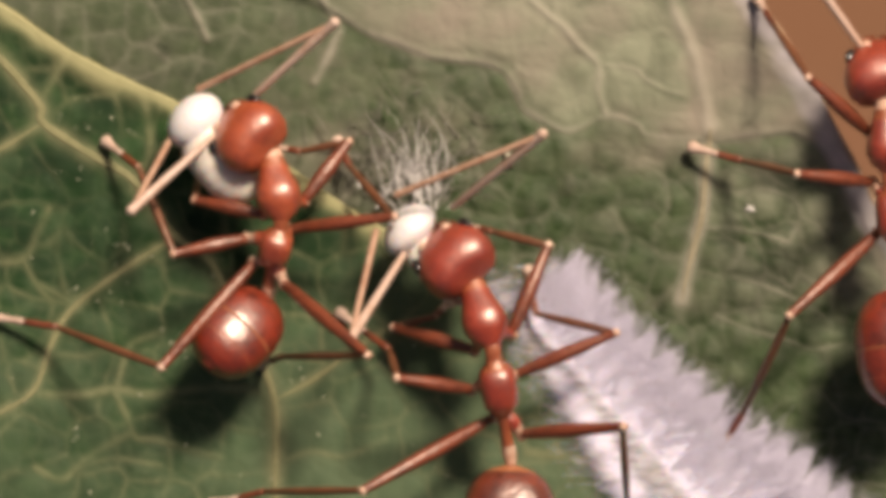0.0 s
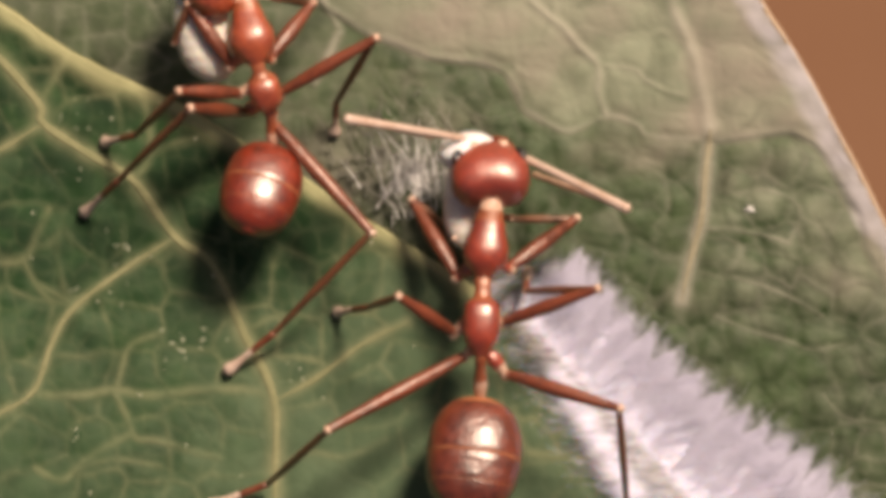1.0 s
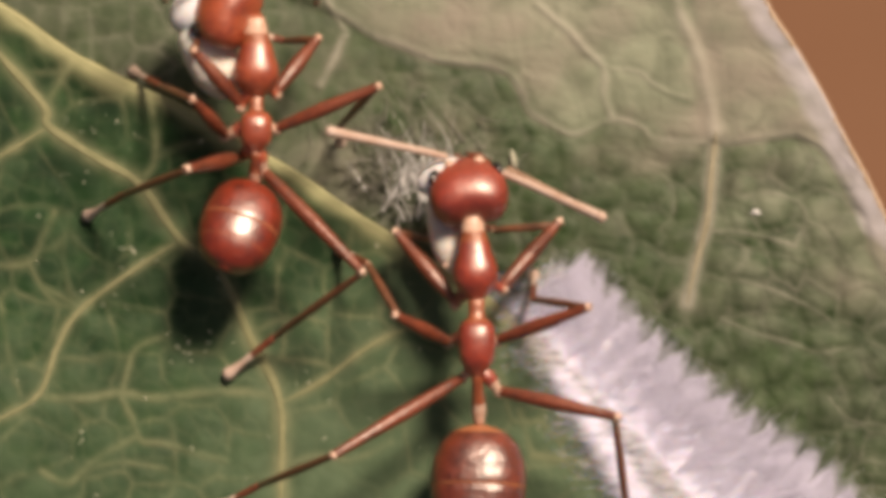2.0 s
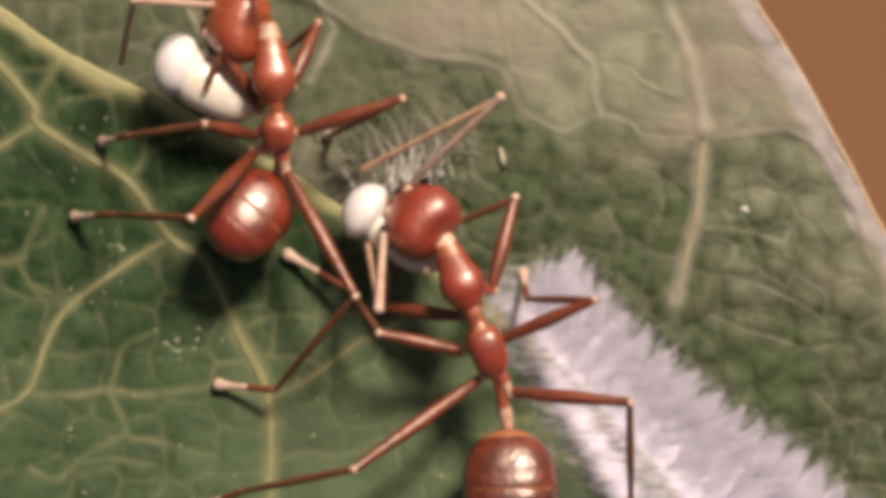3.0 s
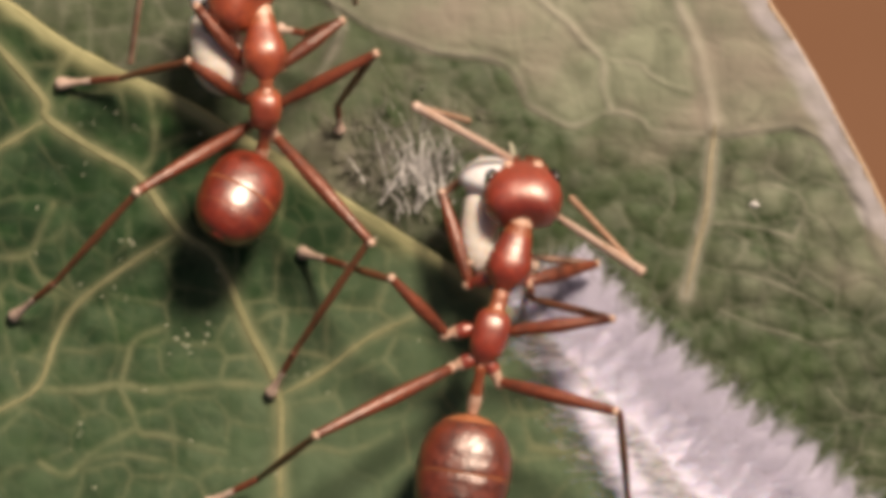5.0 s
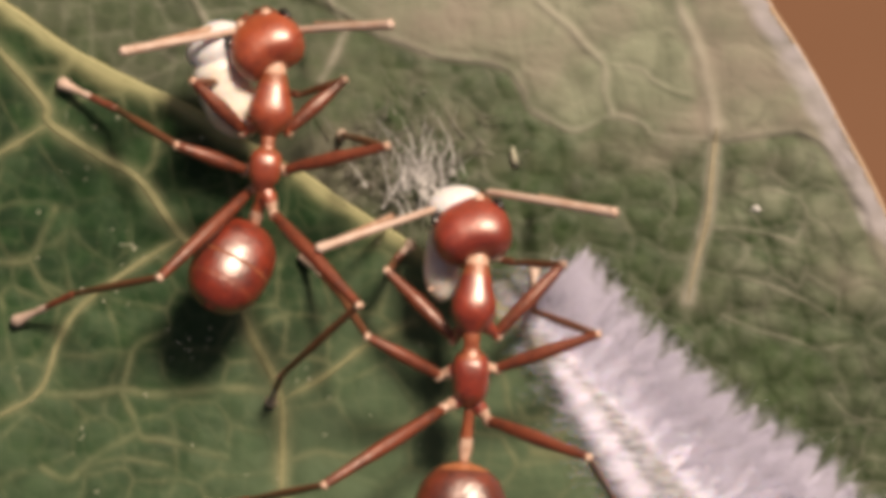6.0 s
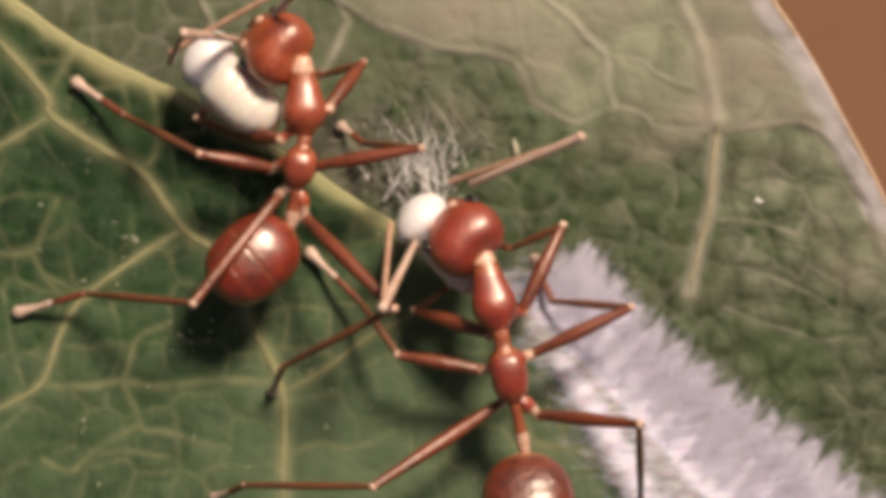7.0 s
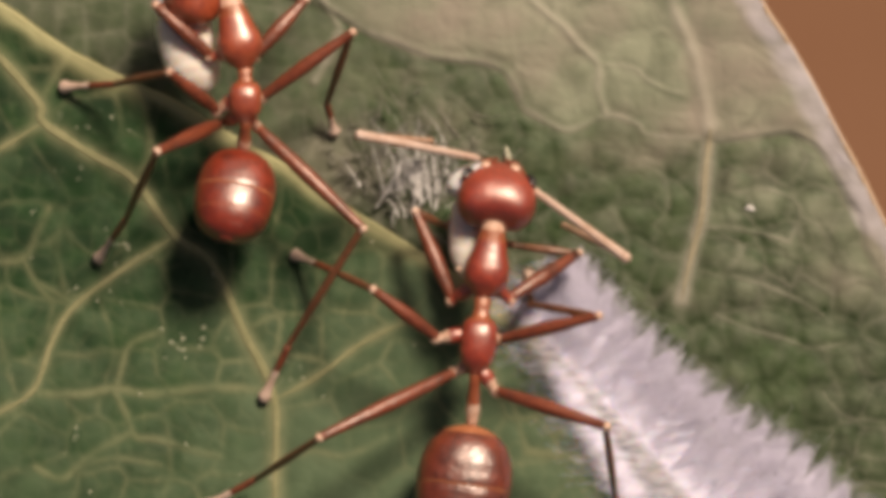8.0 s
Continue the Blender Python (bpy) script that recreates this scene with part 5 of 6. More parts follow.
    left["middle_right_ankle"] = [(-2.12, 1.87, 0.18), (-2.14, 1.77, 0.19), (-1.94, 1.82, 0.24), (-2.19, 2.31, 0.32), (-2.41, 3.28, 0.19), (-2.62, 3.16, 0.15), (-2.07, 2.4, 0.29), (-2.24, 2.64, 0.38), (-2.18, 2.46, 0.36), (-2.5, 2.24, 0.35), (-2.51, 2.55, 0.42), (-2.35, 2.51, 0.39), (-2.39, 2.85, 0.34), (-2.54, 3.22, 0.19), (-2.33, 2.74, 0.39), (-2.32, 2.53, 0.4), (-2.28, 2.45, 0.39), (-2.3, 2.11, 0.27), (-1.99, 2.2, 0.15), (-2.28, 2.65, 0.42), (-2.39, 2.86, 0.35), (-2.62, 3.25, 0.17)]
    left["middle_right_tip"] = [(-2.4, 2.46, -0.49), (-2.38, 2.38, -0.49), (-2.3, 2.34, -0.46), (-2.45, 2.57, -0.53), (-2.45, 2.64, -0.5), (-2.44, 2.53, -0.51), (-2.47, 2.57, -0.52), (-2.46, 2.56, -0.52), (-2.46, 2.57, -0.52), (-2.45, 2.57, -0.52), (-2.45, 2.56, -0.51), (-2.45, 2.56, -0.53), (-2.45, 2.55, -0.53), (-2.45, 2.58, -0.49), (-2.44, 2.58, -0.52), (-2.44, 2.56, -0.52), (-2.46, 2.57, -0.52), (-2.45, 2.57, -0.52), (-2.51, 2.61, -0.51), (-2.45, 2.56, -0.5), (-2.45, 2.55, -0.52), (-2.46, 2.62, -0.51)]
    left["hind_left_hip"] = [(-4.17, -0.29, 1.8), (-3.98, -0.05, 1.78), (-4.01, 0.14, 1.82), (-3.99, 1.62, 1.83), (-4.45, 3.09, 0.79), (-4.97, 2.6, 0.91), (-3.97, 1.64, 1.66), (-4.05, 2.16, 1.67), (-4.23, 0.84, 1.96), (-4.13, 0.68, 1.84), (-4.1, 1.22, 1.81), (-4.1, 1.57, 1.89), (-4.25, 1.96, 1.85), (-4.26, 2.82, 1.61), (-4.51, 2.03, 1.57), (-4.43, 1.28, 1.73), (-4.29, 0.82, 1.86), (-4.45, 0.04, 1.81), (-3.79, 1.04, 1.8), (-3.7, 2.0, 1.82), (-4.42, 2.5, 1.85), (-4.9, 2.82, 1.34)]
    left["hind_left_knee"] = [(-6.22, -2.62, 2.75), (-6.04, -2.41, 2.62), (-6.11, -2.1, 2.87), (-6.4, -0.16, 3.06), (-5.53, 3.08, 3.82), (-5.73, 2.83, 4.04), (-5.42, 0.23, 4.18), (-5.37, 0.68, 4.22), (-6.13, -0.28, 4.33), (-5.58, -2.07, 2.74), (-5.58, -1.49, 2.81), (-5.95, -0.8, 3.1), (-6.11, -0.37, 3.12), (-6.82, 1.27, 2.83), (-6.78, 0.67, 3.41), (-6.35, -0.63, 3.5), (-6.14, -1.35, 3.39), (-6.08, -2.49, 3.02), (-5.69, -1.38, 2.83), (-5.72, -0.34, 2.75), (-6.48, 0.4, 3.21), (-6.24, 2.11, 4.19)]
    left["hind_left_ankle"] = [(-8.66, -1.77, 0.67), (-8.65, -1.64, 0.72), (-8.47, -1.77, 0.56), (-9.0, -0.98, 1.17), (-7.24, 1.53, 1.43), (-7.39, 1.46, 1.51), (-7.03, 0.83, 1.35), (-7.21, 0.77, 1.46), (-7.21, 0.68, 1.35), (-8.16, -1.45, 0.75), (-8.07, -1.23, 0.64), (-8.51, -1.07, 1.02), (-8.33, -0.9, 0.72), (-8.71, -0.87, 1.15), (-8.83, -0.95, 1.37), (-8.4, -1.02, 0.94), (-8.27, -1.25, 0.86), (-8.13, -1.51, 0.61), (-8.2, -1.19, 0.67), (-8.12, -0.93, 0.54), (-8.49, -0.88, 0.9), (-7.09, 0.62, 1.36)]
    left["hind_left_tip"] = [(-10.3, -1.52, 0.04), (-10.28, -1.38, 0.04), (-10.14, -1.39, 0.04), (-10.28, -1.37, 0.02), (-8.1, 0.81, 0.04), (-8.13, 0.8, 0.03), (-8.18, 0.82, -0.0), (-8.2, 0.72, -0.01), (-8.28, 0.83, -0.04), (-9.78, -1.76, 0.06), (-9.71, -1.62, 0.05), (-9.81, -1.72, 0.01), (-9.8, -1.63, 0.04), (-9.82, -1.7, 0.03), (-9.81, -1.57, 0.03), (-9.79, -1.65, 0.03), (-9.81, -1.52, 0.03), (-9.81, -1.64, 0.04), (-9.79, -1.63, 0.04), (-9.72, -1.56, 0.05), (-9.8, -1.69, 0.03), (-7.79, -0.26, -0.01)]
    left["hind_right_hip"] = [(-3.54, -0.77, 2.0), (-3.41, -0.57, 1.84), (-3.52, -0.45, 1.47), (-3.36, 1.11, 1.55), (-3.77, 2.8, 1.68), (-4.3, 2.41, 1.8), (-3.49, 1.06, 1.72), (-3.37, 1.74, 1.8), (-3.79, 0.38, 1.68), (-3.69, 0.31, 1.67), (-3.68, 0.68, 1.61), (-3.69, 1.09, 1.77), (-3.79, 1.46, 1.79), (-3.76, 2.59, 1.69), (-3.95, 1.45, 1.84), (-3.9, 0.77, 2.01), (-3.72, 0.33, 2.11), (-3.77, -0.36, 2.15), (-3.26, 0.54, 1.67), (-3.28, 1.61, 1.62), (-3.75, 2.11, 1.74), (-4.14, 2.69, 1.72)]
    left["hind_right_knee"] = [(-1.65, -2.33, 4.21), (-1.27, -2.08, 3.84), (-1.42, -2.08, 3.39), (-1.31, -1.01, 3.01), (-1.59, 0.37, 2.12), (-2.05, 0.13, 2.61), (-1.57, -1.26, 3.05), (-1.82, -1.03, 2.7), (-2.09, -2.11, 3.01), (-1.88, -2.21, 2.79), (-1.92, -1.85, 2.76), (-2.13, -1.66, 2.73), (-2.07, -0.86, 3.38), (-1.6, 0.22, 2.44), (-1.99, -0.6, 3.51), (-1.99, -1.24, 3.79), (-1.82, -1.66, 3.93), (-1.82, -2.22, 4.05), (-1.26, -1.49, 3.32), (-1.08, -0.61, 2.68), (-1.58, -0.23, 2.6), (-1.79, 0.44, 2.22)]
    left["hind_right_ankle"] = [(-3.6, -2.42, 1.28), (-3.26, -2.35, 0.95), (-3.62, -2.44, 0.67), (-3.51, -2.15, 0.51), (-3.79, -1.89, 0.52), (-3.92, -1.85, 0.36), (-3.9, -2.29, 0.62), (-3.65, -3.17, 0.59), (-4.4, -4.11, 1.26), (-4.41, -4.14, 1.27), (-4.36, -3.91, 1.26), (-4.21, -4.05, 1.18), (-2.5, -2.57, 0.34), (-3.31, -2.43, 0.87), (-3.55, -2.39, 0.91), (-3.76, -2.85, 1.21), (-3.71, -2.83, 1.2), (-3.71, -2.8, 1.14), (-3.76, -2.83, 1.23), (-3.56, -2.53, 1.06), (-3.7, -2.53, 0.98), (-3.48, -2.2, 0.59)]
    left["hind_right_tip"] = [(-4.1, -2.62, -0.08), (-4.28, -2.54, -0.07), (-4.86, -2.86, -0.03), (-4.74, -2.76, -0.03), (-4.87, -2.75, -0.03), (-4.97, -2.8, -0.05), (-5.09, -2.82, -0.06), (-4.99, -3.06, -0.04), (-4.72, -4.75, -0.02), (-4.67, -4.83, 0.0), (-4.64, -4.6, -0.0), (-4.71, -4.75, -0.0), (-2.9, -3.93, -0.03), (-3.93, -3.41, -0.05), (-4.05, -3.38, -0.06), (-4.04, -3.49, -0.08), (-4.06, -3.45, -0.08), (-4.06, -3.53, -0.08), (-4.03, -3.43, -0.08), (-4.05, -3.37, -0.05), (-4.08, -3.49, -0.06), (-4.05, -3.4, -0.05)]
    left["right_feeler_base"] = [(-4.26, 3.33, 1.95), (-3.93, 3.53, 1.95), (-3.35, 3.71, 1.92), (-4.05, 5.19, 1.94), (-4.13, 6.92, 1.94), (-4.45, 6.88, 1.94), (-3.81, 5.33, 1.94), (-4.32, 5.54, 1.95), (-4.27, 4.49, 1.92), (-4.48, 4.34, 1.91), (-4.64, 4.56, 1.93), (-3.69, 5.25, 1.96), (-3.86, 5.5, 1.96), (-4.14, 6.6, 1.92), (-3.43, 5.5, 2.11), (-3.57, 4.84, 1.97), (-3.85, 4.46, 1.9), (-4.46, 3.85, 1.97), (-4.14, 4.77, 1.86), (-4.34, 5.75, 1.98), (-4.91, 6.28, 1.93), (-4.57, 6.9, 1.94)]
    left["right_feeler_elbow"] = [(-2.41, 4.95, 3.26), (-1.78, 4.44, 3.47), (-1.81, 3.95, 4.24), (-2.98, 5.84, 4.43), (-2.76, 7.68, 4.25), (-3.08, 7.39, 4.31), (-2.74, 5.92, 4.44), (-3.36, 6.2, 4.49), (-3.46, 6, 4.12), (-3.35, 5.46, 4.2), (-3.44, 4.91, 4.42), (-1.8, 4.87, 3.98), (-1.84, 5.37, 3.89), (-2.64, 7.11, 4.22), (-1.27, 4.41, 3.6), (-1.32, 4.91, 3.63), (-2.29, 5.21, 4.08), (-2.55, 5.12, 3.58), (-3.01, 5.86, 4.15), (-3.29, 6.52, 4.46), (-3.83, 6.92, 4.42), (-3.26, 7.52, 4.32)]
    left["right_feeler_tip"] = [(-5.42, 3.56, 1.61), (-4.95, 3.81, 1.65), (-3.96, 3.88, 1.22), (-2.04, 5.45, 0.87), (-2.31, 6.3, 0.84), (-2.63, 6.01, 0.9), (-3.31, 5.15, 0.86), (-2.95, 5.68, 0.85), (-5.81, 4.19, 1.89), (-5.97, 4.04, 1.99), (-2.89, 5.33, 0.78), (-2.96, 4.9, 0.47), (-3, 5.16, 0.38), (-2.31, 5.72, 0.8), (-1.92, 4.99, 0.03), (-2.97, 5.04, 0.32), (-4.34, 4.52, 1.06), (-5, 3.93, 1.07), (-6.19, 4.14, 3.12), (-2.84, 5.63, 0.9), (-2.9, 6.03, 0.95), (-2.81, 6.14, 0.91)]
    left["left_feeler_base"] = [(-5.01, 2.58, 1.96), (-4.55, 2.79, 1.92), (-4.08, 3.4, 2.01), (-4.66, 5.18, 1.89), (-4.89, 6.92, 1.92), (-5.14, 6.88, 1.93), (-4.65, 4.89, 1.98), (-4.88, 5.41, 1.92), (-4.9, 3.93, 1.92), (-5.1, 3.78, 1.93), (-4.94, 4.31, 1.89), (-4.89, 5.24, 2.05), (-4.97, 5.49, 1.86), (-4.83, 6.6, 1.96), (-4.51, 5.67, 1.88), (-4.75, 4.83, 2), (-4.64, 4.29, 1.9), (-5.32, 3.14, 1.99), (-4.74, 4.47, 1.91), (-4.85, 5.5, 1.94), (-5.41, 6.16, 1.93), (-5.26, 6.9, 1.93)]
    left["left_feeler_elbow"] = [(-6.86, 0.85, 2.98), (-6.51, 1.99, 3.61), (-6.47, 3.9, 3.26), (-5.85, 5.85, 4.23), (-5.98, 7.3, 4.38), (-6.28, 7.13, 4.37), (-7.13, 4.77, 3.12), (-6.63, 5.46, 4), (-5.95, 3.99, 4.42), (-6.15, 3.71, 4.43), (-6.05, 4.61, 4.35), (-7.27, 4.94, 3.39), (-6.16, 5.89, 4.25), (-7.01, 6.28, 3.55), (-5.82, 5.68, 4.25), (-7.16, 4.34, 3.22), (-6.4, 3.67, 3.86), (-7.49, 1.95, 3.15), (-5.81, 4.52, 4.41), (-6.14, 6.03, 4.27), (-6.34, 6.55, 4.44), (-6.35, 7.27, 4.39)]
    left["left_feeler_tip"] = [(-5.9, 2.8, 1.16), (-5.74, 2.67, 0.97), (-5.55, 3.94, 0.59), (-6.32, 4.95, 1.58), (-6.71, 6.3, 1.83), (-7.03, 6.01, 1.88), (-5.11, 5.13, 1.18), (-7.05, 4.17, 1.51), (-6.43, 4.32, 1.64), (-6.5, 3.04, 1.7), (-6.41, 4.07, 1.59), (-6.28, 5.19, 0.76), (-6.03, 3.87, 2.25), (-7.03, 4.09, 1.77), (-7.06, 4.05, 2.29), (-4.97, 4.98, 1.55), (-4.86, 4.42, 1.6), (-6.12, 2.94, 0.89), (-6.27, 3.98, 1.66), (-6.44, 5.01, 1.65), (-6.81, 5.54, 1.84), (-6.96, 6.02, 1.92)]
    right = {}
    right["head"] = [(0.26, -0.25, 2.1), (0.28, 0.08, 2.1), (0.8, 0.13, 2.1), (1.48, 0.92, 2.1), (1.05, 1.64, 2.1), (0.64, 1.61, 2.1), (0.09, 0.68, 2.1), (-0.36, 0.64, 2.1), (-0.38, 0.35, 2.1), (-0.64, 0.38, 2.1), (-0.36, 0.54, 2.1), (0.33, 0.29, 2.1), (1.29, 0.6, 2.1), (1.77, 1.07, 2.1), (1.19, 1.08, 2.1), (0.5, 0.38, 2.1), (0.24, -0.05, 2.1), (0.36, -0.49, 2.1), (0.28, 0.08, 2.1), (1.62, 0.54, 2.1), (1.93, 0.94, 2.1), (1.2, 1.12, 2.1)]
    right["neck"] = [(0.6, -0.63, 1.93), (0.64, -0.34, 1.93), (1.05, -0.47, 1.86), (1.79, 0.3, 2.13), (1.08, 1.06, 2.15), (0.58, 0.98, 2.15), (0.46, 0.13, 2.1), (0.13, 0.22, 2.04), (0.12, 0.04, 2.12), (0.01, 0.04, 1.96), (0, 0.07, 1.9), (0.7, -0.26, 2.07), (1.44, -0.02, 2.14), (1.83, 0.63, 2.15), (1.01, 0.53, 2.14), (0.63, -0.18, 2.14), (0.43, -0.61, 2.15), (0.72, -0.94, 2.19), (0.71, -0.35, 2.1), (1.93, 0.01, 2.1), (1.99, 0.42, 2.15), (1.14, 0.59, 2.14)]
    right["waist"] = [(1.08, -2.14, 2.54), (1.1, -1.9, 2.41), (1.31, -2.05, 2.41), (1.86, -1.39, 2.28), (0.89, -0.63, 2.16), (0.51, -0.71, 2.15), (0.84, -1.51, 2.28), (0.77, -1.31, 2.41), (0.74, -1.5, 2.43), (0.69, -1.46, 2.36), (0.6, -1.45, 2.35), (0.95, -1.91, 2.39), (1.23, -1.7, 2.26), (1.39, -1.01, 2.15), (0.63, -1.12, 2.2), (0.5, -1.87, 2.31), (0.67, -2.28, 2.37), (1.11, -2.57, 2.42), (1.09, -1.99, 2.37), (2, -1.69, 2.21), (1.62, -1.23, 2.15), (0.89, -1.09, 2.12)]
    right["rear"] = [(1.33, -3.72, 1.97), (1.47, -3.51, 2.04), (1.56, -3.7, 2.08), (1.73, -3.06, 2.04), (0.83, -2.32, 2.18), (0.51, -2.41, 2.07), (1.1, -3.18, 2.08), (1.34, -2.83, 1.92), (1.39, -3, 1.97), (1.37, -2.95, 1.93), (1.27, -2.97, 2.02), (1.27, -3.5, 1.9), (1.17, -3.38, 2.03), (1.08, -2.68, 2.11), (0.31, -2.77, 1.93), (0.46, -3.49, 1.8), (0.83, -3.91, 1.91), (1.37, -4.16, 1.86), (1.41, -3.59, 1.91), (1.74, -3.36, 2.07), (1.24, -2.89, 2.12), (0.71, -2.78, 2.06)]
    right["node"] = [(1.53, -4.87, 1.35), (1.67, -4.66, 1.42), (1.69, -4.86, 1.45), (1.8, -4.2, 1.36), (0.83, -3.33, 1.32), (0.54, -3.56, 1.42), (1.29, -4.25, 1.33), (1.59, -4.04, 1.43), (1.71, -4.08, 1.27), (1.81, -4.15, 1.55), (1.71, -4.12, 1.53), (1.59, -4.7, 1.44), (1.3, -4.52, 1.37), (0.98, -3.79, 1.39), (0.13, -4.02, 1.53), (0.32, -4.78, 1.55), (0.96, -5.11, 1.37), (1.5, -5.37, 1.34), (1.67, -4.79, 1.42), (1.69, -4.51, 1.42), (1.12, -3.98, 1.38), (0.64, -3.97, 1.49)]
    right["end"] = [(1.4, -7.56, 1.96), (1.09, -7.2, 2.43), (1.55, -7.39, 2.64), (1.3, -6.81, 2.16), (0.52, -6, 2.08), (0.39, -6.29, 1.8), (1.41, -6.94, 1.96), (1.65, -6.86, 1.8), (1.83, -6.83, 1.8), (2, -6.85, 1.87), (1.84, -6.82, 1.96), (1.58, -7.3, 2.42), (1.1, -7.04, 2.63), (0.52, -6.49, 1.8), (-0.19, -6.73, 1.8), (0.13, -7.5, 1.87), (1.05, -7.63, 2.65), (1.56, -7.95, 2.42), (1.78, -7.39, 2.41), (1.43, -7.12, 2.37), (0.81, -6.68, 1.8), (0.26, -6.69, 1.8)]
    right["larva_front"] = [(-0.62, 0.38, 1.5), (-0.67, 0.64, 1.5), (-0.52, 0.5, 1.5), (0.42, 1.49, 1.5), (0.66, 2.03, 1.5), (0.49, 1.84, 1.5), (-1.11, 0.96, 1.5), (-1.5, 0.86, 1.5), (-1.51, 0.69, 1.5), (-1.59, 0.79, 1.5), (-1.44, 1.01, 1.5), (-0.74, 1.05, 1.5), (0.48, 1.42, 1.5), (1.02, 1.35, 1.5), (0.95, 1.34, 1.5), (0.25, 0.81, 1.5), (-0.39, 0.39, 1.5), (-0.39, -0.05, 1.5), (-0.54, 0.45, 1.5), (0.62, 1.05, 1.5), (1.0, 1.45, 1.5), (0.83, 1.3, 1.5)]
    right["larva_end"] = [(0.61, -1.15, 1.4), (0.68, -0.88, 1.4), (0.83, -1.2, 1.4), (1.33, -0.41, 1.4), (0.54, 0.58, 1.4), (0.1, 0.44, 1.4), (0.3, -0.65, 1.4), (0.1, -0.43, 1.4), (0.15, -0.54, 1.4), (0.07, -0.56, 1.4), (-0.03, -0.54, 1.4), (0.35, -0.85, 1.4), (0.95, -0.6, 1.4), (0.92, -0.19, 1.4), (0.47, 0.07, 1.4), (-0.04, -0.45, 1.4), (0.26, -1.01, 1.4), (0.52, -1.45, 1.4), (0.62, -1.01, 1.4), (1.47, -0.85, 1.4), (1.15, -0.32, 1.4), (0.67, -0.02, 1.4)]
    right["front_left_hip"] = [(0.72, -2.27, 1.82), (0.86, -2, 1.88), (0.92, -2.2, 1.79), (1.32, -1.49, 2.05), (0.33, -0.62, 1.76), (-0.04, -0.8, 1.67), (0.59, -1.58, 1.87), (0.59, -1.5, 1.85), (0.5, -1.6, 1.88), (0.43, -1.56, 1.87), (0.35, -1.53, 1.95), (0.7, -1.98, 1.65), (0.64, -1.75, 1.63), (0.69, -0.89, 1.67), (0.1, -0.94, 1.66), (0.12, -2.01, 1.8), (0.31, -2.38, 1.75), (0.86, -2.62, 1.69), (0.88, -2.07, 2.04), (1.19, -1.81, 2.01), (0.88, -1.31, 1.8), (0.21, -1.15, 1.68)]
    right["front_left_knee"] = [(-1.09, -1.78, 0.8), (-0.82, -1.57, 0.65), (-0.84, -1.53, 0.78), (0.15, -0.22, 0.83), (-0.68, 1.08, 0.95), (-1.19, 0.98, 1.35), (-1.14, -1.01, 0.79), (-1.2, -1.32, 0.71), (-1.35, -1.63, 0.83), (-1.36, -1.58, 0.73), (-1.42, -1.37, 0.8), (-1.23, -1.16, 1.17), (-0.36, 0.09, 1.16), (0.03, 1.15, 1.44), (-0.79, 0.99, 1.31), (-1.36, -0.53, 1.46), (-1.4, -1.38, 0.97), (-1.06, -1.95, 1.03), (-0.78, -1.58, 0.81), (0.18, -0.4, 0.8), (0.43, 0.65, 1.1), (-0.61, 0.8, 1.33)]
    right["front_left_ankle"] = [(-0.19, -1.53, 0.6), (-0.05, -1.14, 0.28), (-0.06, -1.33, 0.25), (-0.03, 0.47, 0.2), (0.07, 0.52, 0.71), (-0.5, 0.84, 0.69), (-0.4, -0.89, 0.2), (-1.07, -0.49, 0.23), (-1.13, -0.95, 0.2), (-1.02, -0.87, 0.2), (-0.99, -0.76, 0.2), (-0.95, -0.35, 0.73), (-1.16, 0.58, 0.88), (0.58, 1.58, 0.78), (-0.01, 1.28, 0.82), (-1.22, -0.26, 0.56), (-0.98, -0.53, 0.73), (-0.15, -1.77, 0.77), (-0.19, -1.16, 0.2), (-0.34, 0.13, 0.2), (-0.03, 0.89, 0.29), (0.07, 0.48, 0.73)]
    right["front_left_tip"] = [(0.16, -1.19, 0.41), (0.29, -0.8, 0.47), (0.25, -1.01, 0.52), (0.28, 0.72, 0.52), (0.4, 0.84, 0.47), (-0.16, 1.2, 0.51), (-0.11, -0.59, 0.5), (-0.75, -0.18, 0.49), (-0.84, -0.67, 0.52), (-0.71, -0.56, 0.48), (-0.69, -0.48, 0.51), (-0.61, -0.01, 0.51), (-0.92, 0.92, 0.57), (0.9, 1.91, 0.52), (0.31, 1.59, 0.54), (-0.87, 0.08, 0.41), (-0.65, -0.18, 0.52), (0.18, -1.45, 0.52), (0.08, -0.89, 0.54), (-0.02, 0.41, 0.49), (0.31, 1.21, 0.49), (0.4, 0.82, 0.51)]
    right["front_right_hip"] = [(1.52, -1.9, 1.7), (1.57, -1.62, 1.68), (1.75, -1.75, 1.68), (2.38, -1.08, 1.7), (1.46, -0.43, 1.78), (1.09, -0.58, 1.8), (1.32, -1.07, 1.84), (1.2, -0.91, 1.8), (1.18, -0.88, 1.76), (1.1, -0.97, 1.75), (1.12, -1.07, 1.78), (1.41, -1.46, 1.8), (1.8, -1.41, 1.7), (1.95, -0.82, 1.85), (1.12, -1.06, 1.9), (1.04, -1.92, 1.76), (1.28, -2.05, 1.75), (1.6, -2.15, 1.73), (1.58, -1.59, 1.7), (2.56, -1.18, 1.86), (2.12, -1.2, 1.83), (1.46, -1.14, 1.78)]
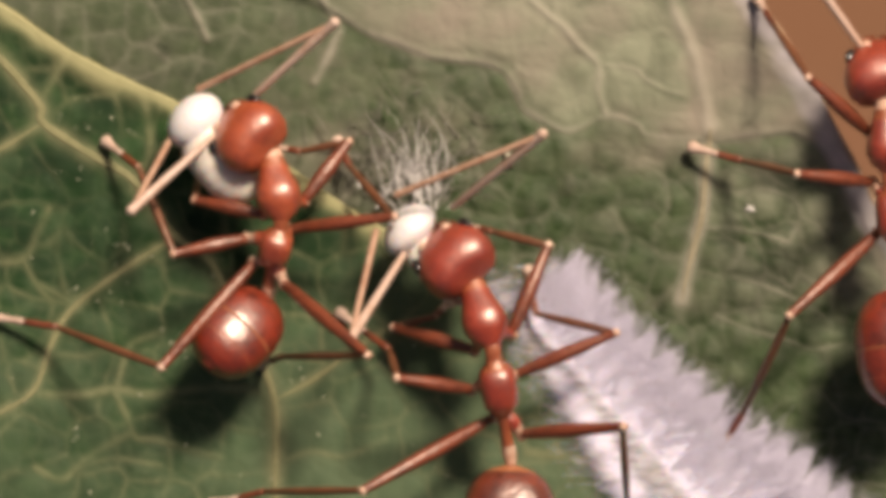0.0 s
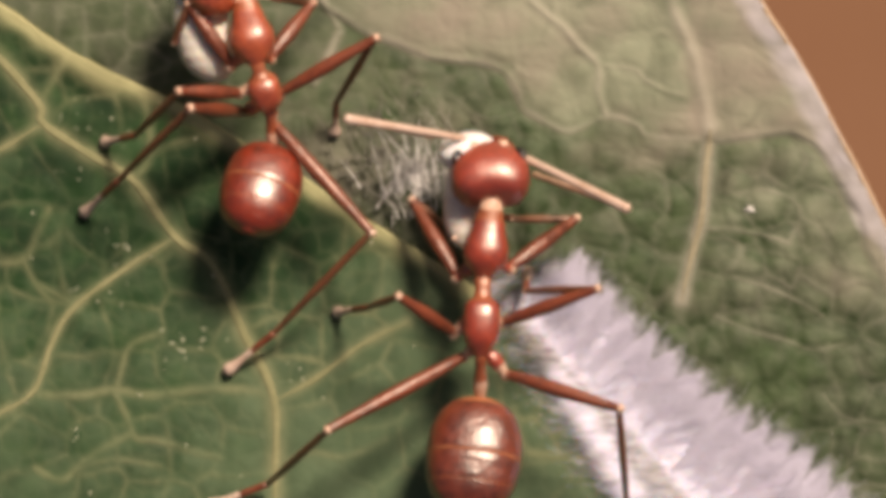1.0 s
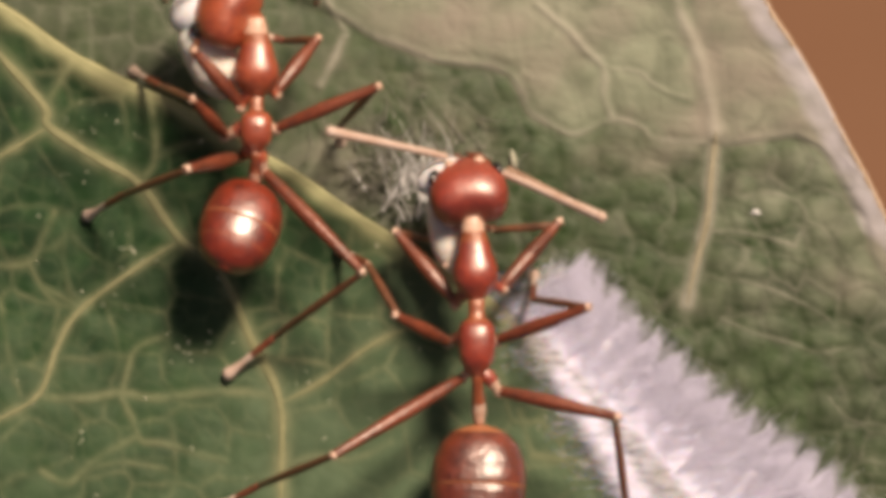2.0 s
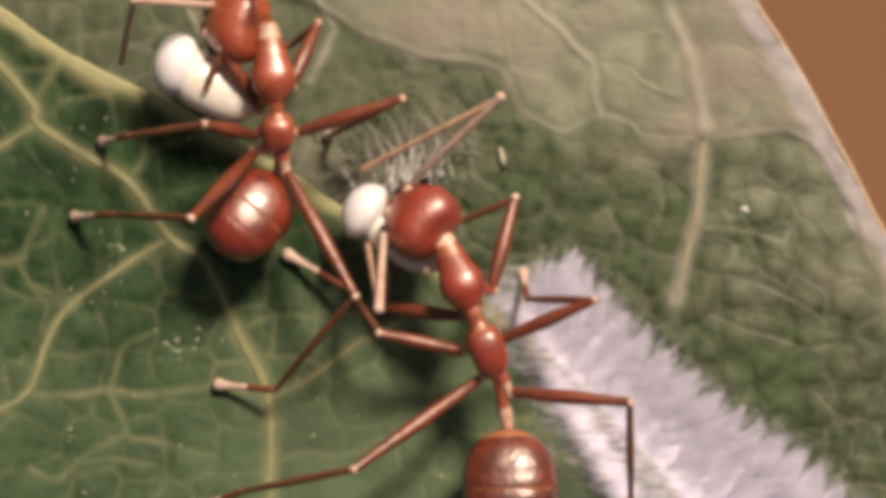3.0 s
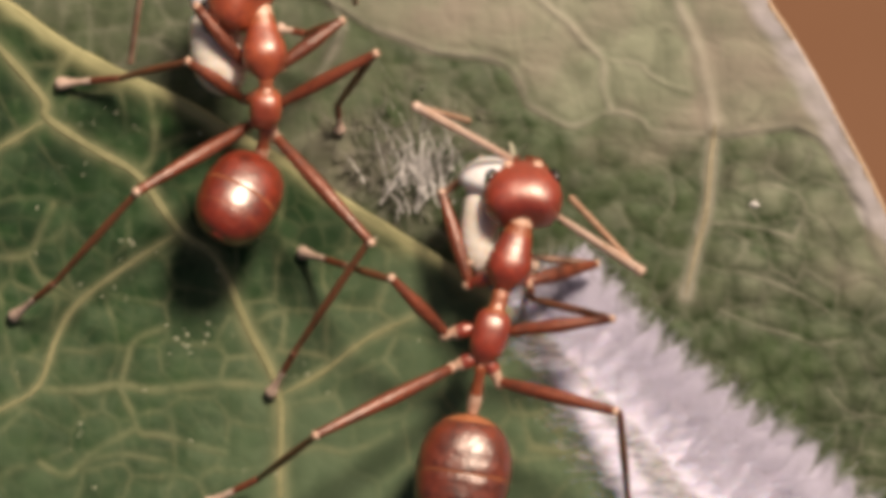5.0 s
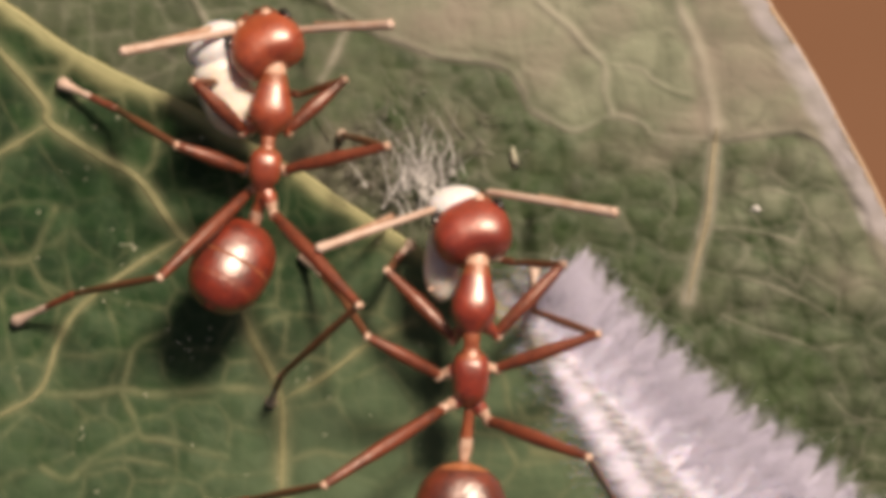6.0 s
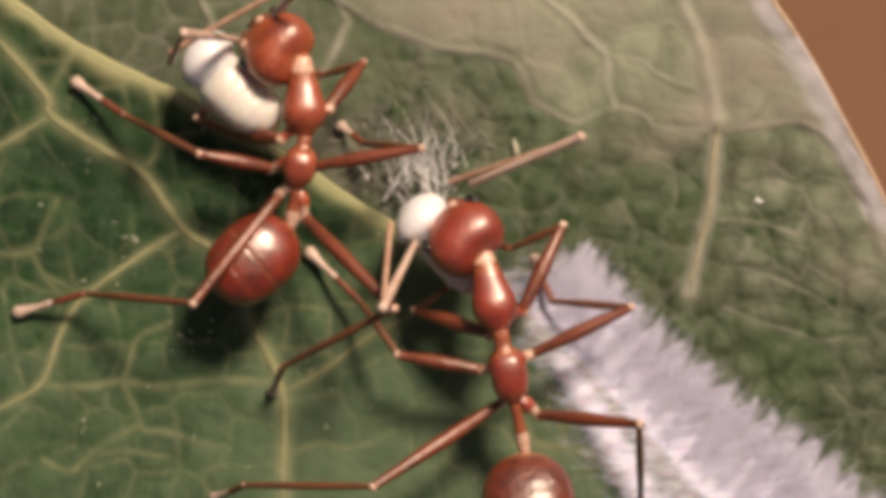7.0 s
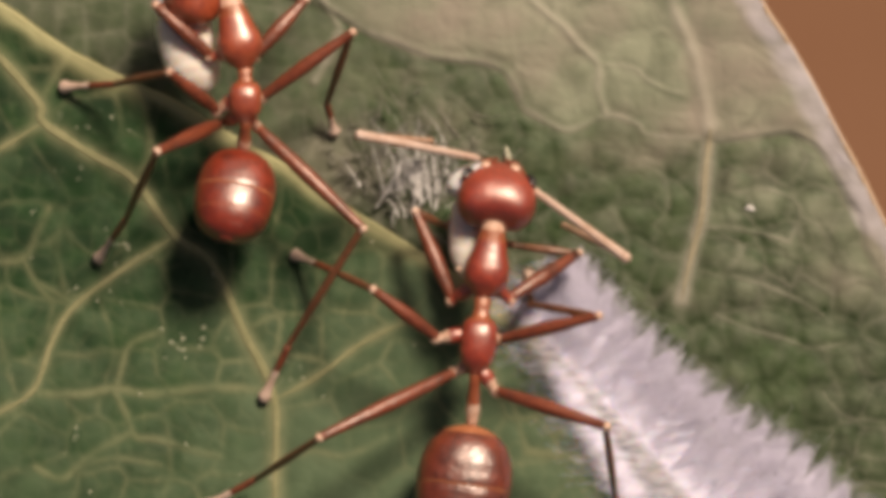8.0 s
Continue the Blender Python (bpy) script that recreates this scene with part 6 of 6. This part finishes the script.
    right["front_right_knee"] = [(2.35, 0.06, 1.37), (2.49, 0.28, 1.24), (2.79, 0.11, 1.31), (3.4, 0.4, 0.52), (2.97, 0.67, 0.74), (2.6, 0.54, 0.79), (2.08, 0.86, 1.34), (1.73, 1.12, 1.37), (1.57, 1.22, 1.56), (1.5, 1.13, 1.58), (1.6, 1, 1.54), (2.46, 0.03, 0.67), (2.88, -0.17, 0.31), (3.45, -0.38, 0.38), (2.82, -0.5, 0.72), (2.53, -0.37, 1.61), (2.39, -0.21, 1.77), (2.38, -0.15, 1.58), (2.5, 0.34, 1.35), (3.47, -0.01, 0.31), (3.65, -0.43, 0.54), (3.03, -0.13, 0.73)]
    right["front_right_ankle"] = [(1.1, 0.38, 0.79), (1.13, 0.39, 0.87), (1.5, 0.32, 0.81), (2.15, 0.5, 1.13), (1.55, 0.67, 0.77), (1.19, 0.51, 0.81), (0.9, 0.48, 0.69), (0.59, 0.64, 0.7), (0.51, 0.75, 0.78), (0.44, 0.66, 0.79), (0.52, 0.62, 0.73), (1.14, 0.38, 0.95), (1.76, -0.07, 1.13), (2.1, -0.25, 0.78), (1.43, -0.34, 0.82), (1.46, -0.32, 0.71), (1.44, -0.36, 0.75), (1.26, -0.45, 0.79), (1.36, -0.18, 0.71), (2.26, -0.08, 1.01), (2.25, -0.32, 0.68), (1.62, 0.05, 0.72)]
    right["front_right_tip"] = [(0.51, 0.51, 0.51), (0.56, 0.52, 0.53), (0.93, 0.45, 0.48), (1.81, 0.6, 0.56), (0.96, 0.8, 0.48), (0.65, 0.63, 0.44), (0.33, 0.62, 0.38), (-0.01, 0.78, 0.44), (-0.03, 0.86, 0.41), (-0.11, 0.77, 0.43), (-0.02, 0.73, 0.36), (0.67, 0.48, 0.48), (1.43, 0.02, 0.55), (1.54, -0.13, 0.45), (0.9, -0.22, 0.43), (0.89, -0.19, 0.39), (0.88, -0.25, 0.4), (0.69, -0.33, 0.46), (0.77, -0.05, 0.44), (1.88, 0.03, 0.46), (1.63, -0.19, 0.45), (1.02, 0.18, 0.46)]
    right["middle_left_hip"] = [(0.67, -3.15, 1.73), (0.87, -2.95, 1.69), (0.85, -3.03, 1.67), (1.13, -2.49, 1.75), (0.26, -1.87, 1.86), (-0.09, -1.81, 1.38), (0.44, -2.48, 1.57), (0.57, -2.28, 1.63), (0.57, -2.35, 1.81), (0.59, -2.38, 1.96), (0.55, -2.35, 1.93), (0.6, -2.86, 1.78), (0.52, -2.64, 1.71), (0.31, -2.0, 1.87), (-0.36, -2.09, 2.0), (-0.2, -2.83, 1.89), (0.16, -3.19, 1.79), (0.49, -3.38, 1.71), (0.7, -2.88, 1.73), (0.99, -2.65, 1.74), (0.69, -2.33, 1.73), (-0.11, -2.01, 2.12)]
    right["middle_left_knee"] = [(-1.0, -2.87, 2.59), (-0.74, -2.67, 2.66), (-0.73, -2.68, 2.66), (-0.41, -1.96, 2.74), (-0.97, -1.05, 3.06), (-0.98, -1.13, 2.91), (-1.3, -1.94, 2.09), (-1.27, -1.88, 1.88), (-1.32, -2.32, 1.58), (-1.13, -2.54, 1.18), (-1.22, -2.52, 1.28), (-1.27, -2.55, 1.54), (-1.23, -1.91, 1.92), (-1.02, -0.77, 2.49), (-1.7, -1.04, 2.86), (-1.79, -1.97, 2.49), (-1.62, -2.52, 1.88), (-1.31, -2.77, 1.56), (-1.17, -2.56, 1.5), (-0.72, -1.81, 1.7), (-0.75, -1.11, 1.9), (-1.53, -0.93, 2.79)]
    right["middle_left_ankle"] = [(-1.21, -2.27, 1.02), (-1.24, -2.01, 1.18), (-1.17, -2.08, 1.13), (-1.29, -1.61, 1.33), (-1.69, -1.31, 1.55), (-1.58, -0.08, 1.71), (-2.27, -0.82, 1.25), (-2.01, -0.89, 0.71), (-2.0, -1.12, 0.59), (-1.98, -1.19, 0.6), (-1.96, -1.16, 0.58), (-2.09, -1.36, 0.65), (-1.98, -1.04, 0.67), (-2.18, -0.51, 1.28), (-2.37, -0.49, 1.41), (-2.45, -1.02, 1.25), (-2.24, -1.38, 0.78), (-2.09, -1.54, 0.69), (-2.04, -1.37, 0.66), (-1.78, -1.02, 0.63), (-1.86, -0.66, 0.69), (-2.44, -0.52, 1.42)]
    right["middle_left_tip"] = [(-2.34, -1.45, -0.0), (-2.36, -1.44, -0.01), (-2.33, -1.45, 0.0), (-2.37, -1.43, -0.01), (-2.39, -1.43, -0.03), (-2.18, 0.17, 0.1), (-3.29, -0.18, 0.01), (-3.41, -0.11, 0.03), (-3.33, -0.15, 0.03), (-3.28, -0.18, 0.03), (-3.28, -0.17, 0.03), (-3.25, -0.21, 0.03), (-3.33, -0.15, 0.03), (-3.29, -0.19, -0.0), (-3.31, -0.17, -0.01), (-3.29, -0.16, 0.0), (-3.27, -0.18, 0.04), (-3.15, -0.31, 0.03), (-3.21, -0.24, 0.03), (-3.2, -0.22, 0.03), (-3.39, -0.15, 0.03), (-3.34, -0.16, -0.01)]
    right["middle_right_hip"] = [(1.61, -2.81, 1.68), (1.69, -2.54, 1.61), (1.84, -2.75, 1.64), (2.15, -2.24, 1.71), (1.3, -1.64, 1.78), (0.95, -1.8, 1.83), (1.36, -2.17, 1.73), (1.42, -2.02, 1.77), (1.59, -2.0, 1.77), (1.59, -2.02, 1.74), (1.54, -2.01, 1.66), (1.57, -2.58, 1.77), (1.6, -2.37, 1.72), (1.52, -1.96, 1.75), (0.89, -2.0, 1.9), (1.03, -2.68, 1.91), (1.33, -2.87, 1.88), (1.77, -3.0, 1.78), (1.8, -2.53, 1.78), (2.21, -2.33, 1.75), (1.78, -2.08, 1.74), (1.26, -2.04, 1.67)]
    right["middle_right_knee"] = [(3.82, -1.88, 2.0), (3.77, -1.65, 2.48), (4.05, -1.81, 1.96), (4.47, -1.56, 1.79), (3.41, -0.88, 2.72), (2.89, -0.99, 3.05), (3.48, -1.53, 2.71), (3.47, -1.13, 2.72), (3.58, -0.98, 2.71), (3.5, -0.95, 2.79), (3.35, -0.94, 2.86), (3.72, -1.53, 2.21), (3.96, -1.85, 1.78), (3.93, -1.71, 1.88), (3.19, -1.63, 2.59), (3.28, -1.91, 2.41), (3.49, -1.84, 2.27), (3.95, -1.95, 1.93), (3.99, -1.49, 1.97), (4.57, -1.82, 1.6), (4.18, -1.78, 1.76), (3.43, -1.51, 2.61)]
    right["middle_right_ankle"] = [(2.08, -1.46, 0.7), (2.33, -1.35, 0.85), (2.24, -1.45, 0.73), (2.53, -1.31, 0.77), (1.85, -0.94, 1.17), (1.78, -0.97, 1.15), (2.08, -1.2, 1.04), (2.0, -1.12, 1.09), (2.05, -1.03, 1.14), (2.1, -1.09, 1.1), (1.99, -1.03, 1.13), (2.1, -1.42, 0.71), (2.07, -1.42, 0.72), (1.98, -1.23, 0.97), (1.76, -1.22, 0.97), (1.89, -1.4, 0.78), (2.01, -1.47, 0.68), (2.21, -1.5, 0.65), (2.27, -1.36, 0.61), (2.59, -1.37, 0.73), (2.26, -1.37, 0.76), (1.95, -1.26, 1.0)]
    right["middle_right_tip"] = [(1.92, -0.46, 0.14), (1.96, -0.55, 0.11), (1.92, -0.5, 0.14), (1.94, -0.51, 0.15), (1.92, -0.5, 0.11), (1.92, -0.5, 0.11), (1.93, -0.52, 0.13), (1.93, -0.51, 0.12), (1.93, -0.51, 0.12), (1.93, -0.51, 0.12), (1.93, -0.51, 0.1), (1.91, -0.43, 0.14), (1.91, -0.42, 0.14), (1.92, -0.45, 0.13), (1.93, -0.47, 0.11), (1.93, -0.46, 0.13), (1.92, -0.47, 0.13), (1.93, -0.51, 0.14), (1.88, -0.39, 0.13), (1.99, -0.58, 0.14), (1.91, -0.46, 0.14), (1.93, -0.53, 0.12)]
    right["hind_left_hip"] = [(1.12, -3.77, 1.62), (1.16, -3.53, 1.72), (1.32, -3.76, 1.59), (1.37, -3.15, 1.78), (0.48, -2.38, 1.85), (0.19, -2.54, 1.83), (0.77, -3.11, 1.77), (0.94, -2.89, 1.82), (0.96, -2.96, 1.76), (1.1, -2.96, 1.76), (1.07, -2.98, 1.74), (0.86, -3.52, 1.49), (0.72, -3.36, 1.82), (0.49, -2.74, 1.91), (-0.29, -2.8, 2.1), (-0.12, -3.55, 1.99), (0.4, -3.82, 1.45), (0.95, -4.08, 1.03), (1.12, -3.61, 1.53), (1.29, -3.35, 1.79), (0.79, -2.98, 1.87), (0.25, -2.77, 1.86)]
    right["hind_left_knee"] = [(-1.75, -5.33, 3.08), (-1.76, -5.19, 2.97), (-1.63, -5.22, 2.97), (-1.66, -4.79, 2.75), (-2.52, -3.98, 2.97), (-2.71, -4.1, 3.24), (-1.93, -5.02, 3.14), (-1.83, -4.85, 2.98), (-1.62, -5.2, 2.82), (-1.54, -5.21, 2.68), (-1.53, -5.27, 2.66), (-1.7, -5.57, 2.89), (-2.11, -5.14, 3.12), (-2.55, -4.17, 3.15), (-3.09, -4.28, 3.77), (-2.73, -5.18, 3.82), (-2.16, -5.17, 3.55), (-1.64, -5.5, 3.01), (-1.7, -5.43, 2.77), (-1.69, -5.03, 2.84), (-2.32, -4.21, 3.15), (-2.7, -4.17, 3.34)]
    right["hind_left_ankle"] = [(-4.01, -5.46, 0.69), (-4.1, -5.38, 0.67), (-4.02, -5.46, 0.71), (-4.09, -5.42, 0.61), (-3.95, -5.3, 0.31), (-4.16, -5.23, 0.5), (-4.33, -5.31, 0.9), (-4.35, -5.43, 0.93), (-4.18, -5.32, 0.75), (-4.13, -5.38, 0.66), (-4.19, -5.31, 0.72), (-4.5, -5.54, 1.15), (-4.78, -5.4, 1.22), (-4.12, -5.27, 0.47), (-4.54, -5.37, 1.02), (-4.48, -5.63, 1.07), (-4.24, -5.66, 1.04), (-4.31, -5.96, 1.11), (-4.6, -5.47, 1.2), (-4.38, -5.37, 0.97), (-4.31, -5.26, 0.74), (-4.22, -5.21, 0.61)]
    right["hind_left_tip"] = [(-5.24, -5.8, 0.03), (-5.31, -5.81, 0.03), (-5.23, -5.8, 0.03), (-5.34, -5.83, 0.04), (-5.26, -5.8, 0.03), (-5.35, -5.84, 0.03), (-5.33, -5.82, 0.02), (-5.37, -5.83, 0.02), (-5.32, -5.82, 0.04), (-5.34, -5.83, 0.04), (-5.34, -5.83, 0.04), (-5.34, -5.83, 0.03), (-5.37, -5.85, 0.01), (-5.36, -5.84, 0.04), (-5.41, -5.86, 0.01), (-5.39, -5.83, 0.01), (-5.25, -5.81, 0.03), (-5.29, -5.83, 0.06), (-5.35, -5.83, 0.03), (-5.35, -5.83, 0.03), (-5.39, -5.85, 0.03), (-5.36, -5.84, 0.03)]
    right["hind_right_hip"] = [(1.73, -4.14, 1.62), (1.97, -3.88, 1.51), (1.93, -4.09, 1.5), (2.12, -3.48, 1.53), (1.38, -2.77, 1.86), (1.01, -2.86, 1.83), (1.48, -3.4, 1.82), (1.61, -3.18, 1.8), (1.76, -3.28, 1.77), (1.84, -3.25, 1.81), (1.74, -3.28, 1.79), (1.7, -3.85, 1.6), (1.54, -3.66, 1.57), (1.43, -3.04, 1.93), (0.81, -3.17, 1.9), (0.87, -3.82, 1.75), (1.38, -4.12, 1.62), (1.76, -4.31, 1.56), (1.94, -3.88, 1.66), (2.05, -3.72, 1.55), (1.62, -3.33, 1.89), (1.16, -3.17, 1.93)]
    right["hind_right_knee"] = [(3.95, -3.92, 3.27), (4.3, -3.81, 3.04), (4.13, -3.8, 3.17), (4.61, -3.58, 2.76), (3.89, -3.52, 2.8), (3.56, -3.66, 2.61), (4.09, -3.54, 2.78), (4.25, -3.39, 2.67), (4.38, -3.43, 2.71), (4.42, -3.52, 2.8), (4.3, -3.55, 2.88), (3.98, -3.83, 3.2), (3.75, -3.89, 3.24), (3.96, -3.65, 2.93), (3.24, -4.08, 2.91), (3.05, -4.6, 3.29), (3.5, -4.59, 3.36), (3.8, -4.46, 3.45), (4.14, -4.04, 3.36), (4.26, -3.84, 3.23), (4.14, -3.74, 3.0), (3.58, -3.93, 3.06)]
    right["hind_right_ankle"] = [(4.12, -5.62, 1.0), (4.2, -6.07, 1.3), (4.16, -5.38, 0.81), (4.34, -6.0, 1.26), (4.11, -5.58, 0.85), (4.0, -6.15, 1.31), (4.15, -5.87, 1.14), (4.34, -5.58, 0.86), (4.33, -5.55, 0.81), (4.31, -5.71, 0.99), (4.27, -5.55, 0.85), (4.12, -5.72, 1.07), (3.96, -5.5, 0.9), (4.13, -5.8, 1.07), (3.74, -5.46, 0.47), (3.67, -5.58, 0.69), (3.73, -5.39, 0.64), (3.97, -5.42, 0.77), (4.25, -5.75, 1.08), (4.34, -5.49, 0.9), (4.31, -5.59, 0.84), (3.87, -5.59, 0.77)]
    right["hind_right_tip"] = [(4.18, -6.65, 0.03), (4.18, -6.67, 0.03), (4.18, -6.59, 0.05), (4.18, -6.68, 0.03), (4.19, -6.73, 0.03), (4.19, -6.69, 0.02), (4.18, -6.72, 0.02), (4.18, -6.73, 0.04), (4.18, -6.73, 0.04), (4.18, -6.73, 0.03), (4.18, -6.71, 0.04), (4.18, -6.66, 0.02), (4.17, -6.61, 0.04), (4.18, -6.74, 0.02), (4.2, -6.73, 0.04), (4.19, -6.7, 0.02), (4.16, -6.6, 0.04), (4.17, -6.62, 0.04), (4.18, -6.67, 0.02), (4.19, -6.61, 0.04), (4.18, -6.73, 0.03), (4.19, -6.74, 0.03)]
    right["right_feeler_base"] = [(0.24, 0.93, 1.91), (0.23, 1.15, 1.97), (0.69, 0.94, 1.96), (1.64, 1.6, 1.91), (1.59, 2.14, 1.97), (1.28, 1.99, 1.96), (0.15, 1.68, 1.95), (-0.51, 1.56, 1.9), (-0.82, 1.43, 1.96), (-0.77, 1.27, 1.95), (-0.24, 1.73, 1.95), (0.49, 1.16, 1.89), (1.22, 1.35, 2.02), (2.52, 0.39, 1.9), (1.95, 1.21, 1.95), (0.9, 1.26, 1.98), (0.27, 0.9, 1.99), (0.28, 0.63, 1.92), (0.46, 1.27, 1.94), (2.05, 1.11, 1.92), (2.57, 1.25, 1.96), (1.84, 1.42, 1.97)]
    right["right_feeler_elbow"] = [(2.16, 2.49, 3.64), (2.77, 2.11, 3.33), (3.31, 1.84, 3.19), (4.1, 2.12, 3.58), (4, 0.91, 3.35), (3.54, 0.37, 3.19), (2.46, 2.63, 3.67), (1.36, 3.31, 3.5), (0.56, 3.59, 3.58), (0.74, 3.38, 3.52), (1.89, 2.83, 3.81), (2.94, 1.79, 3.53), (3.86, 0.8, 3.46), (4.23, -0.37, 4.27), (3.87, -0.67, 3.36), (3.61, 0.79, 3.29), (2.82, 1.9, 3.34), (2.49, 1.98, 3.49), (2.83, 2.26, 3.55), (4.29, 1.15, 3.94), (4.54, -0.44, 3.54), (4, -0.2, 3.35)]
    right["right_feeler_tip"] = [(-1.02, 1.19, 2.45), (-0.05, 1.39, 1.19), (0.18, 1.88, 1.38), (1.1, 1.8, 1.56), (2.09, 1.66, 0.37), (1.92, 1.63, 0.2), (-0.3, 2.23, 1.36), (-1.63, 1.78, 2.11), (-1.51, 1.9, 1.15), (-1.38, 1.76, 1.07), (-0.25, 2.3, 0.94), (-0.14, 1.59, 1.6), (2.57, 1.18, 0.11), (2.83, 1.31, 1.37), (2.54, 0.39, 0.16), (2.09, 1.15, 0.03), (1.44, 1.48, 0.03), (-0.25, 0.82, 1.41), (0.02, 1.32, 1.46), (1.93, 1.29, 1.2), (3.28, 0.76, 0.36), (2.75, 0.5, 0.03)]
    right["left_feeler_base"] = [(-0.87, -0.13, 1.94), (-0.72, 0.15, 1.92), (-0.32, 0.14, 1.93), (0.82, 1.29, 1.98), (0.46, 2.46, 1.94), (0.24, 2.49, 1.97), (-0.79, 0.87, 1.94), (-1.18, 0.53, 1.91), (-1.38, 0.4, 1.96), (-1.52, 0.39, 1.95), (-1.38, 0.53, 1.96), (-1.04, -0.02, 1.85), (1, 1.22, 2), (1.52, 1.95, 1.95), (0.76, 1.65, 1.91), (-0.35, 0.87, 2), (-0.64, 0.09, 1.93), (-0.76, -0.48, 1.92), (-0.79, -0.04, 1.91), (1.06, 0.98, 1.94), (1.5, 1.88, 1.95), (0.76, 2, 1.96)]
    right["left_feeler_elbow"] = [(-2.03, -1.99, 3.72), (-1.96, -1.38, 3.96), (-1.95, -1.47, 3.62), (-1.81, 1.04, 3.07), (-2.05, 2.85, 3.2), (-2.36, 3.27, 2.83), (-2.51, -0.01, 4), (-1.28, -1.28, 4.08), (-2.12, -2.07, 3.17), (-1.94, -2.17, 3.09), (-2.54, -1.82, 3.07), (-2.4, -0.79, 4.2), (-1.55, 0.85, 3.25), (-0.61, 3.17, 3.37), (-1.24, 2.26, 3.81), (-2.84, 0.01, 3.12), (-1.93, -1.73, 3.68), (-2.06, -2.09, 3.85), (-1.48, -1.45, 4.26), (-0.55, 0.11, 4.1), (-0.81, 2.17, 3.58), (-1.8, 2.48, 3.09)]
    right["left_feeler_tip"] = [(-1.49, 0.37, 1.97), (-1.42, 0.51, 1.7), (-1.71, 0.38, 1.28), (-0.14, 1.75, 0.69), (-0.3, 2.54, 0.8), (-0.62, 2.71, 0.47), (-1.67, 0.99, 1.32), (-1.56, 0.14, 1.47), (-2.19, 0.54, 1.7), (-2.38, 0.51, 1.85), (-2.36, 1.03, 2.16), (-1.74, 1.22, 2.07), (0.05, 1.24, 0.76), (0.58, 2.85, 0.65), (-0.13, 2.28, 1.03), (-1.32, 0.7, 0.65), (-1.78, -0.24, 1.1), (-1.26, 0.07, 1.95), (-1.35, 0.33, 1.86), (0.18, 0.35, 1.22), (0.37, 2.15, 0.84), (-0.3, 2.4, 0.51)]
    carry(left_ant, left_parts, left_larva, times, left)
    carry(right_ant, right_parts, right_larva, times, right)
    walk(edge_ant, [(0.0, pose(10.0 * MM, 1.3 * MM, -0.5 * MM, 0, 0, 4)), (0.1, pose(11.4 * MM, 2.2 * MM, -0.5 * MM, 0, 0, -2)), (0.2, pose(12.4 * MM, 2.8 * MM, -0.5 * MM, 0, 0, -8)),
                    (0.3, pose(13.6 * MM, 3.0 * MM, -0.5 * MM, 0, 0, -20)), (0.4, pose(17.4 * MM, 2.4 * MM, -0.5 * MM, 0, 0, -60)), (0.9, pose(18.5 * MM, 0.0 * MM, -0.5 * MM, 0, 0, -120)),
                    (1.8, pose(18.0 * MM, -4.0 * MM, -0.5 * MM, 0, 0, -170)), (8.0, pose(18.0 * MM, -5.0 * MM, -0.5 * MM, 0, 0, -172))])
    walk(top_ant, [(0.0, pose(-9.5 * MM, 16.0 * MM, -0.6 * MM, 0, 0, 24)), (3.2, pose(-9.4 * MM, 14.2 * MM, -0.6 * MM, 0, 0, 22)), (3.5, pose(-9.3 * MM, 12.6 * MM, -0.6 * MM, 0, 0, 20)),
                   (3.6, pose(-9.35 * MM, 11.4 * MM, -0.6 * MM, 0, 0, 20)), (3.7, pose(-9.5 * MM, 10.1 * MM, -0.6 * MM, 0, 0, 20)), (3.8, pose(-9.55 * MM, 9.75 * MM, -0.6 * MM, 0, 0, 20)),
                   (3.9, pose(-9.75 * MM, 9.8 * MM, -0.6 * MM, 0, 0, 21)), (4.0, pose(-10.0 * MM, 11.8 * MM, -0.6 * MM, 0, 0, 24)), (4.3, pose(-10.4 * MM, 14.0 * MM, -0.6 * MM, 0, 0, 26)),
                   (8.0, pose(-10.5 * MM, 16.0 * MM, -0.6 * MM, 0, 0, 26))])


motions()
